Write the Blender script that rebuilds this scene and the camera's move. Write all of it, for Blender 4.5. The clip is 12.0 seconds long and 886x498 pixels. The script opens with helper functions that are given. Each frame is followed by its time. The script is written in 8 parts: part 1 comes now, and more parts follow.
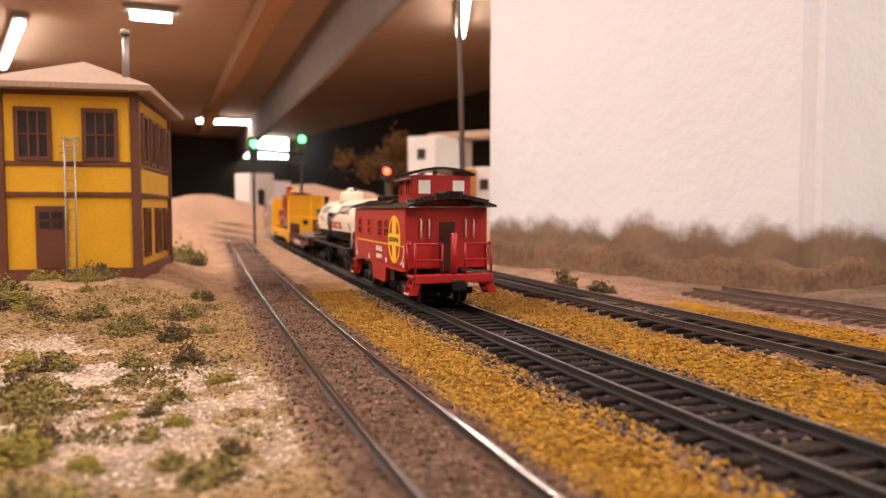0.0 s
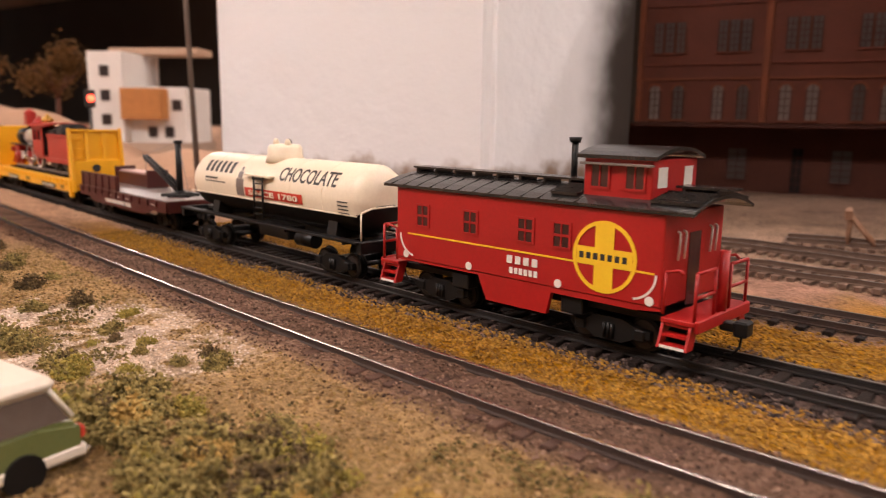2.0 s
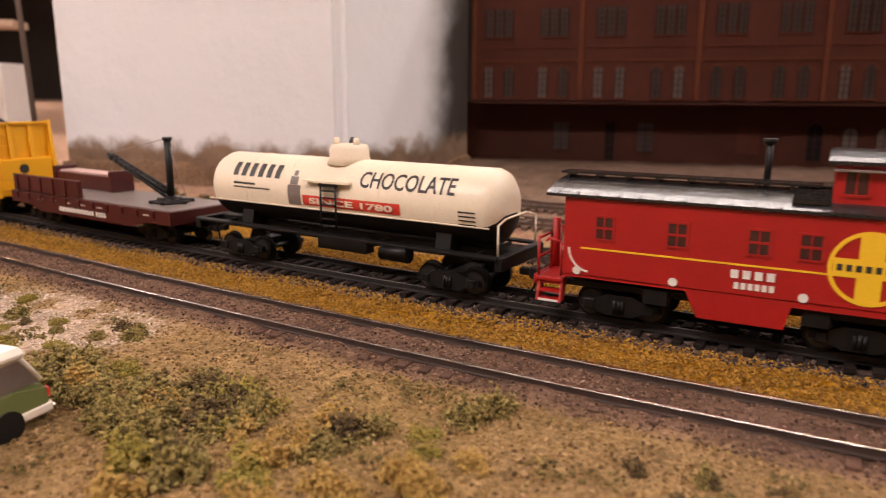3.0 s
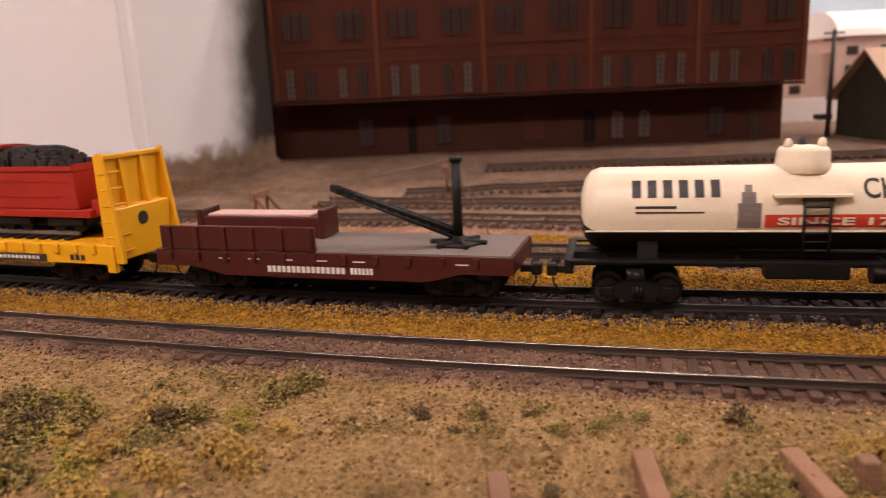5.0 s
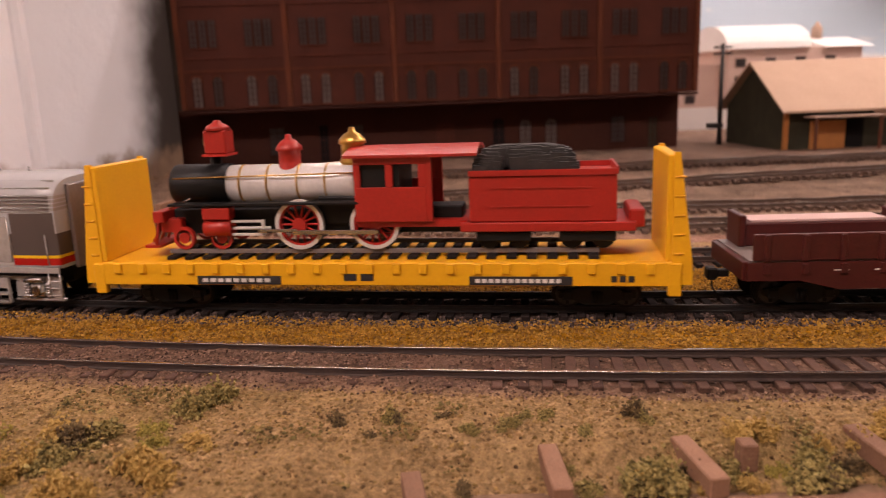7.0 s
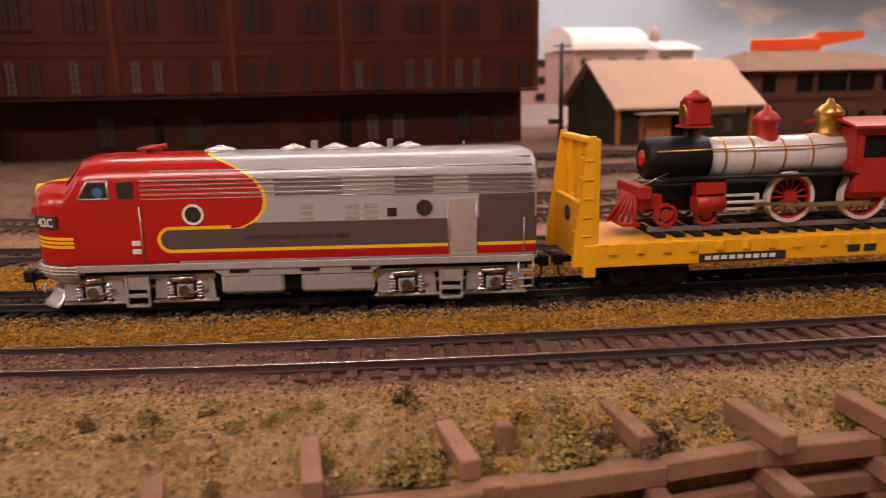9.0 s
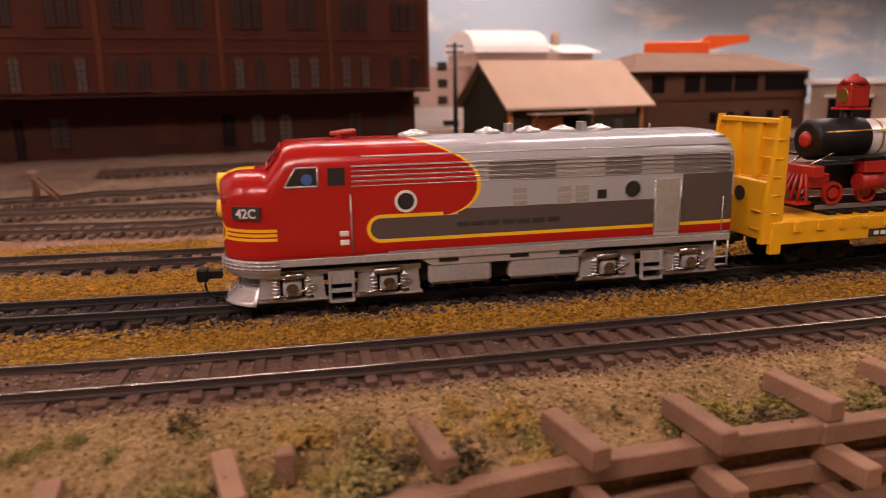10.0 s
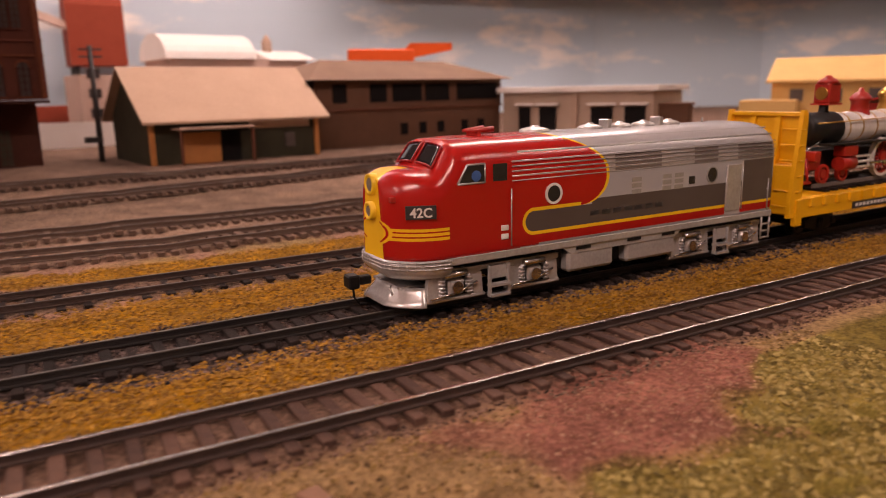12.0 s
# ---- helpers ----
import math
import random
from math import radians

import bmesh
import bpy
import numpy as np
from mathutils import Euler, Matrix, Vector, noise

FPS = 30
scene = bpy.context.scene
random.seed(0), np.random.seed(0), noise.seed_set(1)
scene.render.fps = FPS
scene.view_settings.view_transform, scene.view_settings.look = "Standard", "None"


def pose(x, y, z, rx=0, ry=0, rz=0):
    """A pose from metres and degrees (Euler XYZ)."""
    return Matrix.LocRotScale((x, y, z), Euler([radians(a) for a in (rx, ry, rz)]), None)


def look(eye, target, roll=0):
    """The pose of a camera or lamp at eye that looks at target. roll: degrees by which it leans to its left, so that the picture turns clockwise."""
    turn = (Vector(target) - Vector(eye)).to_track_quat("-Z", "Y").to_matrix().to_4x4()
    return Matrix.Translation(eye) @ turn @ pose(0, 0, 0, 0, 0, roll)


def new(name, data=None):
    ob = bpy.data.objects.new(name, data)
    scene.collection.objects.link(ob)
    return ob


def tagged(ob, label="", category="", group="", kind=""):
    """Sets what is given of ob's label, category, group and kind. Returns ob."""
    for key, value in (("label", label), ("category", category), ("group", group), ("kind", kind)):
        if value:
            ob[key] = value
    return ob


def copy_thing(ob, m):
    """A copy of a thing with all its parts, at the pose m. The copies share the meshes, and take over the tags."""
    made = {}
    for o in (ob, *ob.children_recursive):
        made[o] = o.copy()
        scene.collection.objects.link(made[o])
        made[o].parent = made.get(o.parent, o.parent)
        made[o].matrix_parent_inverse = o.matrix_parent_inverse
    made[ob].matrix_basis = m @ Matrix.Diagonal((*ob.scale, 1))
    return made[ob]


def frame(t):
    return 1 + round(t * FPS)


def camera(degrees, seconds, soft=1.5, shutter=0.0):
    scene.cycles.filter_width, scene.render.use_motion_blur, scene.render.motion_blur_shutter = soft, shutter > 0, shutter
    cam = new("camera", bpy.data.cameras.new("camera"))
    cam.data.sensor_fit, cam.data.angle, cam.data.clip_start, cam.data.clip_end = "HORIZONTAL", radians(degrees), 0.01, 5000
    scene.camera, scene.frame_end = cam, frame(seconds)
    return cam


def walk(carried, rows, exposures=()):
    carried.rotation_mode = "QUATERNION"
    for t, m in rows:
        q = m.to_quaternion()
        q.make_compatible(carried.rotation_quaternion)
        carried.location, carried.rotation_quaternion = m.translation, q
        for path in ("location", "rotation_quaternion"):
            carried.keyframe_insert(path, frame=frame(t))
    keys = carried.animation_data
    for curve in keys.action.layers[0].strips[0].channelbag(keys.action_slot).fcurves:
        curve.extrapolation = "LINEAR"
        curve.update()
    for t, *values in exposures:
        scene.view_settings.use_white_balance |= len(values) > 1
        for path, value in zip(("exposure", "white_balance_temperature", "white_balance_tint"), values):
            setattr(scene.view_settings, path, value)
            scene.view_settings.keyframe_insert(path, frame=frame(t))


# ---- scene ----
cam = camera(62.87, 12.0, soft=1.0, shutter=0.25)
cam.data.dof.use_dof, cam.data.dof.focus_distance, cam.data.dof.aperture_fstop = True, 0.215, 20.0
# seconds, eye, yaw, pitch, lean in degrees
PATH = [
    (0, (-0.07633, 0.00726, 0.04164), 59.549, -3.085, -0.048),
    (0.5, (-0.06902, -0.01068, 0.04622), 54.453, -4.239, -0.104),
    (1, (-0.06569, -0.03148, 0.05279), 48.900, -6.297, -1.185),
    (1.5, (-0.05107, -0.05495, 0.06185), 42.030, -8.837, -0.594),
    (2, (-0.03868, -0.08419, 0.06398), 33.980, -9.987, 0.756),
    (2.5, (-0.02896, -0.11317, 0.07423), 26.249, -12.321, 1.483),
    (3, (-0.02571, -0.12512, 0.07266), 21.602, -12.259, 0.160),
    (3.5, (-0.02011, -0.13341, 0.07639), 18.043, -12.780, -1.169),
    (5.5, (-0.00980, -0.14795, 0.07629), 5.006, -12.775, -2.379),
    (6, (-0.01064, -0.14929, 0.07793), 2.982, -12.707, -2.125),
    (6.5, (-0.01003, -0.15047, 0.07809), 2.112, -12.546, -2.192),
    (8.5, (0.00554, -0.15514, 0.07846), -5.989, -13.128, -1.152),
    (9, (0.01666, -0.14951, 0.07413), -9.062, -13.120, -0.985),
    (9.5, (0.03191, -0.14277, 0.07022), -11.943, -12.956, -1.264),
    (10, (0.04725, -0.13681, 0.06785), -15.259, -12.722, -0.964),
    (10.5, (0.06864, -0.12816, 0.06540), -19.334, -12.280, -0.697),
    (11, (0.10383, -0.11710, 0.06633), -24.045, -12.108, -0.836),
    (11.5, (0.14402, -0.11306, 0.06803), -27.655, -12.663, -1.439),
    (12, (0.17906, -0.11134, 0.06647), -31.497, -12.353, -1.126),
]



def aim(eye, yaw, pitch, lean):
    a, b = radians(yaw), radians(pitch)
    d = Vector((-math.sin(a) * math.cos(b), math.cos(a) * math.cos(b), math.sin(b)))
    return look(eye, Vector(eye) + d, lean)


walk(cam, [(t, aim(eye, yaw, pitch, lean)) for t, eye, yaw, pitch, lean in PATH],
     [(0.0, 1.02, 6500, 12), (1.5, 0.86, 6450, 13), (3.5, 0.70, 6350, 13), (6.5, 0.53, 6680, 23), (9.5, 0.38, 6680, 25), (12.0, 0.28, 7250, 32)])

# ---- light: fluorescent tubes under the ceiling of a closed room ----
world = bpy.data.worlds.new("room_air")
scene.world = world
world.use_nodes = True
world.node_tree.nodes["Background"].inputs[0].default_value = (1.0, 0.86, 0.74, 1)
world.node_tree.nodes["Background"].inputs[1].default_value = 0.002
scene.view_settings.exposure = 0.65

CEILING = 0.92


def tube_lamp(x, y, turn, power, long=1.15):
    data = bpy.data.lights.new("tube_light", "AREA")
    data.shape, data.size, data.size_y = "RECTANGLE", long, 0.05
    data.energy, data.color = power, (1.0, 0.83, 0.74)
    lamp = new("tube_light", data)
    lamp.matrix_world = pose(x, y, CEILING - 0.075, 0, 0, turn)
    return lamp


# x, y, turn, watts
TUBES = [(-0.5, -0.55, 12, 8.2), (1.3, -0.5, 0, 2.0), (0.95, 0.62, 20, 7.0), (-0.12, 0.86, 4, 4.5), (-1.9, -0.3, 14, 7.0), (-4.43, 0.006, 4, 8.5), (-2.54, 1.56, -30, 6.0), (-3.44, 0.53, 81, 2.0, 0.16), (-7.05, 1.73, 77, 5.0, 0.5)]
for row in TUBES:
    tube_lamp(*row)


# ---- materials ----
def nodes_of(name):
    m = bpy.data.materials.new(name)
    m.use_nodes = True
    t = m.node_tree
    return m, t, t.nodes["Principled BSDF"]


def add(t, kind, **inputs):
    n = t.nodes.new(kind)
    for k, v in inputs.items():
        n.inputs[k.replace("_", " ")].default_value = v
    return n


def rgb(c):
    return (*c, 1.0) if len(c) == 3 else c


def paint(name, a, b=None, rough=0.45, metal=0.0, scale=60.0, fine=900.0, bump=0.15, spread=0.5, spec=0.5, own=0.0):
    """A surface of colour a that wanders to b, with grain at two scales."""
    m, t, p = nodes_of(name)
    b = b or tuple(v * 0.72 for v in a)
    co = add(t, "ShaderNodeTexCoord")
    n1 = add(t, "ShaderNodeTexNoise", Scale=scale, Detail=5.0, Roughness=0.6)
    n2 = add(t, "ShaderNodeTexNoise", Scale=fine, Detail=3.0, Roughness=0.6)
    t.links.new(co.outputs["Object"], n1.inputs["Vector"])
    t.links.new(co.outputs["Object"], n2.inputs["Vector"])
    mix = add(t, "ShaderNodeMath")
    mix.operation = "MULTIPLY_ADD"
    mix.inputs[1].default_value = 0.5
    t.links.new(n2.outputs[0], mix.inputs[0])
    half = add(t, "ShaderNodeMath")
    half.operation = "MULTIPLY"
    half.inputs[1].default_value = 0.5
    t.links.new(n1.outputs[0], half.inputs[0])
    t.links.new(half.outputs[0], mix.inputs[2])
    last = mix.outputs[0]
    if own:
        info = add(t, "ShaderNodeObjectInfo")
        k = add(t, "ShaderNodeMath")
        k.operation = "MULTIPLY_ADD"
        k.inputs[1].default_value = own
        t.links.new(info.outputs["Random"], k.inputs[0])
        t.links.new(last, k.inputs[2])
        k2 = add(t, "ShaderNodeMath")
        k2.operation = "SUBTRACT"
        k2.inputs[1].default_value = own / 2
        t.links.new(k.outputs[0], k2.inputs[0])
        last = k2.outputs[0]
    ramp = add(t, "ShaderNodeValToRGB")
    ramp.color_ramp.elements[0].position, ramp.color_ramp.elements[1].position = 0.5 - spread / 2, 0.5 + spread / 2
    ramp.color_ramp.elements[0].color, ramp.color_ramp.elements[1].color = rgb(b), rgb(a)
    t.links.new(last, ramp.inputs[0])
    t.links.new(ramp.outputs[0], p.inputs["Base Color"])
    p.inputs["Roughness"].default_value = rough
    p.inputs["Metallic"].default_value = metal
    p.inputs["Specular IOR Level"].default_value = spec if rough < 0.7 else 0.15
    if bump:
        bp = add(t, "ShaderNodeBump", Strength=bump, Distance=0.0004)
        t.links.new(n2.outputs[0], bp.inputs["Height"])
        t.links.new(bp.outputs[0], p.inputs["Normal"])
    return m


def glow(name, c, strength):
    m, t, p = nodes_of(name)
    p.inputs["Base Color"].default_value = rgb(c)
    p.inputs["Emission Color"].default_value = rgb(c)
    p.inputs["Emission Strength"].default_value = strength
    return m


def richer(c, k=1.22):
    """The same lightness with stronger colour."""
    g = 0.3 * c[0] + 0.59 * c[1] + 0.11 * c[2]
    return tuple(max(g + (v - g) * k, 0.004) for v in c[:3])


def grains_paint(name, colours, rough=0.9, rich=1.2):
    """Loose grains, each with a colour of its own out of the list."""
    colours = [richer(c, rich) for c in colours]
    m, t, p = nodes_of(name)
    geo = add(t, "ShaderNodeNewGeometry")
    ramp = add(t, "ShaderNodeValToRGB")
    ramp.color_ramp.interpolation = "LINEAR"
    e = ramp.color_ramp.elements
    while len(e) < len(colours):
        e.new(0.5)
    for i, c in enumerate(colours):
        e[i].position, e[i].color = i / (len(colours) - 1), rgb(c)
    t.links.new(geo.outputs["Random Per Island"], ramp.inputs[0])
    t.links.new(ramp.outputs[0], p.inputs["Base Color"])
    p.inputs["Roughness"].default_value = rough
    p.inputs["Specular IOR Level"].default_value = 0.2
    return m


M = {
    "rail_side": paint("rail_rust", (0.062, 0.036, 0.026), (0.02, 0.012, 0.010), 0.65, 0.0, 120),
    "rail_dark": paint("rail_blackened", (0.026, 0.021, 0.019), (0.009, 0.008, 0.008), 0.5, 0.0, 120),
    "rail_top": paint("rail_polished", (0.52, 0.47, 0.43), (0.18, 0.155, 0.14), 0.27, 1.0, 60, 500, 0.05),
    "rail_top_dark": paint("rail_head_dark", (0.16, 0.15, 0.135), (0.06, 0.055, 0.05), 0.42, 0.9, 60, 500, 0.05),
    "tie": paint("tie_brown", (0.125, 0.068, 0.048), (0.04, 0.023, 0.018), 0.85, 0.0, 260, 1800, 0.3, own=0.35),
    "tie_dusty": paint("tie_dusty", (0.17, 0.108, 0.078), (0.085, 0.054, 0.04), 0.9, 0.0, 260, 1800, 0.3, own=0.35),
    "rail_dusty": paint("rail_dusty", (0.15, 0.10, 0.075), (0.07, 0.046, 0.035), 0.7, 0.0, 120),
    "tie_dark": paint("tie_black", (0.026, 0.017, 0.014), (0.008, 0.006, 0.005), 0.85, 0.0, 260, 1800, 0.3, own=0.3),
    "plaster": paint("white_plaster", (0.84, 0.81, 0.79), (0.74, 0.71, 0.69), 0.8, 0.0, 5, 60, 0.9, 0.7),
    "mould": paint("mould_brown", (0.30, 0.185, 0.11), (0.06, 0.036, 0.024), 0.9, 0.0, 40, 400, 0.6),
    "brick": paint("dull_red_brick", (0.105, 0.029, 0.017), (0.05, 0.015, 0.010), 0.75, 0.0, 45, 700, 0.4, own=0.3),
    # darker version of the wall brick, for ground floor, floor edge and glazing bars
    "brick_dark": paint("darker_brick", (0.060, 0.019, 0.012), (0.026, 0.009, 0.007), 0.8, 0.0, 45, 700, 0.4, own=0.3),
    "brick_trim": paint("orange_brick", (0.13, 0.038, 0.016), (0.07, 0.021, 0.011), 0.75, 0.0, 60, 700, 0.3),
    "window_dim": paint("dim_window", (0.04, 0.030, 0.028), (0.018, 0.014, 0.014), 0.3, 0.0, 80, 500, 0.05),
    "window_pale": paint("pale_window", (0.12, 0.095, 0.085), (0.06, 0.048, 0.044), 0.3, 0.0, 80, 500, 0.05),
    "void": paint("dark_void", (0.012, 0.01, 0.01), (0.006, 0.005, 0.005), 0.9),
    "yellow_wall": paint("yellow_siding", (0.78, 0.43, 0.012), (0.62, 0.32, 0.01), 0.5, 0.0, 40, 800, 0.2),
    "brown_trim": paint("brown_trim", (0.16, 0.05, 0.022), (0.09, 0.03, 0.015), 0.55, 0.0, 60),
    "roof_tan": paint("tan_roof", (0.46, 0.33, 0.25), (0.33, 0.23, 0.18), 0.8, 0.0, 40, 600, 0.4),
    "roof_sand": paint("sand_roof", (0.52, 0.37, 0.27), (0.42, 0.29, 0.21), 0.8, 0.0, 30, 500, 0.3),
    "roof_brown": paint("brown_roof", (0.26, 0.17, 0.12), (0.17, 0.11, 0.08), 0.85, 0.0, 30, 500, 0.3),
    "green_black": paint("dark_green_siding", (0.055, 0.05, 0.03), (0.022, 0.02, 0.014), 0.7, 0.0, 80),
    "door_orange": paint("orange_planks", (0.52, 0.21, 0.05), (0.34, 0.13, 0.035), 0.6, 0.0, 90),
    "depot": paint("brown_siding", (0.17, 0.085, 0.05), (0.10, 0.052, 0.034), 0.75, 0.0, 60),
    "beige": paint("beige_wall", (0.48, 0.36, 0.28), (0.34, 0.25, 0.19), 0.75, 0.0, 40),
    "buff": paint("buff_wall", (0.66, 0.42, 0.16), (0.52, 0.32, 0.12), 0.7, 0.0, 40),
    "orange": paint("orange_plastic", (0.90, 0.12, 0.012), (0.80, 0.10, 0.01), 0.4),
    "snow": paint("white_roof", (0.80, 0.77, 0.74), (0.66, 0.62, 0.58), 0.8, 0.0, 20),
    "pink_wall": paint("pale_pink_wall", (0.60, 0.44, 0.37), (0.48, 0.34, 0.28), 0.8, 0.0, 30),
    "barn_red": paint("barn_red", (0.32, 0.06, 0.03), (0.22, 0.04, 0.022), 0.7, 0.0, 40),
    "wood": paint("stained_timber", (0.31, 0.17, 0.105), (0.15, 0.08, 0.05), 0.7, 0.0, 120, 1500, 0.4, own=0.3),
    "pole": paint("pole_grey", (0.20, 0.16, 0.13), (0.12, 0.09, 0.075), 0.6),
    "pole_black": paint("pole_black", (0.03, 0.026, 0.024), (0.014, 0.012, 0.012), 0.6),
    "grey_metal": paint("grey_metal", (0.42, 0.38, 0.35), (0.30, 0.27, 0.24), 0.45, 0.6),
    "ceiling": paint("brown_ceiling", (0.43, 0.30, 0.21), (0.33, 0.22, 0.15), 0.9, 0.0, 2, 30, 0.2),
    "duct": paint("grey_fascia", (0.26, 0.23, 0.21), (0.18, 0.16, 0.14), 0.8, 0.0, 3, 40, 0.2),
    "beam": paint("wooden_beam", (0.42, 0.24, 0.13), (0.30, 0.17, 0.09), 0.8, 0.0, 12, 120, 0.2),
    "dark_wall": paint("dark_wall", (0.05, 0.038, 0.03), (0.025, 0.019, 0.015), 0.9, 0.0, 3, 60, 0.2),
    "room_wall": paint("room_wall", (0.26, 0.21, 0.17), (0.18, 0.145, 0.115), 0.9, 0.0, 2, 40, 0.2),
    "tube": glow("tube_glow", (1.0, 0.95, 0.88), 14.0),
    "tube_far": glow("bright_panel", (0.92, 1.0, 1.0), 3.5),
    "signal_green": glow("signal_green", (0.05, 1.0, 0.12), 6.0),
    "signal_red": glow("signal_red", (1.0, 0.05, 0.02), 6.0),
    "black": paint("black_plastic", (0.008, 0.007, 0.007), (0.004, 0.004, 0.004), 0.5, 0.0, 90, 900, 0.1, spec=0.3),
}


def stained_plaster():
    """White plaster with damp brown stains near the foot, darkening towards the rear corner."""
    m, t, p = nodes_of("pillar_plaster")
    co = add(t, "ShaderNodeTexCoord")
    sep = add(t, "ShaderNodeSeparateXYZ")
    t.links.new(co.outputs["Object"], sep.inputs[0])

    def noise(scale, detail):
        n = add(t, "ShaderNodeTexNoise", Scale=scale, Detail=detail, Roughness=0.6)
        t.links.new(co.outputs["Object"], n.inputs["Vector"])
        return n.outputs[0]

    def ranged(src, wobble, amount, lo, hi):
        k = add(t, "ShaderNodeMath")
        k.operation = "MULTIPLY_ADD"
        k.inputs[1].default_value = amount
        t.links.new(wobble, k.inputs[0])
        t.links.new(src, k.inputs[2])
        r = add(t, "ShaderNodeMapRange")
        r.interpolation_type = "SMOOTHSTEP"
        r.inputs[1].default_value, r.inputs[2].default_value = lo, hi
        t.links.new(k.outputs[0], r.inputs[0])
        return r.outputs[0]

    def blend(f, a, b):
        n = t.nodes.new("ShaderNodeMix")
        n.data_type = "RGBA"
        t.links.new(f, n.inputs[0])
        for sock, v in ((n.inputs[6], a), (n.inputs[7], b)):
            if isinstance(v, tuple):
                sock.default_value = rgb(v)
            else:
                t.links.new(v, sock)
        return n.outputs[2]

    broad, mid, fine = noise(5.0, 5.0), noise(38.0, 5.0), noise(420.0, 4.0)
    base = blend(broad, (0.73, 0.735, 0.76), (0.81, 0.815, 0.84))
    brown = blend(mid, (0.05, 0.03, 0.02), (0.36, 0.24, 0.16))
    # blends to near black as y grows, its edge wavered by broad noise
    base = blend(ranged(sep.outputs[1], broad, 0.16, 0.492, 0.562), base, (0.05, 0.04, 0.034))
    base = blend(ranged(sep.outputs[2], mid, -0.036, 0.021, 0.007), base, brown)
    t.links.new(base, p.inputs["Base Color"])
    p.inputs["Roughness"].default_value = 0.8
    p.inputs["Specular IOR Level"].default_value = 0.2
    b1 = add(t, "ShaderNodeBump", Strength=0.55, Distance=0.0035)
    t.links.new(mid, b1.inputs["Height"])
    b2 = add(t, "ShaderNodeBump", Strength=0.3, Distance=0.0006)
    t.links.new(fine, b2.inputs["Height"])
    t.links.new(b1.outputs[0], b2.inputs["Normal"])
    t.links.new(b2.outputs[0], p.inputs["Normal"])
    return m


# ---- building helpers ----
def mesh_of(name, bm, *mats, smooth=False):
    me = bpy.data.meshes.new(name)
    bm.normal_update()
    bm.to_mesh(me)
    bm.free()
    for m in mats:
        me.materials.append(m)
    if smooth:
        for p in me.polygons:
            p.use_smooth = True
    return me


def thing(name, at, label, category, group="", kind=""):
    e = new(name)
    e.empty_display_size = 0.01
    e.matrix_world = at
    return tagged(e, label, category, group, kind)


def part(name, bm, material, parent, label="", smooth=False, at=None):
    mats = material if isinstance(material, (list, tuple)) else [material]
    ob = new(name, mesh_of(name, bm, *mats, smooth=smooth))
    ob.parent = parent
    if at is not None:
        ob.matrix_basis = at
    if label:
        ob["label"] = label
    return ob


def solo(name, bm, material, label, category, group="", kind="", smooth=False, at=None):
    mats = material if isinstance(material, (list, tuple)) else [material]
    ob = new(name, mesh_of(name, bm, *mats, smooth=smooth))
    if at is not None:
        ob.matrix_world = at
    return tagged(ob, label, category, group, kind)


def face(bm, pts, mat=0):
    f = bm.faces.new([bm.verts.new(p) for p in pts])
    f.material_index = mat
    return f


def box(bm, x0, x1, y0, y1, z0, z1, bevel=0.0, mat=0, at=None):
    vs = [bm.verts.new((x, y, z)) for z in (z0, z1) for y in (y0, y1) for x in (x0, x1)]
    fs = [bm.faces.new([vs[i] for i in q]) for q in ((0, 2, 3, 1), (4, 5, 7, 6), (0, 1, 5, 4), (2, 6, 7, 3), (0, 4, 6, 2), (1, 3, 7, 5))]
    for f in fs:
        f.material_index = mat
    if at is not None:
        bmesh.ops.transform(bm, matrix=at, verts=vs)
    if bevel:
        es = list({e for f in fs for e in f.edges})
        bmesh.ops.bevel(bm, geom=es, offset=bevel, segments=1, affect="EDGES", material=-1)
    return bm


def rod(bm, a, b, r, n=8, r2=None, mat=0, caps=True):
    """A round bar from a to b."""
    a, b = Vector(a), Vector(b)
    q = (b - a).to_track_quat("Z", "Y")
    r2 = r if r2 is None else r2
    rings = []
    for c, rad in ((a, r), (b, r2)):
        rings.append([bm.verts.new(c + q @ Vector((rad * math.cos(2 * math.pi * i / n), rad * math.sin(2 * math.pi * i / n), 0))) for i in range(n)])
    for i in range(n):
        f = bm.faces.new((rings[0][i], rings[0][(i + 1) % n], rings[1][(i + 1) % n], rings[1][i]))
        f.material_index, f.smooth = mat, True
    if caps:
        bm.faces.new(rings[0][::-1]).material_index = mat
        bm.faces.new(rings[1]).material_index = mat
    return bm


def path_rod(bm, pts, r, n=6, mat=0):
    for a, b in zip(pts, pts[1:]):
        rod(bm, a, b, r, n, mat=mat)
    return bm


def lathe(bm, rows, n=20, mat=0, at=None):
    """A turned body: rows of (radius, height) round z."""
    rings = [[bm.verts.new((r * math.cos(2 * math.pi * i / n), r * math.sin(2 * math.pi * i / n), z)) for i in range(n)] for r, z in rows]
    for a, b in zip(rings, rings[1:]):
        for i in range(n):
            f = bm.faces.new((a[i], a[(i + 1) % n], b[(i + 1) % n], b[i]))
            f.material_index, f.smooth = mat, True
    bm.faces.new(rings[0][::-1]).material_index = mat
    bm.faces.new(rings[-1]).material_index = mat
    if at is not None:
        bmesh.ops.transform(bm, matrix=at, verts=[v for r in rings for v in r])
    return bm


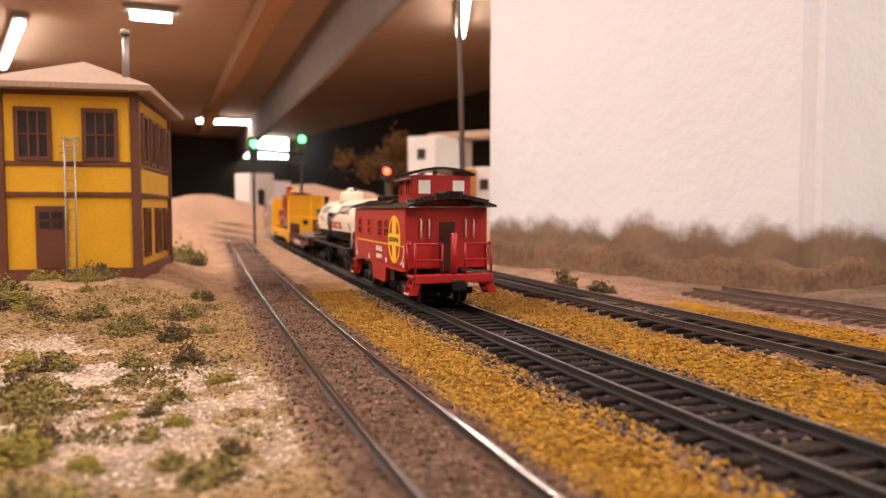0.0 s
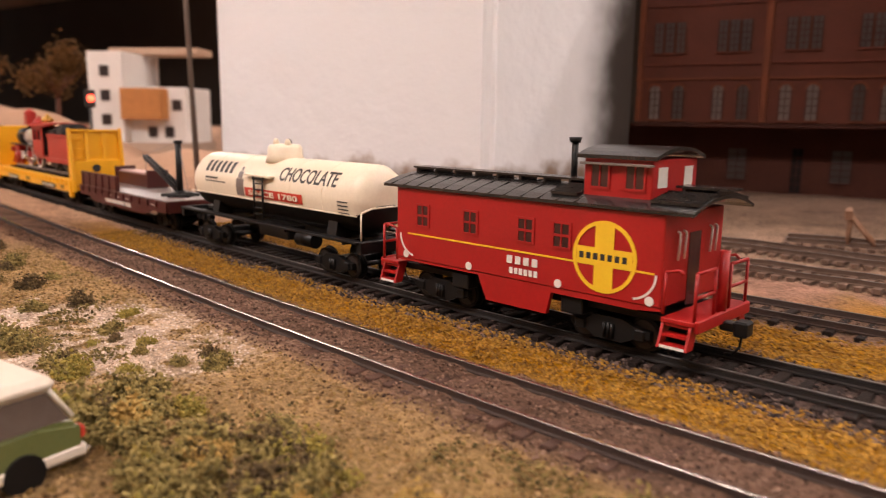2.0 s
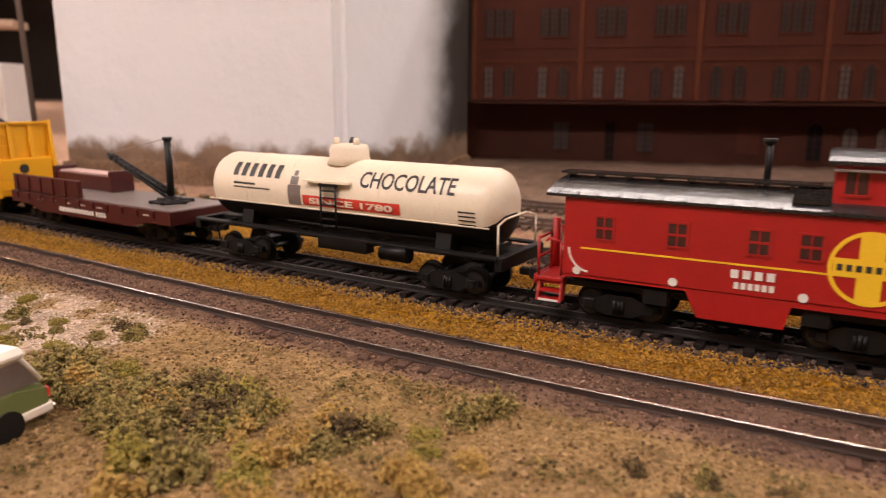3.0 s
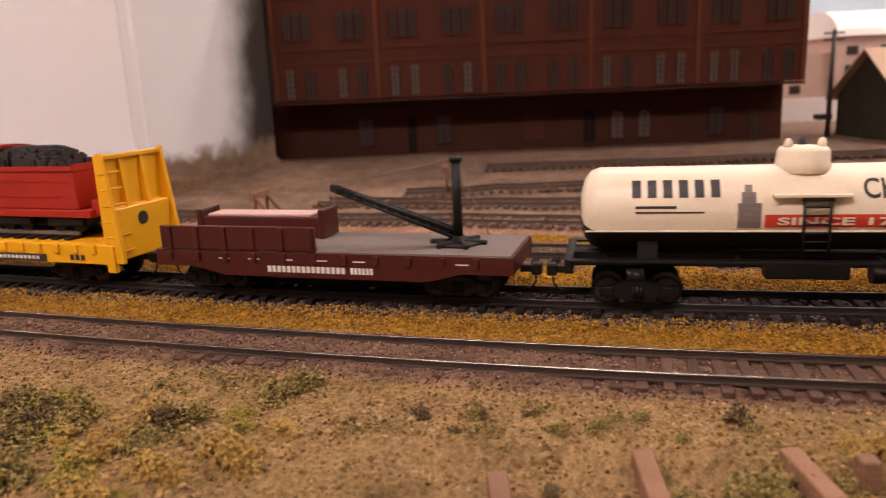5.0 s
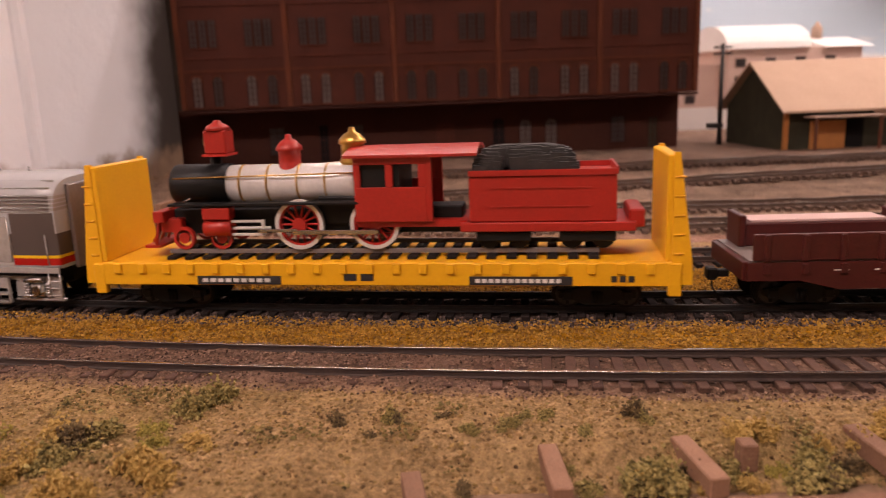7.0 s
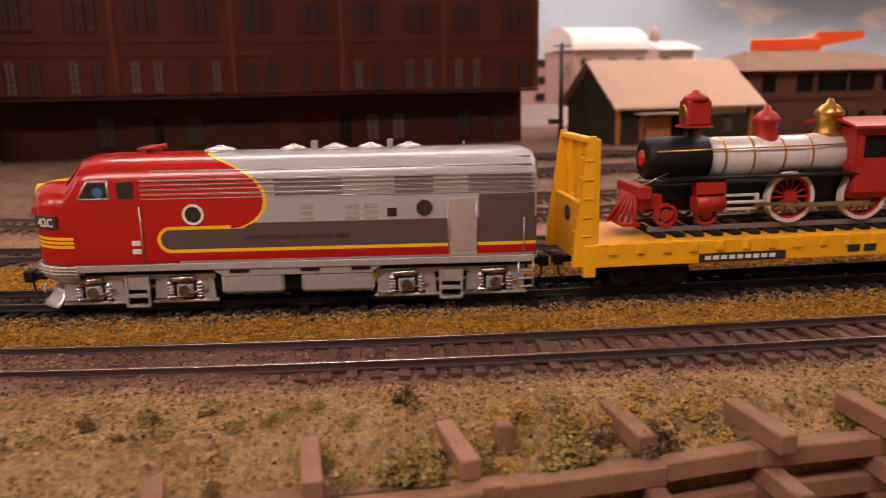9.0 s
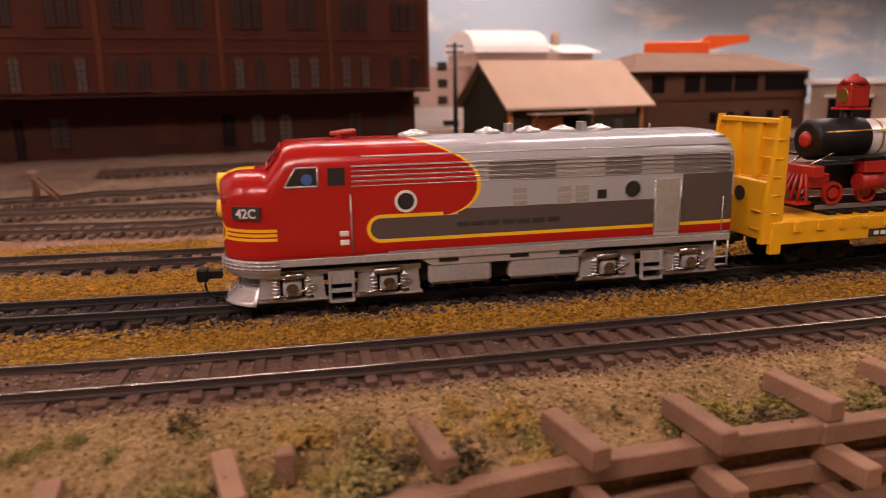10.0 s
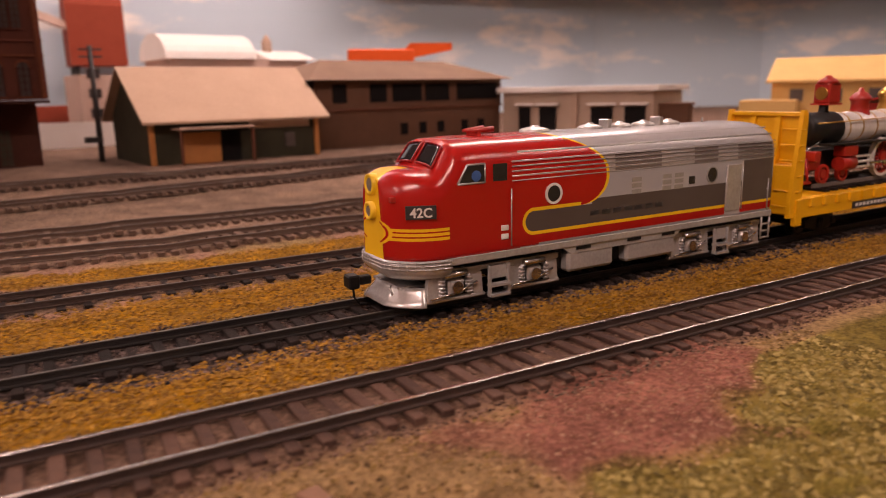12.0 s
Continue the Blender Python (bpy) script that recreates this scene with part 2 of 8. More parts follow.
def slab(bm, outline, y0, y1, mat=0):
    """An outline in x and z, given thickness along y."""
    a = [bm.verts.new((x, y0, z)) for x, z in outline]
    b = [bm.verts.new((x, y1, z)) for x, z in outline]
    n = len(a)
    bm.faces.new(a).material_index = mat
    bm.faces.new(b[::-1]).material_index = mat
    for i in range(n):
        bm.faces.new((a[(i + 1) % n], a[i], b[i], b[(i + 1) % n])).material_index = mat
    return bm


def ends(bm, outline, x0, x1, mat=0):
    """An outline in y and z, given length along x."""
    a = [bm.verts.new((x0, y, z)) for y, z in outline]
    b = [bm.verts.new((x1, y, z)) for y, z in outline]
    n = len(a)
    bm.faces.new(a[::-1]).material_index = mat
    bm.faces.new(b).material_index = mat
    for i in range(n):
        bm.faces.new((a[i], a[(i + 1) % n], b[(i + 1) % n], b[i])).material_index = mat
    return bm


def BM():
    return bmesh.new()


def grains(name, pts, sizes, material, label, category, flat=0.75, seed=3):
    """Many loose grains as one mesh; pts is an n x 3 array."""
    rng = np.random.default_rng(seed)
    n = len(pts)
    base = np.array([(1, 0, 0), (-1, 0, 0), (0, 1, 0), (0, -1, 0), (0, 0, 1), (0, 0, -1)], float)
    tri = np.array([(0, 2, 4), (2, 1, 4), (1, 3, 4), (3, 0, 4), (2, 0, 5), (1, 2, 5), (3, 1, 5), (0, 3, 5)])
    v = base[None] * (0.6 + 0.8 * rng.random((n, 6, 1)))
    a = rng.random(n) * 6.283
    c, s = np.cos(a)[:, None], np.sin(a)[:, None]
    x, y, z = v[..., 0], v[..., 1], v[..., 2] * flat
    tl = (rng.random((n, 1)) - 0.5) * 1.2
    x, z = x * np.cos(tl) - z * np.sin(tl), x * np.sin(tl) + z * np.cos(tl)
    v = np.stack([x * c - y * s, x * s + y * c, z], -1) * np.asarray(sizes)[:, None, None] + pts[:, None]
    faces = (tri[None] + 6 * np.arange(n)[:, None, None]).reshape(-1, 3)
    me = bpy.data.meshes.new(name)
    me.from_pydata(v.reshape(-1, 3), [], faces)
    me.materials.append(material)
    return tagged(new(name, me), label, category, kind="stuff")


# ---- tracks and ground ----
BEND, BEND_X, BEND_W = 0.2355, -0.0032, 0.2357
RAIL_TOP, GAUGE = 0.005, 0.0165
OFF_A, OFF_B, OFF_C, OFF_D, OFF_E = 0.00825, 0.0655, 0.1335, 0.203, 0.258


def line_y(x):
    d = BEND_X - x
    return BEND * (np.sqrt(d * d + BEND_W ** 2) + d) / 2


def line_slope(x):
    d = BEND_X - x
    return -BEND * (d / np.sqrt(d * d + BEND_W ** 2) + 1) / 2


def beside(x, off):
    """The point off metres beside the near rail of the first track, and the heading there."""
    s = line_slope(x)
    k = np.sqrt(1 + s * s)
    return x - s / k * off, line_y(x) + off / k, np.arctan(s)


_lat = np.random.default_rng(11).random((64, 64))


def wander(x, y, size):
    """Smooth noise from 0 to 1 with features of that size."""
    u, v = np.asarray(x) / size, np.asarray(y) / size
    i, j = np.floor(u).astype(int), np.floor(v).astype(int)
    f, g = u - i, v - j
    f, g = f * f * (3 - 2 * f), g * g * (3 - 2 * g)
    a, b = _lat[i % 64, j % 64], _lat[(i + 1) % 64, j % 64]
    c, d = _lat[i % 64, (j + 1) % 64], _lat[(i + 1) % 64, (j + 1) % 64]
    return (a * (1 - f) + b * f) * (1 - g) + (c * (1 - f) + d * f) * g


def step(a, b, v):
    t = np.clip((v - a) / (b - a), 0, 1)
    return t * t * (3 - 2 * t)


def off_of(x, y):
    return (y - line_y(x)) / np.sqrt(1 + line_slope(x) ** 2)


CRIB_X0, CRIB_X1, CRIB_Y = -0.034, 0.226, -0.0235


def ground_z(x, y):
    x, y = np.asarray(x, float), np.asarray(y, float)
    o = off_of(x, y)
    near = step(0.10, 0.02, np.abs(o - 0.035))
    z = 0.0012 + 0.0035 * (wander(x, y, 0.035) - 0.5) * (1 - near) * (0.2 + 0.8 * step(0.2, 0.15, o)) + 0.0012 * (wander(x, y, 0.009) - 0.5)
    z = z + 0.0008 * (wander(x, y, 0.0035) - 0.5)
    bed = sum(step(0.0155, 0.009, np.abs(o - c)) for c in (OFF_A, OFF_B, OFF_C, OFF_D, OFF_E))
    z = z + 0.0006 * np.clip(bed, 0, 1)
    z = z + 0.0013 * step(0.022, 0.012, np.abs(o - OFF_A)) * step(0.08, -0.06, x)
    z = z + 0.0105 * step(-0.014, -0.045, o) * step(0.20, 0.07, np.hypot(x + 0.50, (y - 0.02) * 1.3))
    z = z + 0.011 * step(0.29, 0.46, y) * step(-0.6, -0.3, x)
    z = z + 0.02 * step(-0.9, -1.6, x)
    drop = step(CRIB_Y + 0.003, CRIB_Y - 0.002, y) * step(CRIB_X0 - 0.01, CRIB_X0, x) * step(CRIB_X1 + 0.02, CRIB_X1, x)
    z = z - 0.0042 * step(-0.004, -0.012, y) * step(CRIB_X0 - 0.015, CRIB_X0 + 0.01, x) * step(CRIB_X1 + 0.02, CRIB_X1, x)
    return z - 0.041 * drop


def lerp(a, b, t):
    return a * (1 - t[..., None]) + b * t[..., None]


def ground_colour(x, y):
    o = off_of(x, y)
    w1, w2, w3 = wander(x, y, 0.05), wander(x + 3, y, 0.014), wander(x, y + 5, 0.005)
    tone = lambda *c: np.array(c, float)
    c = np.zeros(x.shape + (3,)) + tone(0.33, 0.225, 0.125)
    c = lerp(c, tone(0.28, 0.195, 0.098) + np.zeros_like(c), step(0.45, 0.7, w1) * 0.8)
    earth = tone(0.33, 0.20, 0.15)
    c = lerp(c, earth + np.zeros_like(c), step(-0.012, 0.0, o) * step(0.3, 0.6, w2 + 0.2))
    sand = tone(0.58, 0.46, 0.38)
    m = step(0.075, 0.03, np.hypot((x + 0.26) * 0.75, (y - 0.02) * 1.6 - 0.25 * (x + 0.26))) * step(0.35, 0.7, w2 * 0.5 + w1 * 0.3 + w3 * 0.3)
    c = lerp(c, sand + np.zeros_like(c), m)
    c = lerp(c, tone(0.50, 0.33, 0.23) + np.zeros_like(c), step(-0.33, -0.5, x) * step(-0.02, -0.05, o * 0 - 0.06))
    bed_a = step(0.0185, 0.012, np.abs(o - OFF_A))
    c = lerp(c, tone(0.165, 0.105, 0.078) * (0.75 + 0.5 * w3[..., None]), bed_a)
    straw = tone(0.33, 0.175, 0.03)
    edge = 0.006 * (w2 - 0.5)
    fade = step(-0.5, -0.38, x)
    for a, b in ((0.0255, 0.0465), (0.085, 0.117), (0.158, 0.178)):
        m = step(a - 0.003, a + 0.003, o + edge) * step(b + 0.003, b - 0.003, o + edge) * fade
        if a > 0.15:
            m = m * step(0.35, 0.55, wander(x, y, 0.11))
        c = lerp(c, straw * (0.7 + 0.6 * w3[..., None]), m)
    c = lerp(c, tone(0.08, 0.058, 0.05) * (0.5 + 0.8 * w3[..., None]), step(0.0205, 0.015, np.abs(o - OFF_B) + edge * 0.6) * step(-0.45, -0.3, x))
    c = lerp(c, tone(0.17, 0.115, 0.085) * (0.7 + 0.6 * w3[..., None]), step(0.016, 0.011, np.abs(o - OFF_C)))
    yard = tone(0.215, 0.15, 0.112)
    streak = wander(x * 0.12 + 9, o, 0.011)
    c = lerp(c, yard * (0.55 + 0.5 * w1[..., None] + 0.4 * streak[..., None]), step(0.182, 0.2, o))
    c = lerp(c, tone(0.17, 0.115, 0.09) + np.zeros_like(c), step(0.37, 0.43, y) * step(-0.2, -0.1, x) * 0.8)
    c = lerp(c, tone(0.45, 0.30, 0.22) + np.zeros_like(c), step(-0.25, -0.45, x) * step(0.05, 0.09, o))
    c = lerp(c, tone(0.27, 0.125, 0.095) * (0.8 + 0.4 * w3[..., None]), step(0.045, 0.03, np.hypot((x - 0.292) * 0.8, (y + 0.012) * 1.7) + 0.02 * (w2 - 0.5)))
    c = lerp(c, tone(0.21, 0.16, 0.055) * (0.7 + 0.6 * w3[..., None]), step(-0.026, -0.036, y + 0.02 * (w2 - 0.5) - 0.10 * step(0.30, 0.36, x) * step(0.0, -0.02, y)) * step(0.2, 0.235, x))
    g = (c * (0.3, 0.59, 0.11)).sum(-1, keepdims=True)
    return np.clip(g + (c - g) * 1.2, 0.004, 1)


def graded(lo, hi, fine, near_lo, near_hi):
    mid = np.arange(near_lo, near_hi, fine)
    up, dn = [], []
    for stop, out, sign in ((hi, up, 1), (lo, dn, -1)):
        v, s = (near_hi if sign > 0 else near_lo), fine
        while sign * (stop - v) > 0:
            out.append(v)
            v, s = v + sign * s, s * 1.35
        out.append(stop)
    return np.array(sorted(set(np.round(list(mid) + up + dn, 6))))


def ground():
    xs, ys = graded(-9.0, 4.0, 0.003, -0.62, 0.62), graded(-1.2, 3.0, 0.003, -0.09, 0.32)
    x, y = np.meshgrid(xs, ys)
    z = ground_z(x, y)
    nx, ny = len(xs), len(ys)
    i = np.arange(nx * ny).reshape(ny, nx)
    quads = np.stack([i[:-1, :-1], i[:-1, 1:], i[1:, 1:], i[1:, :-1]], -1).reshape(-1, 4)
    me = bpy.data.meshes.new("ground")
    me.from_pydata(np.stack([x, y, z], -1).reshape(-1, 3), [], quads)
    col = me.color_attributes.new("soil", "FLOAT_COLOR", "POINT")
    c = ground_colour(x, y).reshape(-1, 3)
    col.data.foreach_set("color", np.concatenate([c, np.ones((len(c), 1))], 1).astype(np.float32).ravel())
    me.polygons.foreach_set("use_smooth", np.ones(len(me.polygons), bool))
    m, t, p = nodes_of("layout_soil")
    at = add(t, "ShaderNodeVertexColor")
    at.layer_name = "soil"
    co = add(t, "ShaderNodeTexCoord")
    n = add(t, "ShaderNodeTexNoise", Scale=650.0, Detail=6.0, Roughness=0.7)
    n2 = add(t, "ShaderNodeTexNoise", Scale=70.0, Detail=4.0)
    t.links.new(co.outputs["Object"], n.inputs["Vector"])
    t.links.new(co.outputs["Object"], n2.inputs["Vector"])
    hsv = add(t, "ShaderNodeHueSaturation")
    val = add(t, "ShaderNodeMapRange")
    val.inputs[1].default_value, val.inputs[2].default_value, val.inputs[3].default_value, val.inputs[4].default_value = 0.34, 0.66, 0.3, 1.65
    sm = add(t, "ShaderNodeMath")
    sm.operation = "MULTIPLY_ADD"
    sm.inputs[1].default_value = 0.7
    k = add(t, "ShaderNodeMath")
    k.operation = "MULTIPLY"
    k.inputs[1].default_value = 0.3
    t.links.new(n2.outputs[0], k.inputs[0])
    t.links.new(n.outputs[0], sm.inputs[0])
    t.links.new(k.outputs[0], sm.inputs[2])
    t.links.new(sm.outputs[0], val.inputs[0])
    t.links.new(val.outputs[0], hsv.inputs["Value"])
    t.links.new(at.outputs[0], hsv.inputs["Color"])
    t.links.new(hsv.outputs[0], p.inputs["Base Color"])
    p.inputs["Roughness"].default_value = 0.95
    p.inputs["Specular IOR Level"].default_value = 0.15
    bp = add(t, "ShaderNodeBump", Strength=1.0, Distance=0.002)
    t.links.new(n.outputs[0], bp.inputs["Height"])
    t.links.new(bp.outputs[0], p.inputs["Normal"])
    me.materials.append(m)
    return tagged(new("ground", me), "earth, sand and straw-coloured turf of a model railway", "ground", kind="structure")


ground()

RAIL_PROFILE = [(-0.0009, -0.0024), (0.0009, -0.0024), (0.0009, -0.0020), (0.0003, -0.0017), (0.0003, -0.0008), (0.00048, -0.0006), (0.00048, -0.00012), (0.00036, 0.0), (-0.00036, 0.0), (-0.00048, -0.00012), (-0.00048, -0.0006), (-0.0003, -0.0008), (-0.0003, -0.0017), (-0.0009, -0.0020)]


def sweep(bm, pts, profile, top_mat):
    rings = []
    for x, y, z, a in pts:
        rings.append([bm.verts.new((x - math.sin(a) * u, y + math.cos(a) * u, z + v)) for u, v in profile])
    n = len(profile)
    for r, s in zip(rings, rings[1:]):
        for i in range(n):
            f = bm.faces.new((r[i], s[i], s[(i + 1) % n], r[(i + 1) % n]))
            f.material_index = 1 if i in top_mat else 0
    bm.faces.new(rings[0])
    bm.faces.new(rings[-1][::-1])
    return bm


def tie_mesh(name, mat, long=0.0272, wide=0.0029):
    bm = box(BM(), -wide / 2, wide / 2, -long / 2, long / 2, -0.0018, 0.0, bevel=0.00025)
    return mesh_of(name, bm, mat)


rng_tie = random.Random(5)


def course_curve(off):
    def at(x):
        px, py, a = beside(x, off)
        return float(px), float(py), float(a)
    return at


def railway(name, course, x0, x1, tie_mat, side_mat, label, single, lift=0.0, step_x=0.0064):
    """A track along a course: two rails and ties; single: ties as pieces of their own."""
    tr = thing(name, Matrix.Identity(4), label, "railway track", kind="structure")
    for sgn in (-1, 1):
        pts = []
        for x in np.arange(x0, x1 + 0.001, 0.02):
            px, py, a = course(x)
            o = sgn * GAUGE / 2
            g = float(ground_z(px, py)) if lift else 0.0
            pts.append((px - math.sin(a) * o, py + math.cos(a) * o, RAIL_TOP + lift * max(g - 0.0012, 0), a))
        part("rail", sweep(BM(), pts, RAIL_PROFILE, (7, 6, 8)), [side_mat, M["rail_top"] if tie_mat == M["tie"] else M["rail_top_dark"]], tr, "steel rail with a worn head")
    me = tie_mesh(name + "_tie", tie_mat)
    rest = BM()
    x = x0
    while x < x1:
        px, py, a = course(x)
        g = float(ground_z(px, py)) if lift else 0.0
        z = 0.0028 + lift * max(g - 0.0012, 0) + rng_tie.uniform(-0.0003, 0.0002)
        m = pose(px, py, z, 0, 0, math.degrees(a) + rng_tie.uniform(-2, 2))
        if single and single[0] < x < single[1]:
            ob = new("tie", me)
            ob.parent, ob.matrix_basis = tr, m
        else:
            box(rest, -0.00145, 0.00145, -0.0136, 0.0136, -0.0018, 0.0, at=m)
        x += step_x
    if rest.verts:
        tagged(part("far_ties", rest, tie_mat, tr), kind="stuff")
    else:
        rest.free()
    return tr


def far_bend(off):
    """The left end of the two main tracks, where the line swings round in the distance."""
    def at(x):
        if x > -0.95:
            px, py, a = beside(x, off)
            return float(px), float(py), float(a)
        px, py, a = beside(-0.95, off)
        d, r = -0.95 - x, 1.5 + off
        th = d / r
        ux, uy = -math.cos(a), -math.sin(a)
        nx, ny = uy, -ux
        sx, sy = r * math.sin(th), -r * (1 - math.cos(th))
        return float(px + ux * sx + nx * sy), float(py + uy * sx + ny * sy), float(a + th)
    return at


railway("track_main_near", far_bend(OFF_A), -2.2, 1.0, M["tie"], M["rail_side"], "weathered model railway track with brown ties and worn rails", (-0.55, 0.62))
railway("track_main_far", far_bend(OFF_B), -2.2, 1.1, M["tie_dark"], M["rail_dark"], "dark-tied model railway track under the train", (-0.6, 0.75))
railway("track_yard_1", course_curve(OFF_C), -0.75, 1.3, M["tie_dark"], M["rail_side"], "yard track with black ties beside straw turf", (-0.45, 0.8), 0.0, 0.0085)
railway("track_yard_2", course_curve(OFF_D), -0.35, 1.5, M["tie_dusty"], M["rail_dusty"], "dusty yard track sunk in brown ballast", None, 1.0)
railway("track_yard_3", course_curve(OFF_E), -0.2, 1.5, M["tie_dusty"], M["rail_dusty"], "dusty yard track sunk in brown ballast", None, 1.0)
railway("track_spur", lambda x: (x, 0.345 + 0.10 * x, math.atan(0.10)), -0.1, 1.6, M["tie_dusty"], M["rail_dusty"], "spur track that ends at a wooden bumper", None, 1.0)
railway("track_back", lambda x: (x, 0.415 + 0.03 * x, 0.03), -0.05, 1.8, M["tie_dusty"], M["rail_dusty"], "rear yard track before the sheds", None, 1.0)


# ---- room ----
def room():
    bm = box(BM(), -9.2, 4.2, -1.4, 3.2, CEILING, CEILING + 0.05)
    solo("ceiling", bm, M["ceiling"], "low brown basement ceiling over the layout", "ceiling", kind="structure")
    for name, b in (("wall_north", (-9.2, 4.2, 3.0, 3.1)), ("wall_south", (-9.2, 4.2, -1.4, -1.3)), ("wall_west", (-9.2, -9.0, -1.3, 3.0)), ("wall_east", (4.0, 4.2, -1.3, 3.0))):
        bm = box(BM(), *b, -0.6, CEILING - 0.002)
        solo(name, bm, M["dark_wall"] if name != "wall_south" else M["room_wall"], "plain basement wall behind the layout", "wall", kind="structure")
    # wooden joist and grey fascia that run along the aisle
    bm = box(BM(), 0, 7.5, -0.05, 0.05, -0.08, 0, bevel=0.004)
    solo("ceiling_beam", bm, M["beam"], "light wooden joist under the ceiling", "beam", kind="structure", at=pose(-8.2, 1.75, CEILING - 0.003, 0, 0, -9))
    bm = box(BM(), 0, 8.4, -0.015, 0.015, -0.28, 0, bevel=0.004)
    solo("valance", bm, M["duct"], "grey valance board above the back of the layout", "valance", kind="structure", at=pose(-9.0, 2.35, CEILING - 0.003, 0, 0, -11))


room()


def tube_fixture(x, y, turn, long=1.15):
    t = thing("fluorescent_lamp", pose(x, y, CEILING, 0, 0, turn), "white fluorescent tube lamp under the ceiling", "lamp", "ceiling lamps")
    part("housing", box(BM(), -long / 2 - 0.03, long / 2 + 0.03, -0.03, 0.03, -0.03, -0.001, bevel=0.004), M["duct"], t)
    part("tube", rod(BM(), (-long / 2, 0, -0.047), (long / 2, 0, -0.047), 0.018, 12), M["tube"], t, "glowing tube")


for _x, _y, _turn, _w, *_long in TUBES:
    tube_fixture(_x, _y, _turn, *_long)
bm = box(BM(), -0.02, 0.02, -0.26, 0.26, -0.06, 0.19, bevel=0.004)
solo("light_panel", bm, M["tube_far"], "bright bluish light panel at the far end", "light panel", at=pose(-8.7, 2.62, 0.72, 0, 0, 0))


# ---- white pillar ----
def pillar():
    t = thing("pillar", Matrix.Identity(4), "white plastered wall pillar with a stained foot", "pillar", kind="structure")
    a, b, c, d = (-0.5323, 0.3123), (-0.281, 0.3265), (-0.2435, 0.4915), (-0.50, 0.4915)
    bm = BM()
    r = 0.006
    foot = 0.008
    lo = [bm.verts.new((*p, foot)) for p in (a, b, c, d)]
    hi = [bm.verts.new((*p, CEILING - 0.004)) for p in (a, b, c, d)]
    for i in range(4):
        f = bm.faces.new((lo[i], lo[(i + 1) % 4], hi[(i + 1) % 4], hi[i]))
    bm.faces.new(lo[::-1])
    bm.faces.new(hi)
    up = [e for e in bm.edges if abs(e.verts[0].co.z - e.verts[1].co.z) > 0.1]
    bmesh.ops.bevel(bm, geom=up, offset=r, segments=3, affect="EDGES", material=-1)
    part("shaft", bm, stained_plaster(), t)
    # crumbling foot
    bm = BM()
    ring = []
    pts = [a, b, c, d]
    for i in range(4):
        p, q = Vector(pts[i]), Vector(pts[(i + 1) % 4])
        n = int((q - p).length / 0.006)
        nrm = Vector((q - p).yx) * Vector((1, -1))
        nrm.normalize()
        for k in range(n):
            s = p.lerp(q, k / n)
            g = float(ground_z(s.x, s.y)) - 0.004
            h = foot + 0.003 + 0.008 * float(wander(s.x * 3, s.y * 3 + i, 0.05)) + 0.003 * float(wander(s.x, s.y, 0.006))
            lean = 0.0008 + 0.0012 * float(wander(s.x, s.y, 0.02))
            ring.append((s, nrm, g, h, lean))
    cols = []
    for s, nrm, g, h, lean in ring:
        col = []
        for f, push in ((0, 2.2), (0.35, 1.2), (0.7, 0.9), (1.0, 0.6), (1.01, -1.5)):
            z = g + (h - g) * f
            j = lean * push * (0.7 + 0.6 * float(wander(s.x + z, s.y + z * 2, 0.008)))
            col.append(bm.verts.new((s.x + nrm.x * j, s.y + nrm.y * j, z)))
        cols.append(col)
    for i in range(len(cols)):
        for k in range(4):
            bm.faces.new((cols[i][k], cols[(i + 1) % len(cols)][k], cols[(i + 1) % len(cols)][k + 1], cols[i][k + 1]))
    part("foot", bm, M["mould"], t, "damp brown crumbling foot", smooth=True)
    bm = lathe(BM(), [(0.0048, 0.0), (0.004, 0.0004)], 9)
    part("rust_stain", bm, M["brick_trim"], t, "small rust-coloured stain", at=pose(-0.2738, 0.3655, 0.052, 90, 0, 79) @ Matrix.Diagonal((0.55, 1.2, 1, 1)))


pillar()


# ---- brick warehouse ----
def window_at(bm, x, z0, z1, w, arch, y, mats):
    """A window opening on a wall face: dark reveal, pane, bars; mats: reveal, pane, bar."""
    n = 8
    top = z1 - w / 2 if arch else z1
    out = [(x - w / 2, z0), (x + w / 2, z0)]
    if arch:
        out += [(x + w / 2 * math.cos(k * math.pi / n), top + w / 2 * math.sin(k * math.pi / n)) for k in range(n + 1)]
    else:
        out += [(x + w / 2, z1), (x - w / 2, z1)]
    return out


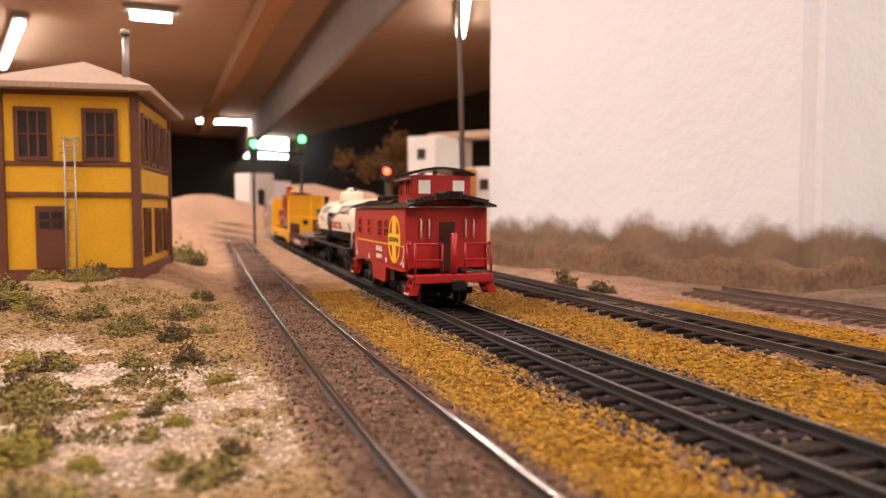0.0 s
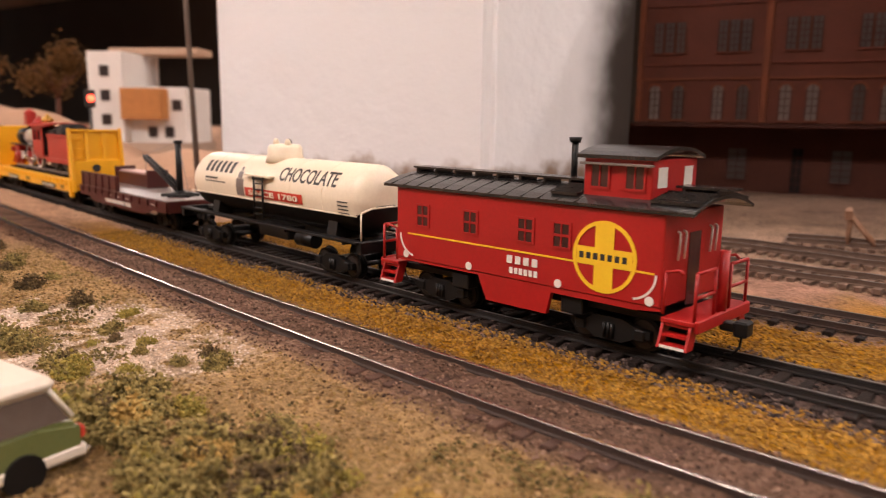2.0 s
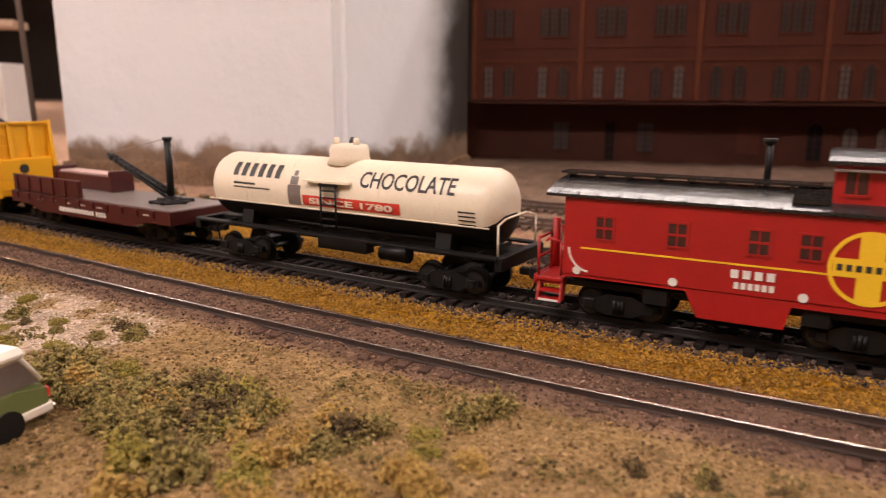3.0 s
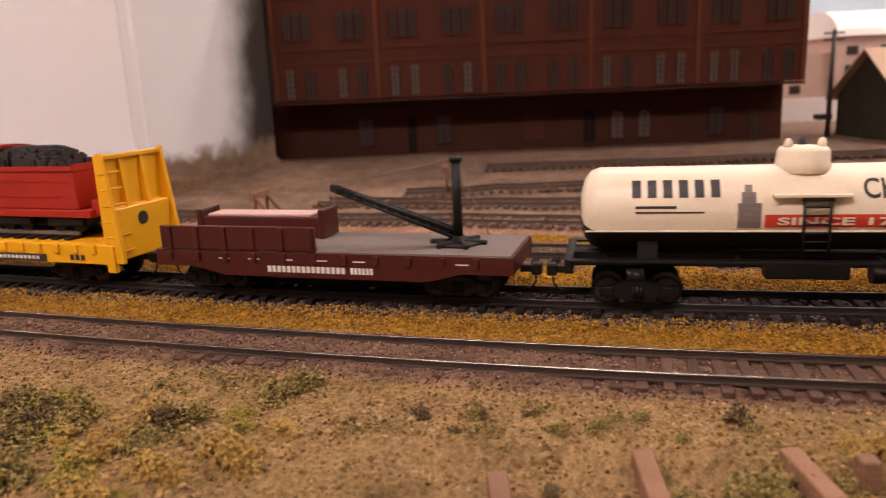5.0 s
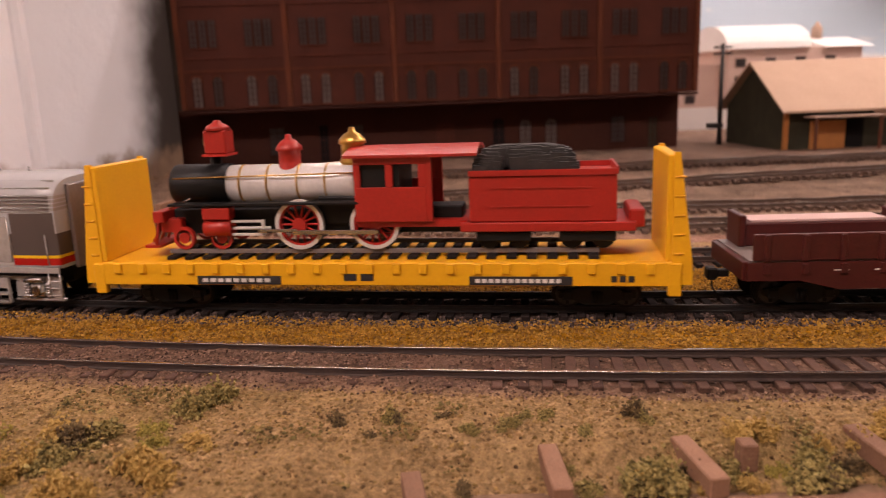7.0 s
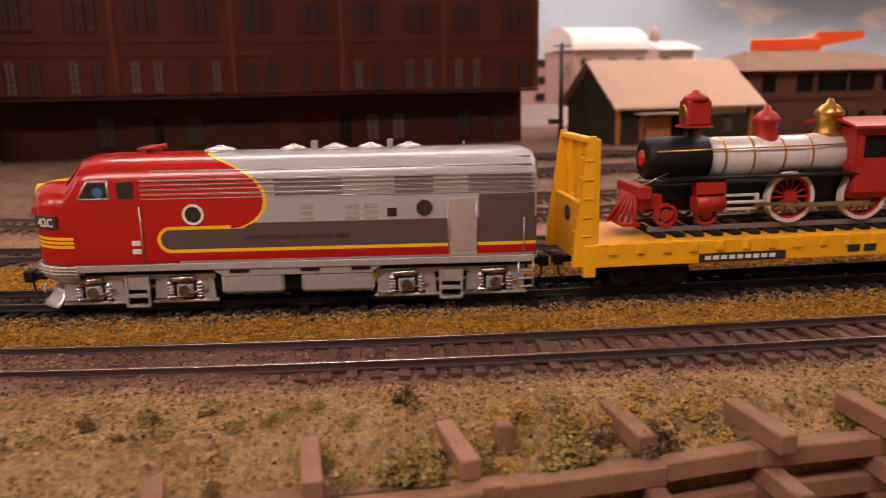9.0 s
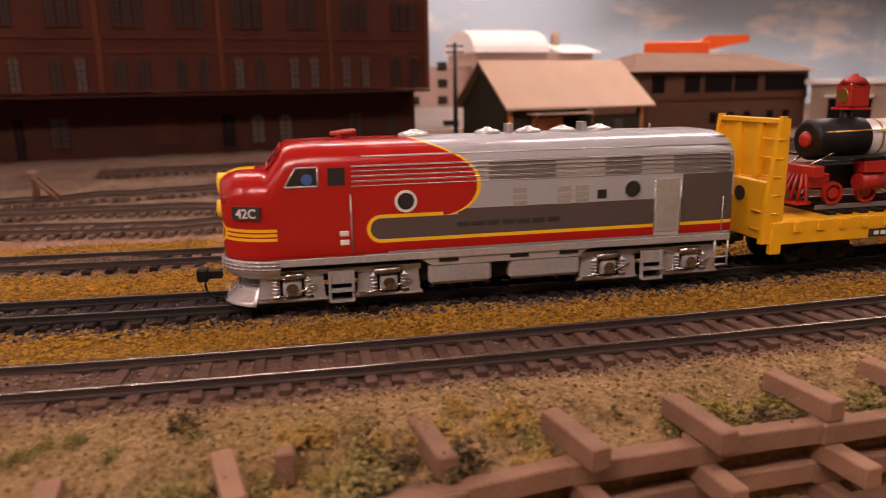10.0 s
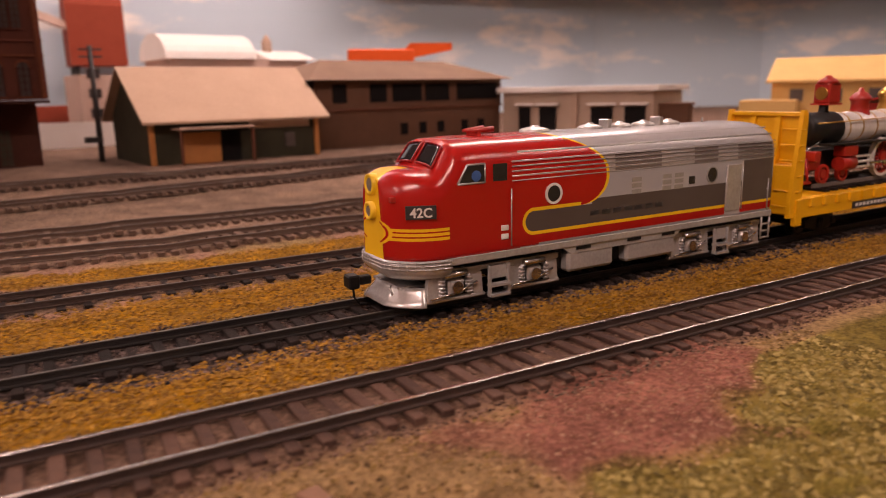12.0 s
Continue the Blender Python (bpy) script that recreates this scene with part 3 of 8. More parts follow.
def warehouse():
    L = 0.4643
    t = thing("brick_warehouse", pose(-0.241, 0.4875, 0.0, 0, 0, 6.33), "large dark red brick warehouse with an overhanging upper wall", "building")
    z0, zt, lo = 0.0655, 0.25, 0.0305
    part("upper_wall", box(BM(), 0, L, 0.0, 0.16, z0, zt), M["brick"], t)
    part("ground_floor", box(BM(), -0.014, L - 0.004, lo, 0.156, 0.004, z0 - 0.0005), M["brick_dark"], t, "darker recessed ground floor")
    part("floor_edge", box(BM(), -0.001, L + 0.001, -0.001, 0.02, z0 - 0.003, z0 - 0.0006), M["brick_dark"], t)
    pitch = L / 10
    for z in (0.0975, 0.1085, 0.152, 0.199):
        part("string_course", box(BM(), -0.0008, L + 0.0008, -0.0014, 0.0, z, z + 0.0016), M["brick_trim"] if z < 0.1 else M["brick"], t)
    for i in range(6):
        x = min(max(i * 2 * pitch, 0.002), L - 0.002)
        part("pilaster", box(BM(), x - 0.0022, x + 0.0022, -0.0022, 0.0, z0 + 0.0006, zt - 0.001, bevel=0.0004), M["brick_trim"], t, "orange brick pilaster")
    rnd = random.Random(8)

    def win(x, a, b, w, arch, y, pane, surround):
        wn = part("window", slab(BM(), window_at(None, x, a, b, w, arch, 0, 0), y - 0.0003, y + 0.0006), pane, t)
        fr = BM()
        for k in (-1, 1):
            box(fr, x + k * w / 2 - 0.0004, x + k * w / 2 + 0.0004, y - 0.0009, y - 0.0002, a, b - (w / 2 if arch else 0))
        box(fr, x - 0.0003, x + 0.0003, y - 0.0008, y - 0.0002, a, b)
        for k in range(1, 5):
            z = a + (b - a) * k / 5
            box(fr, x - w / 2, x + w / 2, y - 0.00075, y - 0.0002, z - 0.00025, z + 0.00025)
        part("glazing_bar", fr, M["brick_dark"], wn)
        part("sill", box(BM(), x - w / 2 - 0.001, x + w / 2 + 0.001, y - 0.0018, y, a - 0.0012, a), surround, wn)
        if arch:
            n, c = 8, b - w / 2
            out = [(x + r * math.cos(k * math.pi / n), c + r * math.sin(k * math.pi / n)) for r, ks in ((w / 2 + 0.0018, range(n + 1)), (w / 2 + 0.0002, range(n, -1, -1))) for k in ks]
            ar = slab(BM(), out, y - 0.0014, y)
            part("arch", ar, surround, wn)

    for i in range(10):
        c = (i + 0.5) * pitch
        for s in (-1, 1):
            pane = M["window_pale"] if rnd.random() < 0.3 else M["window_dim"]
            win(c + s * 0.0088, 0.0680, 0.0935, 0.0078, True, 0, pane, M["brick_trim"])
        for s in (-1, 0, 1):
            win(c + s * 0.0082, 0.118, 0.1405, 0.0066, False, 0, M["window_dim"], M["brick"])
        for s in (-1, 1):
            win(c + s * 0.0088, 0.164, 0.190, 0.0078, True, 0, M["window_dim"], M["brick"])
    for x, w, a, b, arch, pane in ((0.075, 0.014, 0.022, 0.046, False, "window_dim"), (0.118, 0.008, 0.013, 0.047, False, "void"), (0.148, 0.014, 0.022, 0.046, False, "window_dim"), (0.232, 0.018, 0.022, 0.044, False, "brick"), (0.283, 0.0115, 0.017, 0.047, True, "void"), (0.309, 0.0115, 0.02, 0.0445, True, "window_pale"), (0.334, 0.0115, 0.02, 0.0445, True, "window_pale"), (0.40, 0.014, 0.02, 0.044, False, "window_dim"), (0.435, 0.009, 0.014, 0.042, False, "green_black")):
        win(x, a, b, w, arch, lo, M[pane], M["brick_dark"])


warehouse()


# ---- train ----
def px_math(t, op, a, b=None, c=None):
    n = t.nodes.new("ShaderNodeMath")
    n.operation = op
    for i, v in enumerate((a, b, c)):
        if v is None:
            continue
        if isinstance(v, (int, float)):
            n.inputs[i].default_value = v
        else:
            t.links.new(v, n.inputs[i])
    return n.outputs[0]


def px_mix(t, f, a, b):
    n = t.nodes.new("ShaderNodeMix")
    n.data_type = "RGBA"
    t.links.new(f, n.inputs[0])
    for sock, v in ((n.inputs[6], a), (n.inputs[7], b)):
        if isinstance(v, tuple):
            sock.default_value = rgb(v)
        else:
            t.links.new(v, sock)
    return n.outputs[2]


def diesel_paint():
    """Red, silver, grey and yellow livery, in millimetres of the body."""
    m, t, p = nodes_of("streamliner_livery")
    co = add(t, "ShaderNodeTexCoord")
    sep = add(t, "ShaderNodeSeparateXYZ")
    t.links.new(co.outputs["Object"], sep.inputs[0])
    f = lambda *a: px_math(t, *a)
    x, y, z = (f("MULTIPLY", s, 1000.0) for s in sep.outputs)
    ay = f("ABSOLUTE", y)
    lt = lambda a, b: f("LESS_THAN", a, b)
    gt = lambda a, b: f("GREATER_THAN", a, b)
    both = lambda a, b: f("MULTIPLY", a, b)
    either = lambda a, b: f("MAXIMUM", a, b)
    between = lambda v, a, b: both(gt(v, a), lt(v, b))
    silver, grey, red, yellow = (0.37, 0.365, 0.37), (0.085, 0.066, 0.06), (0.41, 0.011, 0.007), (0.86, 0.50, 0.015)
    # right edge of the red bonnet: an ellipse below, a long curve above
    dn = f("DIVIDE", f("SUBTRACT", 34.0, z), 8.6)
    low = f("ADD", -13.0, f("MULTIPLY", 12.0, f("SQRT", f("MAXIMUM", f("SUBTRACT", 1.0, f("MULTIPLY", dn, dn)), 0.0))))
    up = f("POWER", f("MAXIMUM", f("DIVIDE", f("SUBTRACT", z, 34.0), 13.6), 0.0), 2.5)
    high = f("SUBTRACT", -1.0, f("MULTIPLY", 18.0, up))
    edge = f("ADD", both(low, lt(z, 34.0)), both(high, f("SUBTRACT", 1.0, lt(z, 34.0))))
    d = f("SUBTRACT", edge, x)
    above = gt(z, 25.6)
    bonnet = both(gt(d, 0.0), above)
    rim = both(between(d, -0.05, 1.15), above)
    nosepart = lt(x, -36.0)
    # capsule of the grey belt
    cx, cz = f("SUBTRACT", x, -31.0), f("SUBTRACT", z, 22.4)
    rad = f("SQRT", f("ADD", both(f("MINIMUM", cx, 0.0), f("MINIMUM", cx, 0.0)), both(cz, cz)))
    inside = lt(rad, 3.1)
    ring = both(between(rad, 3.1, 4.15), either(lt(cx, 18.5), lt(z, 22.4)))
    belt = both(between(z, 19.3, 27.2), gt(x, -8.0))
    strip = both(lt(z, 18.4), gt(z, 15.6))
    col = px_mix(t, belt, silver, grey)
    grille = both(between(z, 35.3, 41.0), gt(x, -39.0))
    louvre = f("LESS_THAN", f("FRACT", f("DIVIDE", f("SUBTRACT", z, 35.3), 1.42)), 0.72)
    dark = either(either(between(x, 1.5, 22.3), between(x, 38.2, 50.3)), between(x, 61.0, 81.0))
    rear = both(both(gt(x, 64.4), lt(x, 82.0)), between(z, 20.0, 34.6))
    col = px_mix(t, rear, col, grey)
    redzone = either(either(bonnet, both(nosepart, gt(z, 14.6))), either(strip, both(lt(x, -29.0), between(z, 15.0, 26.5))))
    col = px_mix(t, both(redzone, f("SUBTRACT", 1.0, both(inside, gt(x, -34.2)))), col, red)
    col = px_mix(t, both(inside, between(x, -34.2, -7.0)), col, grey)
    col = px_mix(t, both(both(grille, louvre), f("SUBTRACT", 1.0, lt(x, edge))), col, px_mix(t, dark, (0.30, 0.27, 0.25), (0.14, 0.115, 0.105)))
    col = px_mix(t, both(both(grille, lt(x, edge)), f("SUBTRACT", 1.0, louvre)), col, (0.50, 0.30, 0.28))
    col = px_mix(t, either(both(rim, gt(z, 25.2)), ring), col, yellow)
    # nose: yellow front, emblem and whiskers
    front = both(lt(x, -66.4), lt(ay, f("ADD", 4.2, f("MULTIPLY", f("MAXIMUM", f("SUBTRACT", 36.0, z), 0.0), 0.10))))
    ez, ey = f("DIVIDE", f("SUBTRACT", z, 22.4), 4.2), f("DIVIDE", y, 9.5)
    er = f("ADD", both(ez, ez), both(ey, ey))
    oval = both(lt(er, 1.0), lt(x, -64.0))
    wz = f("FRACT", f("DIVIDE", f("SUBTRACT", z, 20.4), 1.3))
    whisk = both(both(between(z, 20.4, 24.3), lt(wz, 0.66)), lt(x, -60.6))
    col = px_mix(t, either(either(front, oval), whisk), col, yellow)
    col = px_mix(t, both(both(between(er, 0.60, 0.76), lt(x, -64.0)), gt(ay, 4.4)), col, red)
    col = px_mix(t, both(gt(x, 55.2), both(lt(x, 63.6), lt(z, 33.5))), col, (0.46, 0.44, 0.425))
    n = add(t, "ShaderNodeTexNoise", Scale=55.0, Detail=4.0)
    t.links.new(co.outputs["Object"], n.inputs["Vector"])
    hsv = add(t, "ShaderNodeHueSaturation")
    vr = add(t, "ShaderNodeMapRange")
    vr.inputs[3].default_value, vr.inputs[4].default_value = 0.88, 1.1
    t.links.new(n.outputs[0], vr.inputs[0])
    t.links.new(vr.outputs[0], hsv.inputs["Value"])
    t.links.new(col, hsv.inputs["Color"])
    t.links.new(hsv.outputs[0], p.inputs["Base Color"])
    p.inputs["Roughness"].default_value = 0.22
    bp = add(t, "ShaderNodeBump", Strength=0.5, Distance=0.0003)
    t.links.new(both(grille, louvre), bp.inputs["Height"])
    t.links.new(bp.outputs[0], p.inputs["Normal"])
    return m


T_ = {
    "livery": diesel_paint(),
    "silver": paint("silver_paint", (0.66, 0.645, 0.63), (0.40, 0.385, 0.37), 0.27, 0.55, 90, 900, 0.1),
    "red": paint("caboose_red", (0.42, 0.011, 0.010), (0.29, 0.008, 0.007), 0.42, 0.0, 50, 900, 0.12),
    "roof_black": paint("roof_black", (0.022, 0.019, 0.018), (0.009, 0.008, 0.008), 0.22, 0.0, 90, 900, 0.15),
    "yellow": paint("letter_yellow", (0.86, 0.55, 0.02), (0.76, 0.46, 0.015), 0.5, 0.0, 90),
    "white": paint("letter_white", (0.80, 0.76, 0.70), (0.62, 0.58, 0.53), 0.5, 0.0, 90),
    "ink": paint("letter_black", (0.035, 0.03, 0.028), (0.02, 0.018, 0.017), 0.5),
    "cream": paint("cream_tank", (0.82, 0.72, 0.56), (0.70, 0.60, 0.46), 0.38, 0.0, 40, 900, 0.1),
    "banner": paint("banner_red", (0.62, 0.05, 0.025), (0.5, 0.035, 0.02), 0.45),
    "oxide": paint("oxide_red", (0.085, 0.012, 0.009), (0.04, 0.007, 0.006), 0.4, 0.0, 60, 900, 0.2),
    "deck": paint("worn_deck", (0.22, 0.18, 0.165), (0.13, 0.105, 0.095), 0.38, 0.0, 70, 900, 0.3),
    "flat_yellow": paint("flatcar_yellow", (0.86, 0.44, 0.008), (0.74, 0.35, 0.006), 0.4, 0.0, 50, 900, 0.12),
    "steam_red": paint("steam_red", (0.44, 0.022, 0.012), (0.29, 0.015, 0.009), 0.4, 0.0, 60),
    "boiler": paint("boiler_silver", (0.74, 0.71, 0.68), (0.55, 0.52, 0.49), 0.30, 0.2, 70, 700, 0.12),
    "brass": paint("brass", (0.66, 0.40, 0.10), (0.46, 0.26, 0.06), 0.3, 0.9, 80),
    "coal": paint("coal", (0.04, 0.036, 0.034), (0.012, 0.011, 0.011), 0.5, 0.0, 300, 900, 0.6),
    "glass": paint("cab_glass", (0.025, 0.025, 0.028), (0.012, 0.012, 0.013), 0.08, 0.0, 40, 400, 0.0),
    "bright": paint("bright_steel", (0.60, 0.57, 0.53), (0.42, 0.39, 0.36), 0.25, 1.0, 80),
    "blue": paint("blue_overall", (0.04, 0.13, 0.36), (0.03, 0.08, 0.24), 0.6),
    "pink": paint("pale_load", (0.62, 0.42, 0.38), (0.50, 0.33, 0.30), 0.6),
    "maroon_glass": paint("dark_pane", (0.07, 0.022, 0.02), (0.03, 0.012, 0.012), 0.2, 0.0, 40, 400, 0.0),
}
mm = 0.001
SPEED = 0.1160
S_START = -0.020 - 3.5 * SPEED

_xs = np.linspace(-1.6, 1.4, 15001)
_cx, _cy, _ca = beside(_xs, OFF_B)
_arc = np.concatenate([[0], np.cumsum(np.hypot(np.diff(_cx), np.diff(_cy)))])
_arc -= np.interp(0.0, _xs, _arc)


def on_track(s):
    """The pose on the train's track at an arc length from the middle of the scene."""
    x = float(np.interp(s, _arc, _xs))
    px, py, a = beside(x, OFF_B)
    return pose(float(px), float(py), RAIL_TOP, 0, 0, math.degrees(float(a)))


MOVING, WHEELS = [], []


def car(name, centre, label, category):
    e = thing(name, on_track(S_START + centre), label, category, "cars of the train")
    MOVING.append((e, centre))
    return e


def mbox(bm, x0, x1, y0, y1, z0, z1, bevel=0.0, mat=0):
    return box(bm, x0 * mm, x1 * mm, y0 * mm, y1 * mm, z0 * mm, z1 * mm, bevel * mm, mat)


def P(*v):
    return tuple(c * mm for c in v)


def wheelset(parent, x, r=4.7):
    bm = BM()
    rod(bm, P(0, -7, 0), P(0, 7, 0), 1.0 * mm, 8)
    for s in (-1, 1):
        lathe(bm, [(r * mm, -1.1 * mm), (r * mm, 1.1 * mm)], 20, at=pose(0, s * 8.2 * mm, 0, 90))
        lathe(bm, [((r + 0.6) * mm, -0.3 * mm), ((r + 0.6) * mm, 0.3 * mm)], 20, at=pose(0, s * 6.8 * mm, 0, 90))
        lathe(bm, [((r - 0.9) * mm, -0.2 * mm), ((r - 0.9) * mm, 0.2 * mm)], 16, mat=1, at=pose(0, s * 9.45 * mm, 0, 90))
        for k in range(2):
            box(bm, -0.5 * mm, 0.5 * mm, -0.25 * mm, 0.25 * mm, 0, (r - 1.4) * mm, mat=0, at=pose(0, s * 9.75 * mm, 0, 0, k * 180, 0))
    ob = part("wheelset", bm, [M["black"], T_["rim"]], parent, "blackened wheels on an axle", at=pose(x * mm, 0, r * mm))
    WHEELS.append((ob, x * mm, r * mm))
    return ob


T_["rim"] = paint("wheel_face", (0.05, 0.043, 0.04), (0.03, 0.027, 0.025), 0.5)


def freight_truck(parent, x, base=18.0):
    tr = part("truck", mbox(BM(), x - 3, x + 3, -9, 9, 4, 7, 0.3), M["black"], parent)
    for s in (-1, 1):
        bm = BM()
        y = s * 11.3 * mm
        h = base / 2
        slab(bm, [((x + u) * mm, v * mm) for u, v in ((-h - 3, 4.2), (-h - 3, 6.2), (-h + 2, 6.8), (-4, 8.2), (4, 8.2), (h - 2, 6.8), (h + 3, 6.2), (h + 3, 4.2), (h - 1, 3.8), (4, 1.8), (-4, 1.8), (-h + 1, 3.8))], y - 0.9 * mm, y + 0.9 * mm)
        for u in (-h, h):
            mbox(bm, x + u - 1.6, x + u + 1.6, s * 11.3 - 1.5, s * 11.3 + 1.5, 3.4, 6.4, 0.3)
        for k in (-1.2, 0, 1.2):
            rod(bm, P(x + k, s * 12.6, 2.6), P(x + k, s * 12.6, 6.6), 0.5 * mm, 6)
        part("sideframe", bm, M["black"], tr)
    for u in (-base / 2, base / 2):
        wheelset(parent, x + u)


def coupler(parent, x, s, z=9.0):
    bm = BM()
    mbox(bm, min(x, x + s * 5), max(x, x + s * 5), -1.4, 1.4, z - 1.2, z + 1.2, 0.3)
    mbox(bm, min(x + s * 4, x + s * 7.5), max(x + s * 4, x + s * 7.5), -2.4, 2.2, z - 2, z + 2, 0.5)
    path_rod(bm, [P(x + s * 5.5, 0, z - 1.5), P(x + s * 5.2, 0, z - 5), P(x + s * 3.6, 0, z - 7.2), P(x + s * 1.4, 0, z - 7.6)], 0.35 * mm, 6)
    part("coupler", bm, M["black"], parent, "black knuckle coupler with a trip pin")


def letters(body, high, font_bold=0.0):
    cu = bpy.data.curves.new("lettering", "FONT")
    cu.body, cu.size, cu.offset, cu.extrude, cu.resolution_u = body, high * 1.38, font_bold, 0.00006, 3
    ob = bpy.data.objects.new("lettering", cu)
    scene.collection.objects.link(ob)
    me = bpy.data.meshes.new_from_object(ob.evaluated_get(bpy.context.evaluated_depsgraph_get()))
    bpy.data.objects.remove(ob)
    bm = BM()
    bm.from_mesh(me)
    xs = [v.co.x for v in bm.verts]
    return bm, min(xs), max(xs)


def word(name, body, x0, x1, z0, z1, y, mat, parent, label, wrap=None, bold=0.0):
    """Lettering on a side that faces -y between those millimetres; wrap: radius and height of a tank's axis."""
    bm, a, b = letters(body, (z1 - z0) * mm, bold)
    if wrap:
        for k in range(1, 8):
            bmesh.ops.bisect_plane(bm, geom=bm.verts[:] + bm.edges[:] + bm.faces[:], plane_co=(0, (z1 - z0) * mm * k / 8, 0), plane_no=(0, 1, 0))
    for v in bm.verts:
        u = x0 + (v.co.x - a) / (b - a) * (x1 - x0)
        w = z0 + v.co.y / mm
        d = v.co.z
        if wrap:
            r, zc = wrap
            th = math.asin(max(-1, min(1, (z0 - zc) / r))) + (w - z0) / r
            v.co = Vector((u * mm, -(r * mm + d + 0.00008) * math.cos(th), zc * mm + (r * mm + d) * math.sin(th)))
        else:
            v.co = Vector((u * mm, y * mm - d, w * mm))
    part(name, bm, mat, parent, label)


def bars(name, n, x0, x1, z0, z1, y, mat, parent, label, wrap=None, gap=0.3):
    """Unlettered marks in a row, where a name or number stands."""
    bm = BM()
    step_w = (x1 - x0) / n
    for i in range(n):
        u0, u1 = x0 + i * step_w, x0 + (i + 1 - gap) * step_w
        if wrap:
            r, zc = wrap
            t0 = math.asin((z0 - zc) / r)
            k = 5
            for j in range(k):
                th0, th1 = t0 + (z1 - z0) / r * j / k, t0 + (z1 - z0) / r * (j + 1) / k
                q = [(u, -(r + 0.12) * math.cos(th), zc + (r + 0.12) * math.sin(th)) for th, u in ((th0, u0), (th0, u1), (th1, u1), (th1, u0))]
                face(bm, [P(*c) for c in q])
        else:
            mbox(bm, u0, u1, y - 0.1, y, z0, z1)
    part(name, bm, mat, parent, label)


def disc(bm, x, z, r, y0, y1, n=24, mat=0, rx=1.0):
    return slab(bm, [((x + rx * r * math.cos(2 * math.pi * k / n)) * mm, (z + r * math.sin(2 * math.pi * k / n)) * mm) for k in range(n)], y0 * mm, y1 * mm, mat)


def annulus(bm, x, z, r0, r1, y0, y1, n=28, a0=0.0, a1=360.0, mat=0):
    whole = abs(a1 - a0) >= 360
    ang = [radians(a0 + (a1 - a0) * k / n) for k in range(n if whole else n + 1)]
    rows = [[bm.verts.new(P(x + r * math.cos(c), y, z + r * math.sin(c))) for r, y in ((r0, y0), (r1, y0), (r1, y1), (r0, y1))] for c in ang]
    pairs = list(zip(rows, rows[1:] + rows[:1])) if whole else list(zip(rows, rows[1:]))
    for p, q in pairs:
        for k in range(4):
            bm.faces.new((p[k], p[(k + 1) % 4], q[(k + 1) % 4], q[k])).material_index = mat
    if not whole:
        bm.faces.new(rows[0][::-1]).material_index = mat
        bm.faces.new(rows[-1]).material_index = mat
    return bm


def roof_shell(bm, x0, x1, half, z0, rise, thick=0.9, n=10, mat=0):
    """A gently arched roof."""
    top = [(-half + 2 * half * k / n, z0 + rise * (1 - (1 - 2 * k / n) ** 2)) for k in range(n + 1)]
    out = [(y * mm, (z + thick) * mm) for y, z in top] + [(y * mm, z * mm) for y, z in reversed(top)]
    return ends(bm, out[::-1], x0 * mm, x1 * mm, mat)


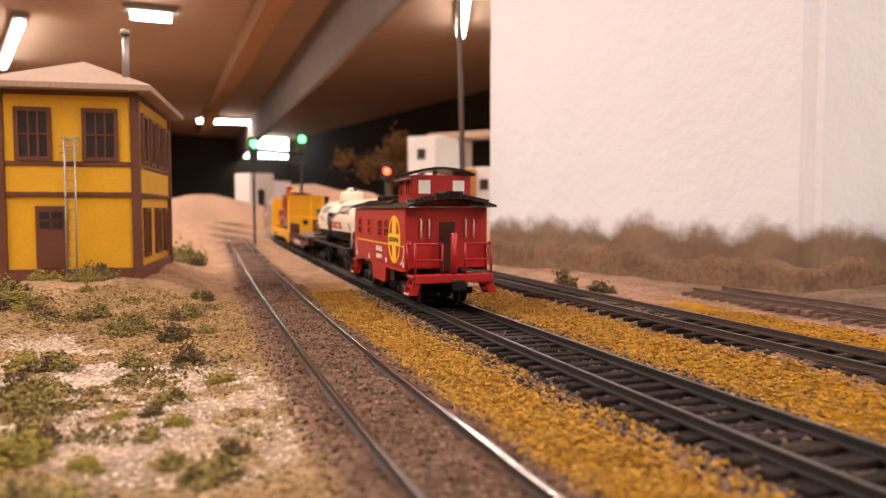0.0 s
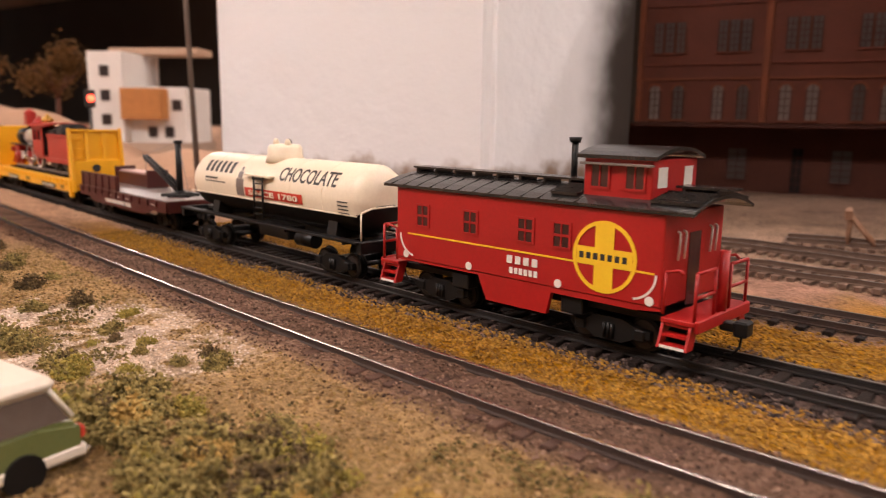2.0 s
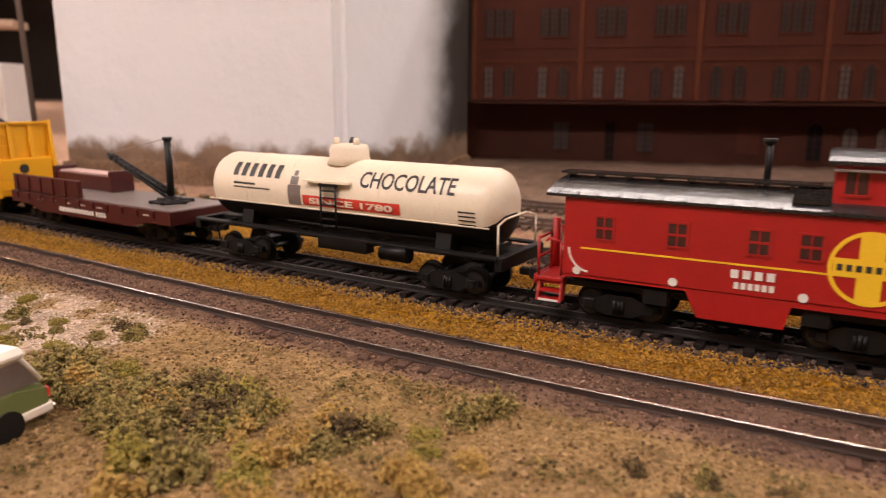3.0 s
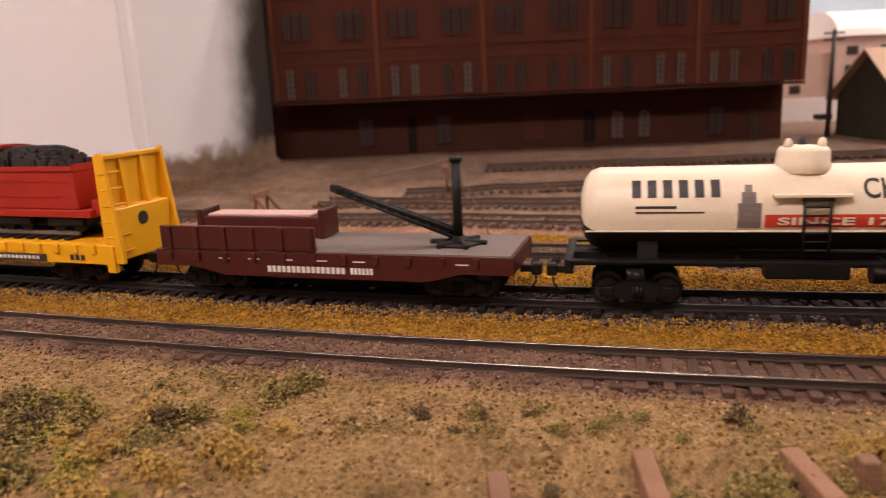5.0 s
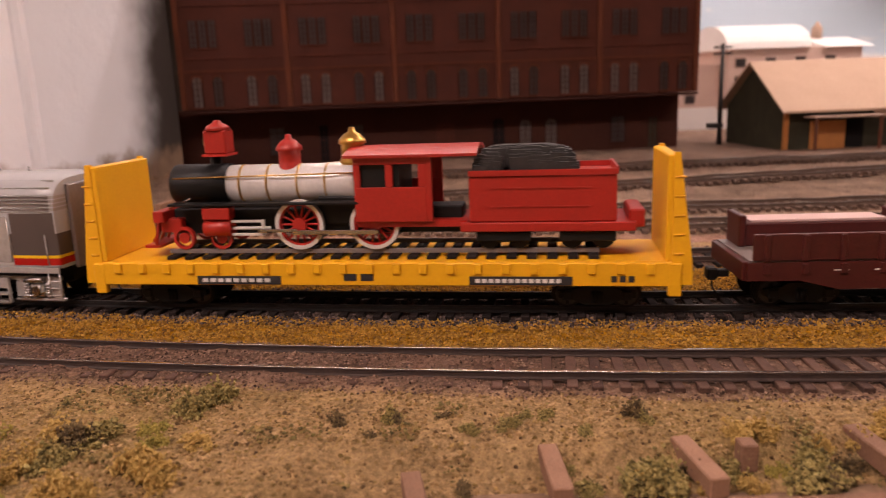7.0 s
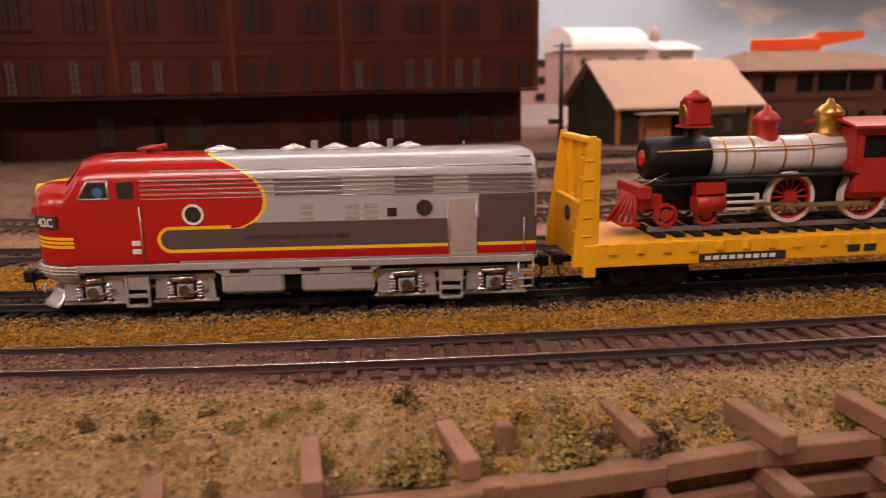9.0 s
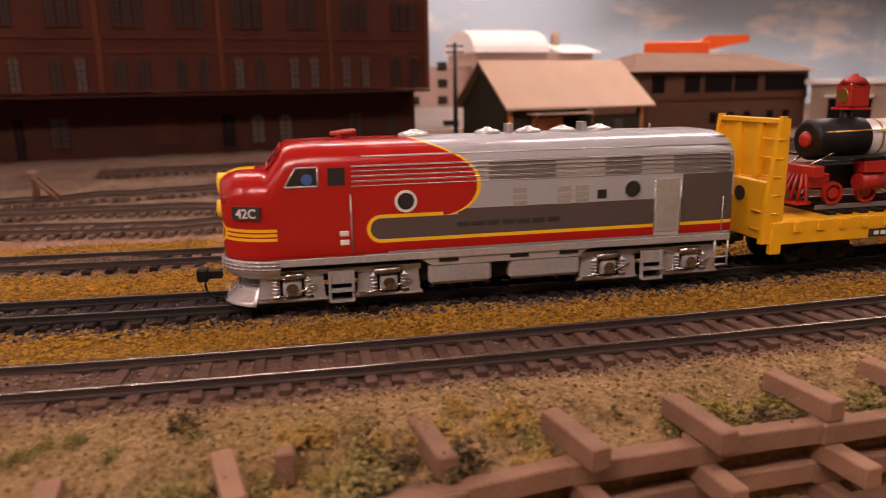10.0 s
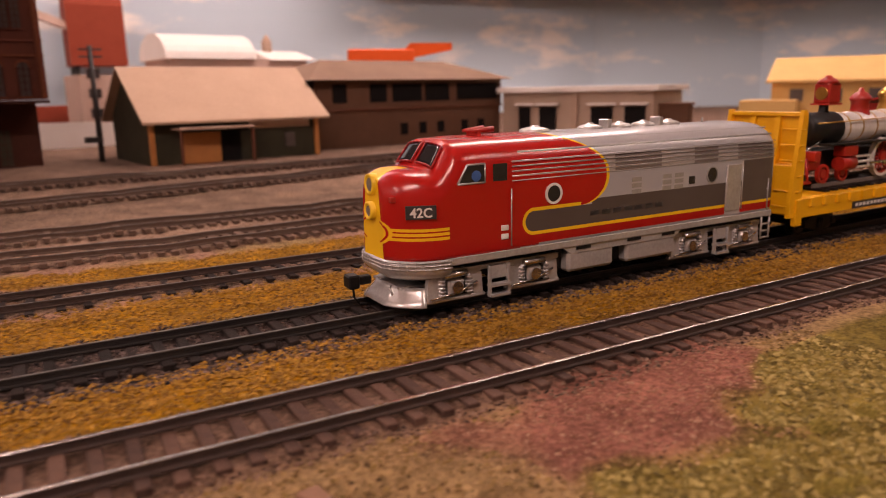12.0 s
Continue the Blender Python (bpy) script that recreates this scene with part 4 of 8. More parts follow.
# -- caboose --
def caboose():
    c = car("caboose", 0.0495, "bright red caboose with a cupola and a black roof", "caboose")
    W = 16.6
    bm = mbox(BM(), -48, 48, -W, W, 14.2, 37.6, 0.35)
    body = part("body", bm, T_["red"], c)
    bm = BM()
    for s in (-1, 1):
        slab(bm, [(u * mm, v * mm) for u, v in ((-48, 14.2), (-48, 13.4), (-12, 13.4), (-8.5, 6.2), (13.5, 6.2), (15, 12.6), (40, 12.6), (48, 13.4), (48, 14.2))], s * 16.2 * mm, s * 14.8 * mm)
    part("side_skirt", bm, T_["red"], c)
    bm = BM()
    mbox(bm, -56, 56, -12, 12, 9.6, 11.6, 0.2)
    mbox(bm, -44, 44, -7, 7, 8, 13.6)
    part("underframe", bm, M["black"], c)
    rf = part("roof", roof_shell(BM(), -53.5, 55.5, 17.6, 37.6, 3.4), T_["roof_black"], c, "black arched roof")
    bm = BM()
    for x in range(-50, 27, 6):
        ends(bm, [(y * mm, (38.75 + 3.4 * (1 - (y / 17.6) ** 2)) * mm) for y in (-17.4, -9, 0, 9, 17.4)][::1] + [(y * mm, (38.45 + 3.4 * (1 - (y / 17.6) ** 2)) * mm) for y in (17.4, 9, 0, -9, -17.4)], x * mm, (x + 0.5) * mm)
    part("roof_seam", bm, T_["roof_black"], rf)
    # roof walk
    for x0, x1 in ((-54, 19), (43.5, 58)):
        bm = BM()
        for k in range(-1, 2):
            mbox(bm, x0, x1, k * 2.5 - 1.05, k * 2.5 + 1.05, 43.0, 43.6)
        for x in np.arange(x0 + 2, x1, 9):
            mbox(bm, x, x + 0.8, -4, 4, 41.6, 43.0)
        part("roof_walk", bm, T_["roof_black"], c, "dark slatted roof walk")
    for s in (-1, 1):
        for k in range(6):
            for x0, x1 in ((12.5, 21.0), (42.5, 55)):
                part("side_walk_slat", mbox(BM(), x0, x1, s * (5.2 + k * 1.75) - 0.7, s * (5.2 + k * 1.75) + 0.7, 41.6 - k * 0.35, 42.4 - k * 0.35), T_["roof_black"], c)
    # cupola
    cu = part("cupola", mbox(BM(), 21.5, 41.5, -12.2, 12.2, 38, 50.2, 0.3), T_["red"], c)
    part("cupola_roof", roof_shell(BM(), 19.8, 43.2, 13.4, 50.0, 2.4, 1.0), T_["roof_black"], cu, "black arched roof of the cupola")
    part("cupola_awning", mbox(BM(), 21.2, 42, -14.2, -12.4, 48.4, 49.0, 0.1), T_["deck"], cu)
    for s in (-1, 1):
        for x in (26.5, 36.8):
            w = part("window", mbox(BM(), x - 2.6, x + 2.6, s * 12.2 - 0.15, s * 12.2 + 0.15, 42.6, 48.4), T_["maroon_glass"], cu)
            bm = BM()
            for u0, u1, v0, v1 in ((-3.1, -2.5, 42, 49), (2.5, 3.1, 42, 49), (-3.1, 3.1, 42, 42.7), (-3.1, 3.1, 48.3, 49), (-0.2, 0.2, 42.5, 48.5)):
                mbox(bm, x + u0, x + u1, s * 12.2 - 0.4, s * 12.2 + 0.4, v0, v1)
            part("window_frame", bm, T_["red"], w)
    for x, s in ((21.5, -1), (41.5, 1)):
        for y in (-7, 7):
            w = part("window", mbox(BM(), x - 0.15, x + 0.15, y - 2.4, y + 2.4, 43.0, 48.2), T_["white"] if s > 0 else T_["maroon_glass"], cu, "pale lit pane" if s > 0 else "")
    # side windows
    for x0, x1 in ((-38.3, -33.0), (-17.9, -12.4), (3.1, 8.6), (15.4, 20.9)):
        for s in (-1, 1):
            w = part("window", mbox(BM(), x0, x1, s * W - 0.1, s * W + 0.1, 25.8, 32.2), T_["maroon_glass"], c, "dark sash window")
            bm = BM()
            for u0, u1, v0, v1 in ((x0 - 0.5, x0 + 0.3, 25.3, 32.8), (x1 - 0.3, x1 + 0.5, 25.3, 32.8), (x0, x1, 25.3, 25.9), (x0, x1, 32.2, 32.8), (x0, x1, 28.7, 29.4), ((x0 + x1) / 2 - 0.2, (x0 + x1) / 2 + 0.2, 25.8, 32.2)):
                mbox(bm, u0, u1, s * W - 0.35, s * W + 0.35, v0, v1)
            part("window_frame", bm, T_["red"], w)
    # lining and emblem
    y0, y1 = -W - 0.14, -W + 0.02
    part("yellow_line", mbox(BM(), -42.5, 46.0, y0, y1, 22.4, 22.9), T_["yellow"], c, "thin yellow lining")
    bm = BM()
    annulus(bm, -39.2, 22.4, 6.6, 7.2, y0, y1, 10, 180, 262)
    annulus(bm, 39.6, 22.4, 6.6, 7.2, y0, y1, 10, 278, 360)
    part("curved_line", bm, T_["white"], c, "pale curved lining at the corner")
    bm = BM()
    annulus(bm, 31.6, 24.9, 8.5, 9.5, y0 - 0.1, y1, 36)
    mbox(bm, 28.8, 34.4, y0 - 0.08, y1, 16.3, 33.5)
    mbox(bm, 23.3, 39.9, y0 - 0.09, y1, 22.6, 27.2)
    em = part("emblem", bm, T_["yellow"], c, "round yellow cross emblem")
    bars("emblem_mark", 7, 24.2, 39.2, 24.0, 25.7, y0 - 0.1, T_["ink"], em, "dark unlettered bars", gap=0.4)
    bars("initials", 4, -0.5, 11.5, 18.9, 21.2, y0 + 0.04, T_["white"], c, "row of white bars", gap=0.35)
    bars("number_mark", 6, 0.5, 11.0, 16.0, 17.8, y0 + 0.04, T_["white"], c, "row of small white bars", gap=0.3)
    for x in (-43.5, -15.5, 17.5, 45.0):
        bm = disc(BM(), x, 15.6, 1.25, y0, y1, 14)
        mk = part("round_mark", bm, T_["white"], c, "small white round mark")
    # ends
    for s in (-1, 1):
        X = 48.0 * s
        en = part("end_platform", mbox(BM(), min(X, X + 8.6 * s), max(X, X + 8.6 * s), -16, 16, 11.0, 12.2, 0.2), T_["red"], c)
        part("end_door", mbox(BM(), X - 0.2, X + 0.2, -3.2, 3.2, 13, 32), T_["maroon_glass"], c)
        bm = BM()
        for y in (-9, 9):
            path_rod(bm, [P(X + 0.9 * s, y + 1.6, 25.8), P(X + 1.2 * s, y + 1.6, 32.5), P(X + 0.4 * s, y + 1.6, 33)], 0.3 * mm)
            path_rod(bm, [P(X + 0.9 * s, y - 1.6, 25.8), P(X + 1.2 * s, y - 1.6, 32.5), P(X + 0.4 * s, y - 1.6, 33)], 0.3 * mm)
        part("end_grab_iron", bm, T_["white"], c, "white grab irons")
        bm = BM()
        xr = X + 8.2 * s
        for y in (-15, -4.5, 4.5, 15):
            rod(bm, P(xr, y, 12), P(xr, y, 24), 0.45 * mm, 6)
        for a, b in ((-15, -4.5), (4.5, 15)):
            for z in (18, 24):
                rod(bm, P(xr, a, z), P(xr, b, z), 0.45 * mm, 6)
        for y in (-16, 16):
            path_rod(bm, [P(X + 0.5 * s, y, 13), P(X + 0.8 * s, y, 23.5), P(X + 4.5 * s, y, 24.5), P(X + 5.5 * s, y, 23.5)], 0.4 * mm)
        part("railing", bm, T_["red"], c, "red end railing")
        bm = BM()
        rod(bm, P(xr, 0, 11), P(xr, 0, 28), 1.3 * mm, 10)
        lathe(bm, [(3.0 * mm, -0.5 * mm), (3.0 * mm, 0.5 * mm)], 14, at=pose(xr + 1.5 * s * mm, 0, 24 * mm, 0, 90))
        part("brake_stand", bm, T_["red"], c)
        for y in (-1, 1):
            bm = BM()
            for k, (z, o) in enumerate(((5.4, 17.2), (8.0, 16.2), (10.4, 15.2))):
                mbox(bm, min(X + 0.6 * s, X + 7.4 * s), max(X + 0.6 * s, X + 7.4 * s), min(y * (o - 3.2), y * o), max(y * (o - 3.2), y * o), z - 0.35, z + 0.35)
            for u in (0.4, 7.6):
                xx = X + u * s
                ends(bm, [P(0, y * 11.6, 12)[1:], P(0, y * 15.0, 12)[1:], P(0, y * 17.6, 5)[1:], P(0, y * 14.2, 5)[1:]][:: (1 if y > 0 else -1)], (xx - 0.35) * mm, (xx + 0.35) * mm)
            st = part("step", bm, T_["red"], c, "red boarding steps")
            part("tread_edge", mbox(BM(), min(X + 0.8 * s, X + 7.2 * s), max(X + 0.8 * s, X + 7.2 * s), min(y * 17.2, y * 17.45), max(y * 17.2, y * 17.45), 5.0, 5.7), T_["white"], st)
        part("end_sill", mbox(BM(), min(X + 8.4 * s, X + 9.6 * s), max(X + 8.4 * s, X + 9.6 * s), -15.5, 15.5, 9.4, 12.6, 0.3), T_["red"], c)
        coupler(c, X + 8.5 * s, s)
    bm = rod(BM(), P(4.0, 9, 40), P(4.0, 9, 54.0), 1.0 * mm, 10)
    rod(bm, P(4.0, 9, 53.2), P(4.0, 9, 54.8), 1.6 * mm, 10, 2.0 * mm)
    part("smokestack", bm, M["black"], c, "thin black smokestack")
    for x in (-31.5, 31.5):
        freight_truck(c, x, 18)
    for x in (-20.5, 21):
        part("battery_box", mbox(BM(), x - 3.5, x + 3.5, -15, -10, 7.5, 12.5, 0.4), M["black"], c)


caboose()


# -- tank car --
def tank_car():
    c = car("tank_car", -0.0905, "cream tank car with a black belly and a red banner", "tank car")
    R, ZC, H = 13.2, 29.6, 67.0
    def shell(a0, a1, mat, name, label, r=R):
        bm = BM()
        n = 16
        prof = [(-H - 0.5, 0.35 * r), (-H + 0.6, 0.72 * r), (-H + 2.6, 0.92 * r), (-H + 5.2, r), (-22, r), (22, r), (H - 5.2, r), (H - 2.6, 0.92 * r), (H - 0.6, 0.72 * r), (H + 0.5, 0.35 * r)]
        rows = []
        for x, q in prof:
            rows.append([bm.verts.new(P(x, -q * math.cos(th), ZC + q * math.sin(th))) for th in (radians(a0 + (a1 - a0) * k / n) for k in range(n + 1))])
        for u, v in zip(rows, rows[1:]):
            for k in range(n):
                f = bm.faces.new((u[k], v[k], v[k + 1], u[k + 1]))
                f.smooth = True
        bm.faces.new(rows[0])
        bm.faces.new(rows[-1][::-1])
        return part(name, bm, mat, c, label)
    shell(-24, 204, T_["cream"], "tank_shell", "glossy cream tank shell")
    shell(204, 336, M["black"], "tank_belly", "black underside of the tank")
    bm = BM()
    for x in (-44, -22, 22, 44):
        n = 18
        for k in range(n):
            p, q = radians(-24 + 228 * k / n), radians(-24 + 228 * (k + 1) / n)
            ends(bm, [P(0, -r * math.cos(t), ZC + r * math.sin(t))[1:] for r, t in ((R, p), (R + 0.12, p), (R + 0.12, q), (R, q))], (x - 0.15) * mm, (x + 0.15) * mm)
    part("shell_seam", bm, T_["cream"], c)
    bm = lathe(BM(), [(8.6 * mm, 0), (7.6 * mm, 3.0 * mm), (7.4 * mm, 6.2 * mm), (6.6 * mm, 7.4 * mm), (3 * mm, 7.9 * mm)], 24, at=pose(-1.5 * mm, 0, (ZC + R - 2.2) * mm))
    d = part("dome", bm, T_["cream"], c)
    for x, y, mat in ((-6.2, -1.5, "cream"), (-1.5, 2, "ink"), (3.2, -1.5, "cream")):
        part("valve", lathe(BM(), [(1.3 * mm, 0), (1.3 * mm, 1.6 * mm), (0.9 * mm, 2.6 * mm), (0.5 * mm, 2.9 * mm)], 12, at=pose(x * mm, y * mm, (ZC + R + 5.0) * mm)), T_[mat], d)
    for s in (-1, 1):
        bm = BM()
        mbox(bm, -12, 9, s * 12.6 - 2.2, s * 12.6 + 1.6, ZC + 5.2, ZC + 5.9)
        part("dome_platform", bm, T_["cream"], c)
        bm = BM()
        for x in (-3.6, 3.4):
            rod(bm, P(x, s * 14.6, 17), P(x, s * 14.6, 34.8), 0.45 * mm, 6)
        for z in np.arange(19, 34.5, 2.6):
            rod(bm, P(-3.6, s * 14.6, z), P(3.4, s * 14.6, z), 0.35 * mm, 6)
        mbox(bm, -4.4, 4.2, s * 14.6 - 0.5, s * 14.6 + 0.5, 33.6, 34.6)
        part("ladder", bm, M["black"], c, "black ladder up to the dome")
        bm = BM()
        rod(bm, P(-66, s * 12.9, ZC - 5.2), P(66, s * 12.9, ZC - 5.2), 0.3 * mm, 6)
        for x in (-60, -30, 30, 60):
            rod(bm, P(x, s * 11.9, ZC - 5.2), P(x, s * 13.0, ZC - 5.2), 0.35 * mm, 6)
        part("handrail", bm, T_["cream"], c)
        part("running_board", mbox(BM(), -71, 71, s * 15.2 - 1.9, s * 15.2 + 1.9, 15.2, 16.0, 0.1), M["black"], c)
        for x in (-60, -20, 20, 60):
            part("bracket", mbox(BM(), x - 0.5, x + 0.5, min(s * 5, s * 15), max(s * 5, s * 15), 13.6, 15.2), M["black"], c)
    bm = BM()
    mbox(bm, -72, 72, -3.4, 3.4, 11, 15.8, 0.3)
    for x in (-71, 71):
        mbox(bm, x - 1.4, x + 1.4, -16, 16, 11.4, 16.0, 0.3)
    for x in (-47, 47):
        ends(bm, [P(0, *q)[1:] for q in ((-11, 14), (11, 14), (9.6, 21), (-9.6, 21))], (x - 3) * mm, (x + 3) * mm)
    mbox(bm, -12, 12, -8, -3, 8.4, 14, 0.4)
    rod(bm, P(18, -6, 10), P(30, -6, 10), 3.0 * mm, 12)
    part("underframe", bm, M["black"], c)
    wr = (R, ZC)
    bars("maker_mark", 6, -52.0, -24.5, 34.6, 40.6, 0, T_["ink"], c, "tall dark unlettered bars", wr, 0.42)
    word("lettering_product", "CHOCOLATE", 12.5, 52.5, 34.2, 40.8, 0, T_["ink"], c, "dark painted word", wr, 0.00012)
    bm = BM()
    for k in range(6):
        t0, t1 = (math.asin((25.6 - ZC) / R) + 4.0 / R * j / 6 for j in (k, k + 1))
        face(bm, [P(u, -(R + 0.1) * math.cos(t), ZC + (R + 0.1) * math.sin(t)) for t, u in ((t0, -14), (t0, 31), (t1, 31), (t1, -14))])
    bn = part("banner", bm, T_["banner"], c, "red painted banner")
    word("lettering_since", "SINCE 1780", -10.5, 28.0, 26.5, 28.8, 0, T_["cream"], bn, "cream painted words", (R + 0.4, ZC), 0.00008)
    bm = BM()
    for u0, u1, v0, v1 in ((-21.5, -15.0, 25.4, 33.0), (-20.5, -16.5, 33.0, 36.2), (-19.5, -17.5, 36.2, 38.4)):
        k = 4
        for j in range(k):
            t0, t1 = (math.asin((v0 - ZC) / R) + (v1 - v0) / R * q / k for q in (j, j + 1))
            face(bm, [P(u, -(R + 0.1) * math.cos(t), ZC + (R + 0.1) * math.sin(t)) for t, u in ((t0, u0), (t0, u1), (t1, u1), (t1, u0))])
    part("trade_mark", bm, T_["deck"], c, "plain grey painted shape")
    bars("small_print", 1, -51, -39, 31.4, 32.2, 0, T_["ink"], c, "small dark bar", wr, 0.0)
    bars("small_print", 1, -51, -31, 30.0, 30.5, 0, T_["ink"], c, "small dark bar", wr, 0.0)
    for z in (24.6, 26.0, 27.4, 28.8):
        bars("data_line", 1, 54.5, 61, z, z + 0.5, 0, T_["ink"], c, "small dark line of print", wr, 0.0)
    for x in (-50, 50):
        freight_truck(c, x, 18)
    for s in (-1, 1):
        coupler(c, 71.5 * s, s)
    bm = BM()
    path_rod(bm, [P(70, -14, 16), P(70, -14, 26), P(70, -9, 27.4), P(68.6, 9, 27.4), P(70, 14, 26), P(70, 14, 16)], 0.35 * mm)
    part("end_rail", bm, T_["cream"], c)


tank_car()


# -- flat car with a derrick --
def crane_car():
    c = car("crane_car", -0.2445, "oxide-red flat car with a black derrick and low side walls", "flat car")
    W = 16.4
    part("deck", mbox(BM(), -65, 66, -W, W, 15.4, 16.8, 0.1), T_["deck"], c, "worn grey deck")
    for s in (-1, 1):
        bm = slab(BM(), [P(u, 0, v)[::2] for u, v in ((-66, 10.6), (-50, 10.6), (-38, 7.6), (38, 7.6), (50, 10.6), (67, 10.6), (67, 16.4), (-66, 16.4))], s * (W + 0.9) * mm - 0.4 * mm, s * (W + 0.9) * mm + 0.4 * mm)
        sd = part("side_sill", bm, T_["oxide"], c)
        for x in np.arange(-60, 64, 11.5):
            part("stake_pocket", mbox(BM(), x - 1.0, x + 1.0, s * (W + 1.6) - 0.5, s * (W + 1.6) + 0.5, 12.8, 16.0, 0.15), T_["oxide"], sd)
    bm = BM()
    mbox(bm, -64, -2, -W - 0.6, -W + 0.8, 16.8, 25.2, 0.2)
    for x in np.arange(-60, -2, 11.3):
        mbox(bm, x - 0.9, x + 0.9, -W - 1.3, -W - 0.5, 16.6, 25.0, 0.2)
    part("side_wall", bm, T_["oxide"], c, "ribbed low wall")
    bm = BM()
    mbox(bm, -62, -8, 4, 15.5, 16.8, 24.6, 0.4)
    for x in (-61, -9):
        mbox(bm, x - 1.2, x + 1.2, 3, 16, 16.8, 27.6, 0.4)
    ld = part("tool_bin", bm, T_["oxide"], c, "oxide-red tool bin")
    part("bin_top", mbox(BM(), -58, -14, 5, 15, 24.6, 25.6, 0.2), T_["pink"], ld, "pale top")
    mx = 44.5
    bm = BM()
    lathe(bm, [(8.5 * mm, 0), (8.5 * mm, 0.8 * mm), (3.2 * mm, 1.2 * mm), (2.6 * mm, 3.0 * mm)], 6, at=pose(mx * mm, 0, 16.8 * mm))
    for a in range(6):
        rod(bm, P(mx, 0, 18), P(mx + 10 * math.cos(a * math.pi / 3), 10 * math.sin(a * math.pi / 3), 17.4), 1.0 * mm, 6)
    dk = part("derrick_base", bm, M["black"], c, "black star-shaped base")
    part("derrick_mast", rod(rod(BM(), P(mx, 0, 17), P(mx, 0, 46), 1.7 * mm, 10), P(mx, 0, 45.4), P(mx, 0, 47), 2.3 * mm, 10), M["black"], c, "black mast")
    bm = BM()
    a, b = Vector(P(mx - 1, 0, 20.5)), Vector(P(-2.0, 0, 36.6))
    for o in (-1.5, 1.5):
        for w in (-1.2, 1.2):
            rod(bm, a + Vector(P(0, o, w)), b + Vector(P(0, o * 0.6, w * 0.5)), 0.75 * mm, 6)
    for k in range(1, 12):
        p = a.lerp(b, k / 12)
        mbox(bm, p.x / mm - 1.3, p.x / mm + 1.3, -1.7, 1.7, p.z / mm - 1.1, p.z / mm + 1.1)
    part("derrick_boom", bm, M["black"], c, "black lattice boom")
    bm = BM()
    rod(bm, P(mx, 0, 46.4), P(-1.5, 0, 37.4), 0.16 * mm, 5)
    rod(bm, P(mx, 0, 46.4), P(mx + 11, 0, 20), 0.16 * mm, 5)
    rod(bm, P(-1.5, 0, 36.5), P(-1.5, 0, 28), 0.16 * mm, 5)
    part("cable", bm, T_["deck"], c)
    bars("road_name", 16, -20.5, 9.5, 9.4, 11.6, -W - 1.35, T_["white"], c, "row of white bars", gap=0.28)
    bars("number_mark", 6, 11.0, 19.5, 9.4, 11.6, -W - 1.35, T_["white"], c, "row of white bars", gap=0.28)
    for x in (-40, -28, -15, -2, 12, 48):
        bars("small_print", 1, x, x + 4.5, 13.6, 14.0, -W - 1.35, T_["white"], c, "small white bar", gap=0)
    bm = BM()
    mbox(bm, -64, 64, -5, 5, 8.4, 15.4)
    for x in (-66, 66):
        mbox(bm, x - 1, x + 1, -W, W, 10.4, 16.4, 0.2)
    part("underframe", bm, T_["oxide"], c)
    for x in (-47, 47):
        freight_truck(c, x, 17)
    for s in (-1, 1):
        coupler(c, 66 * s, s)


crane_car()


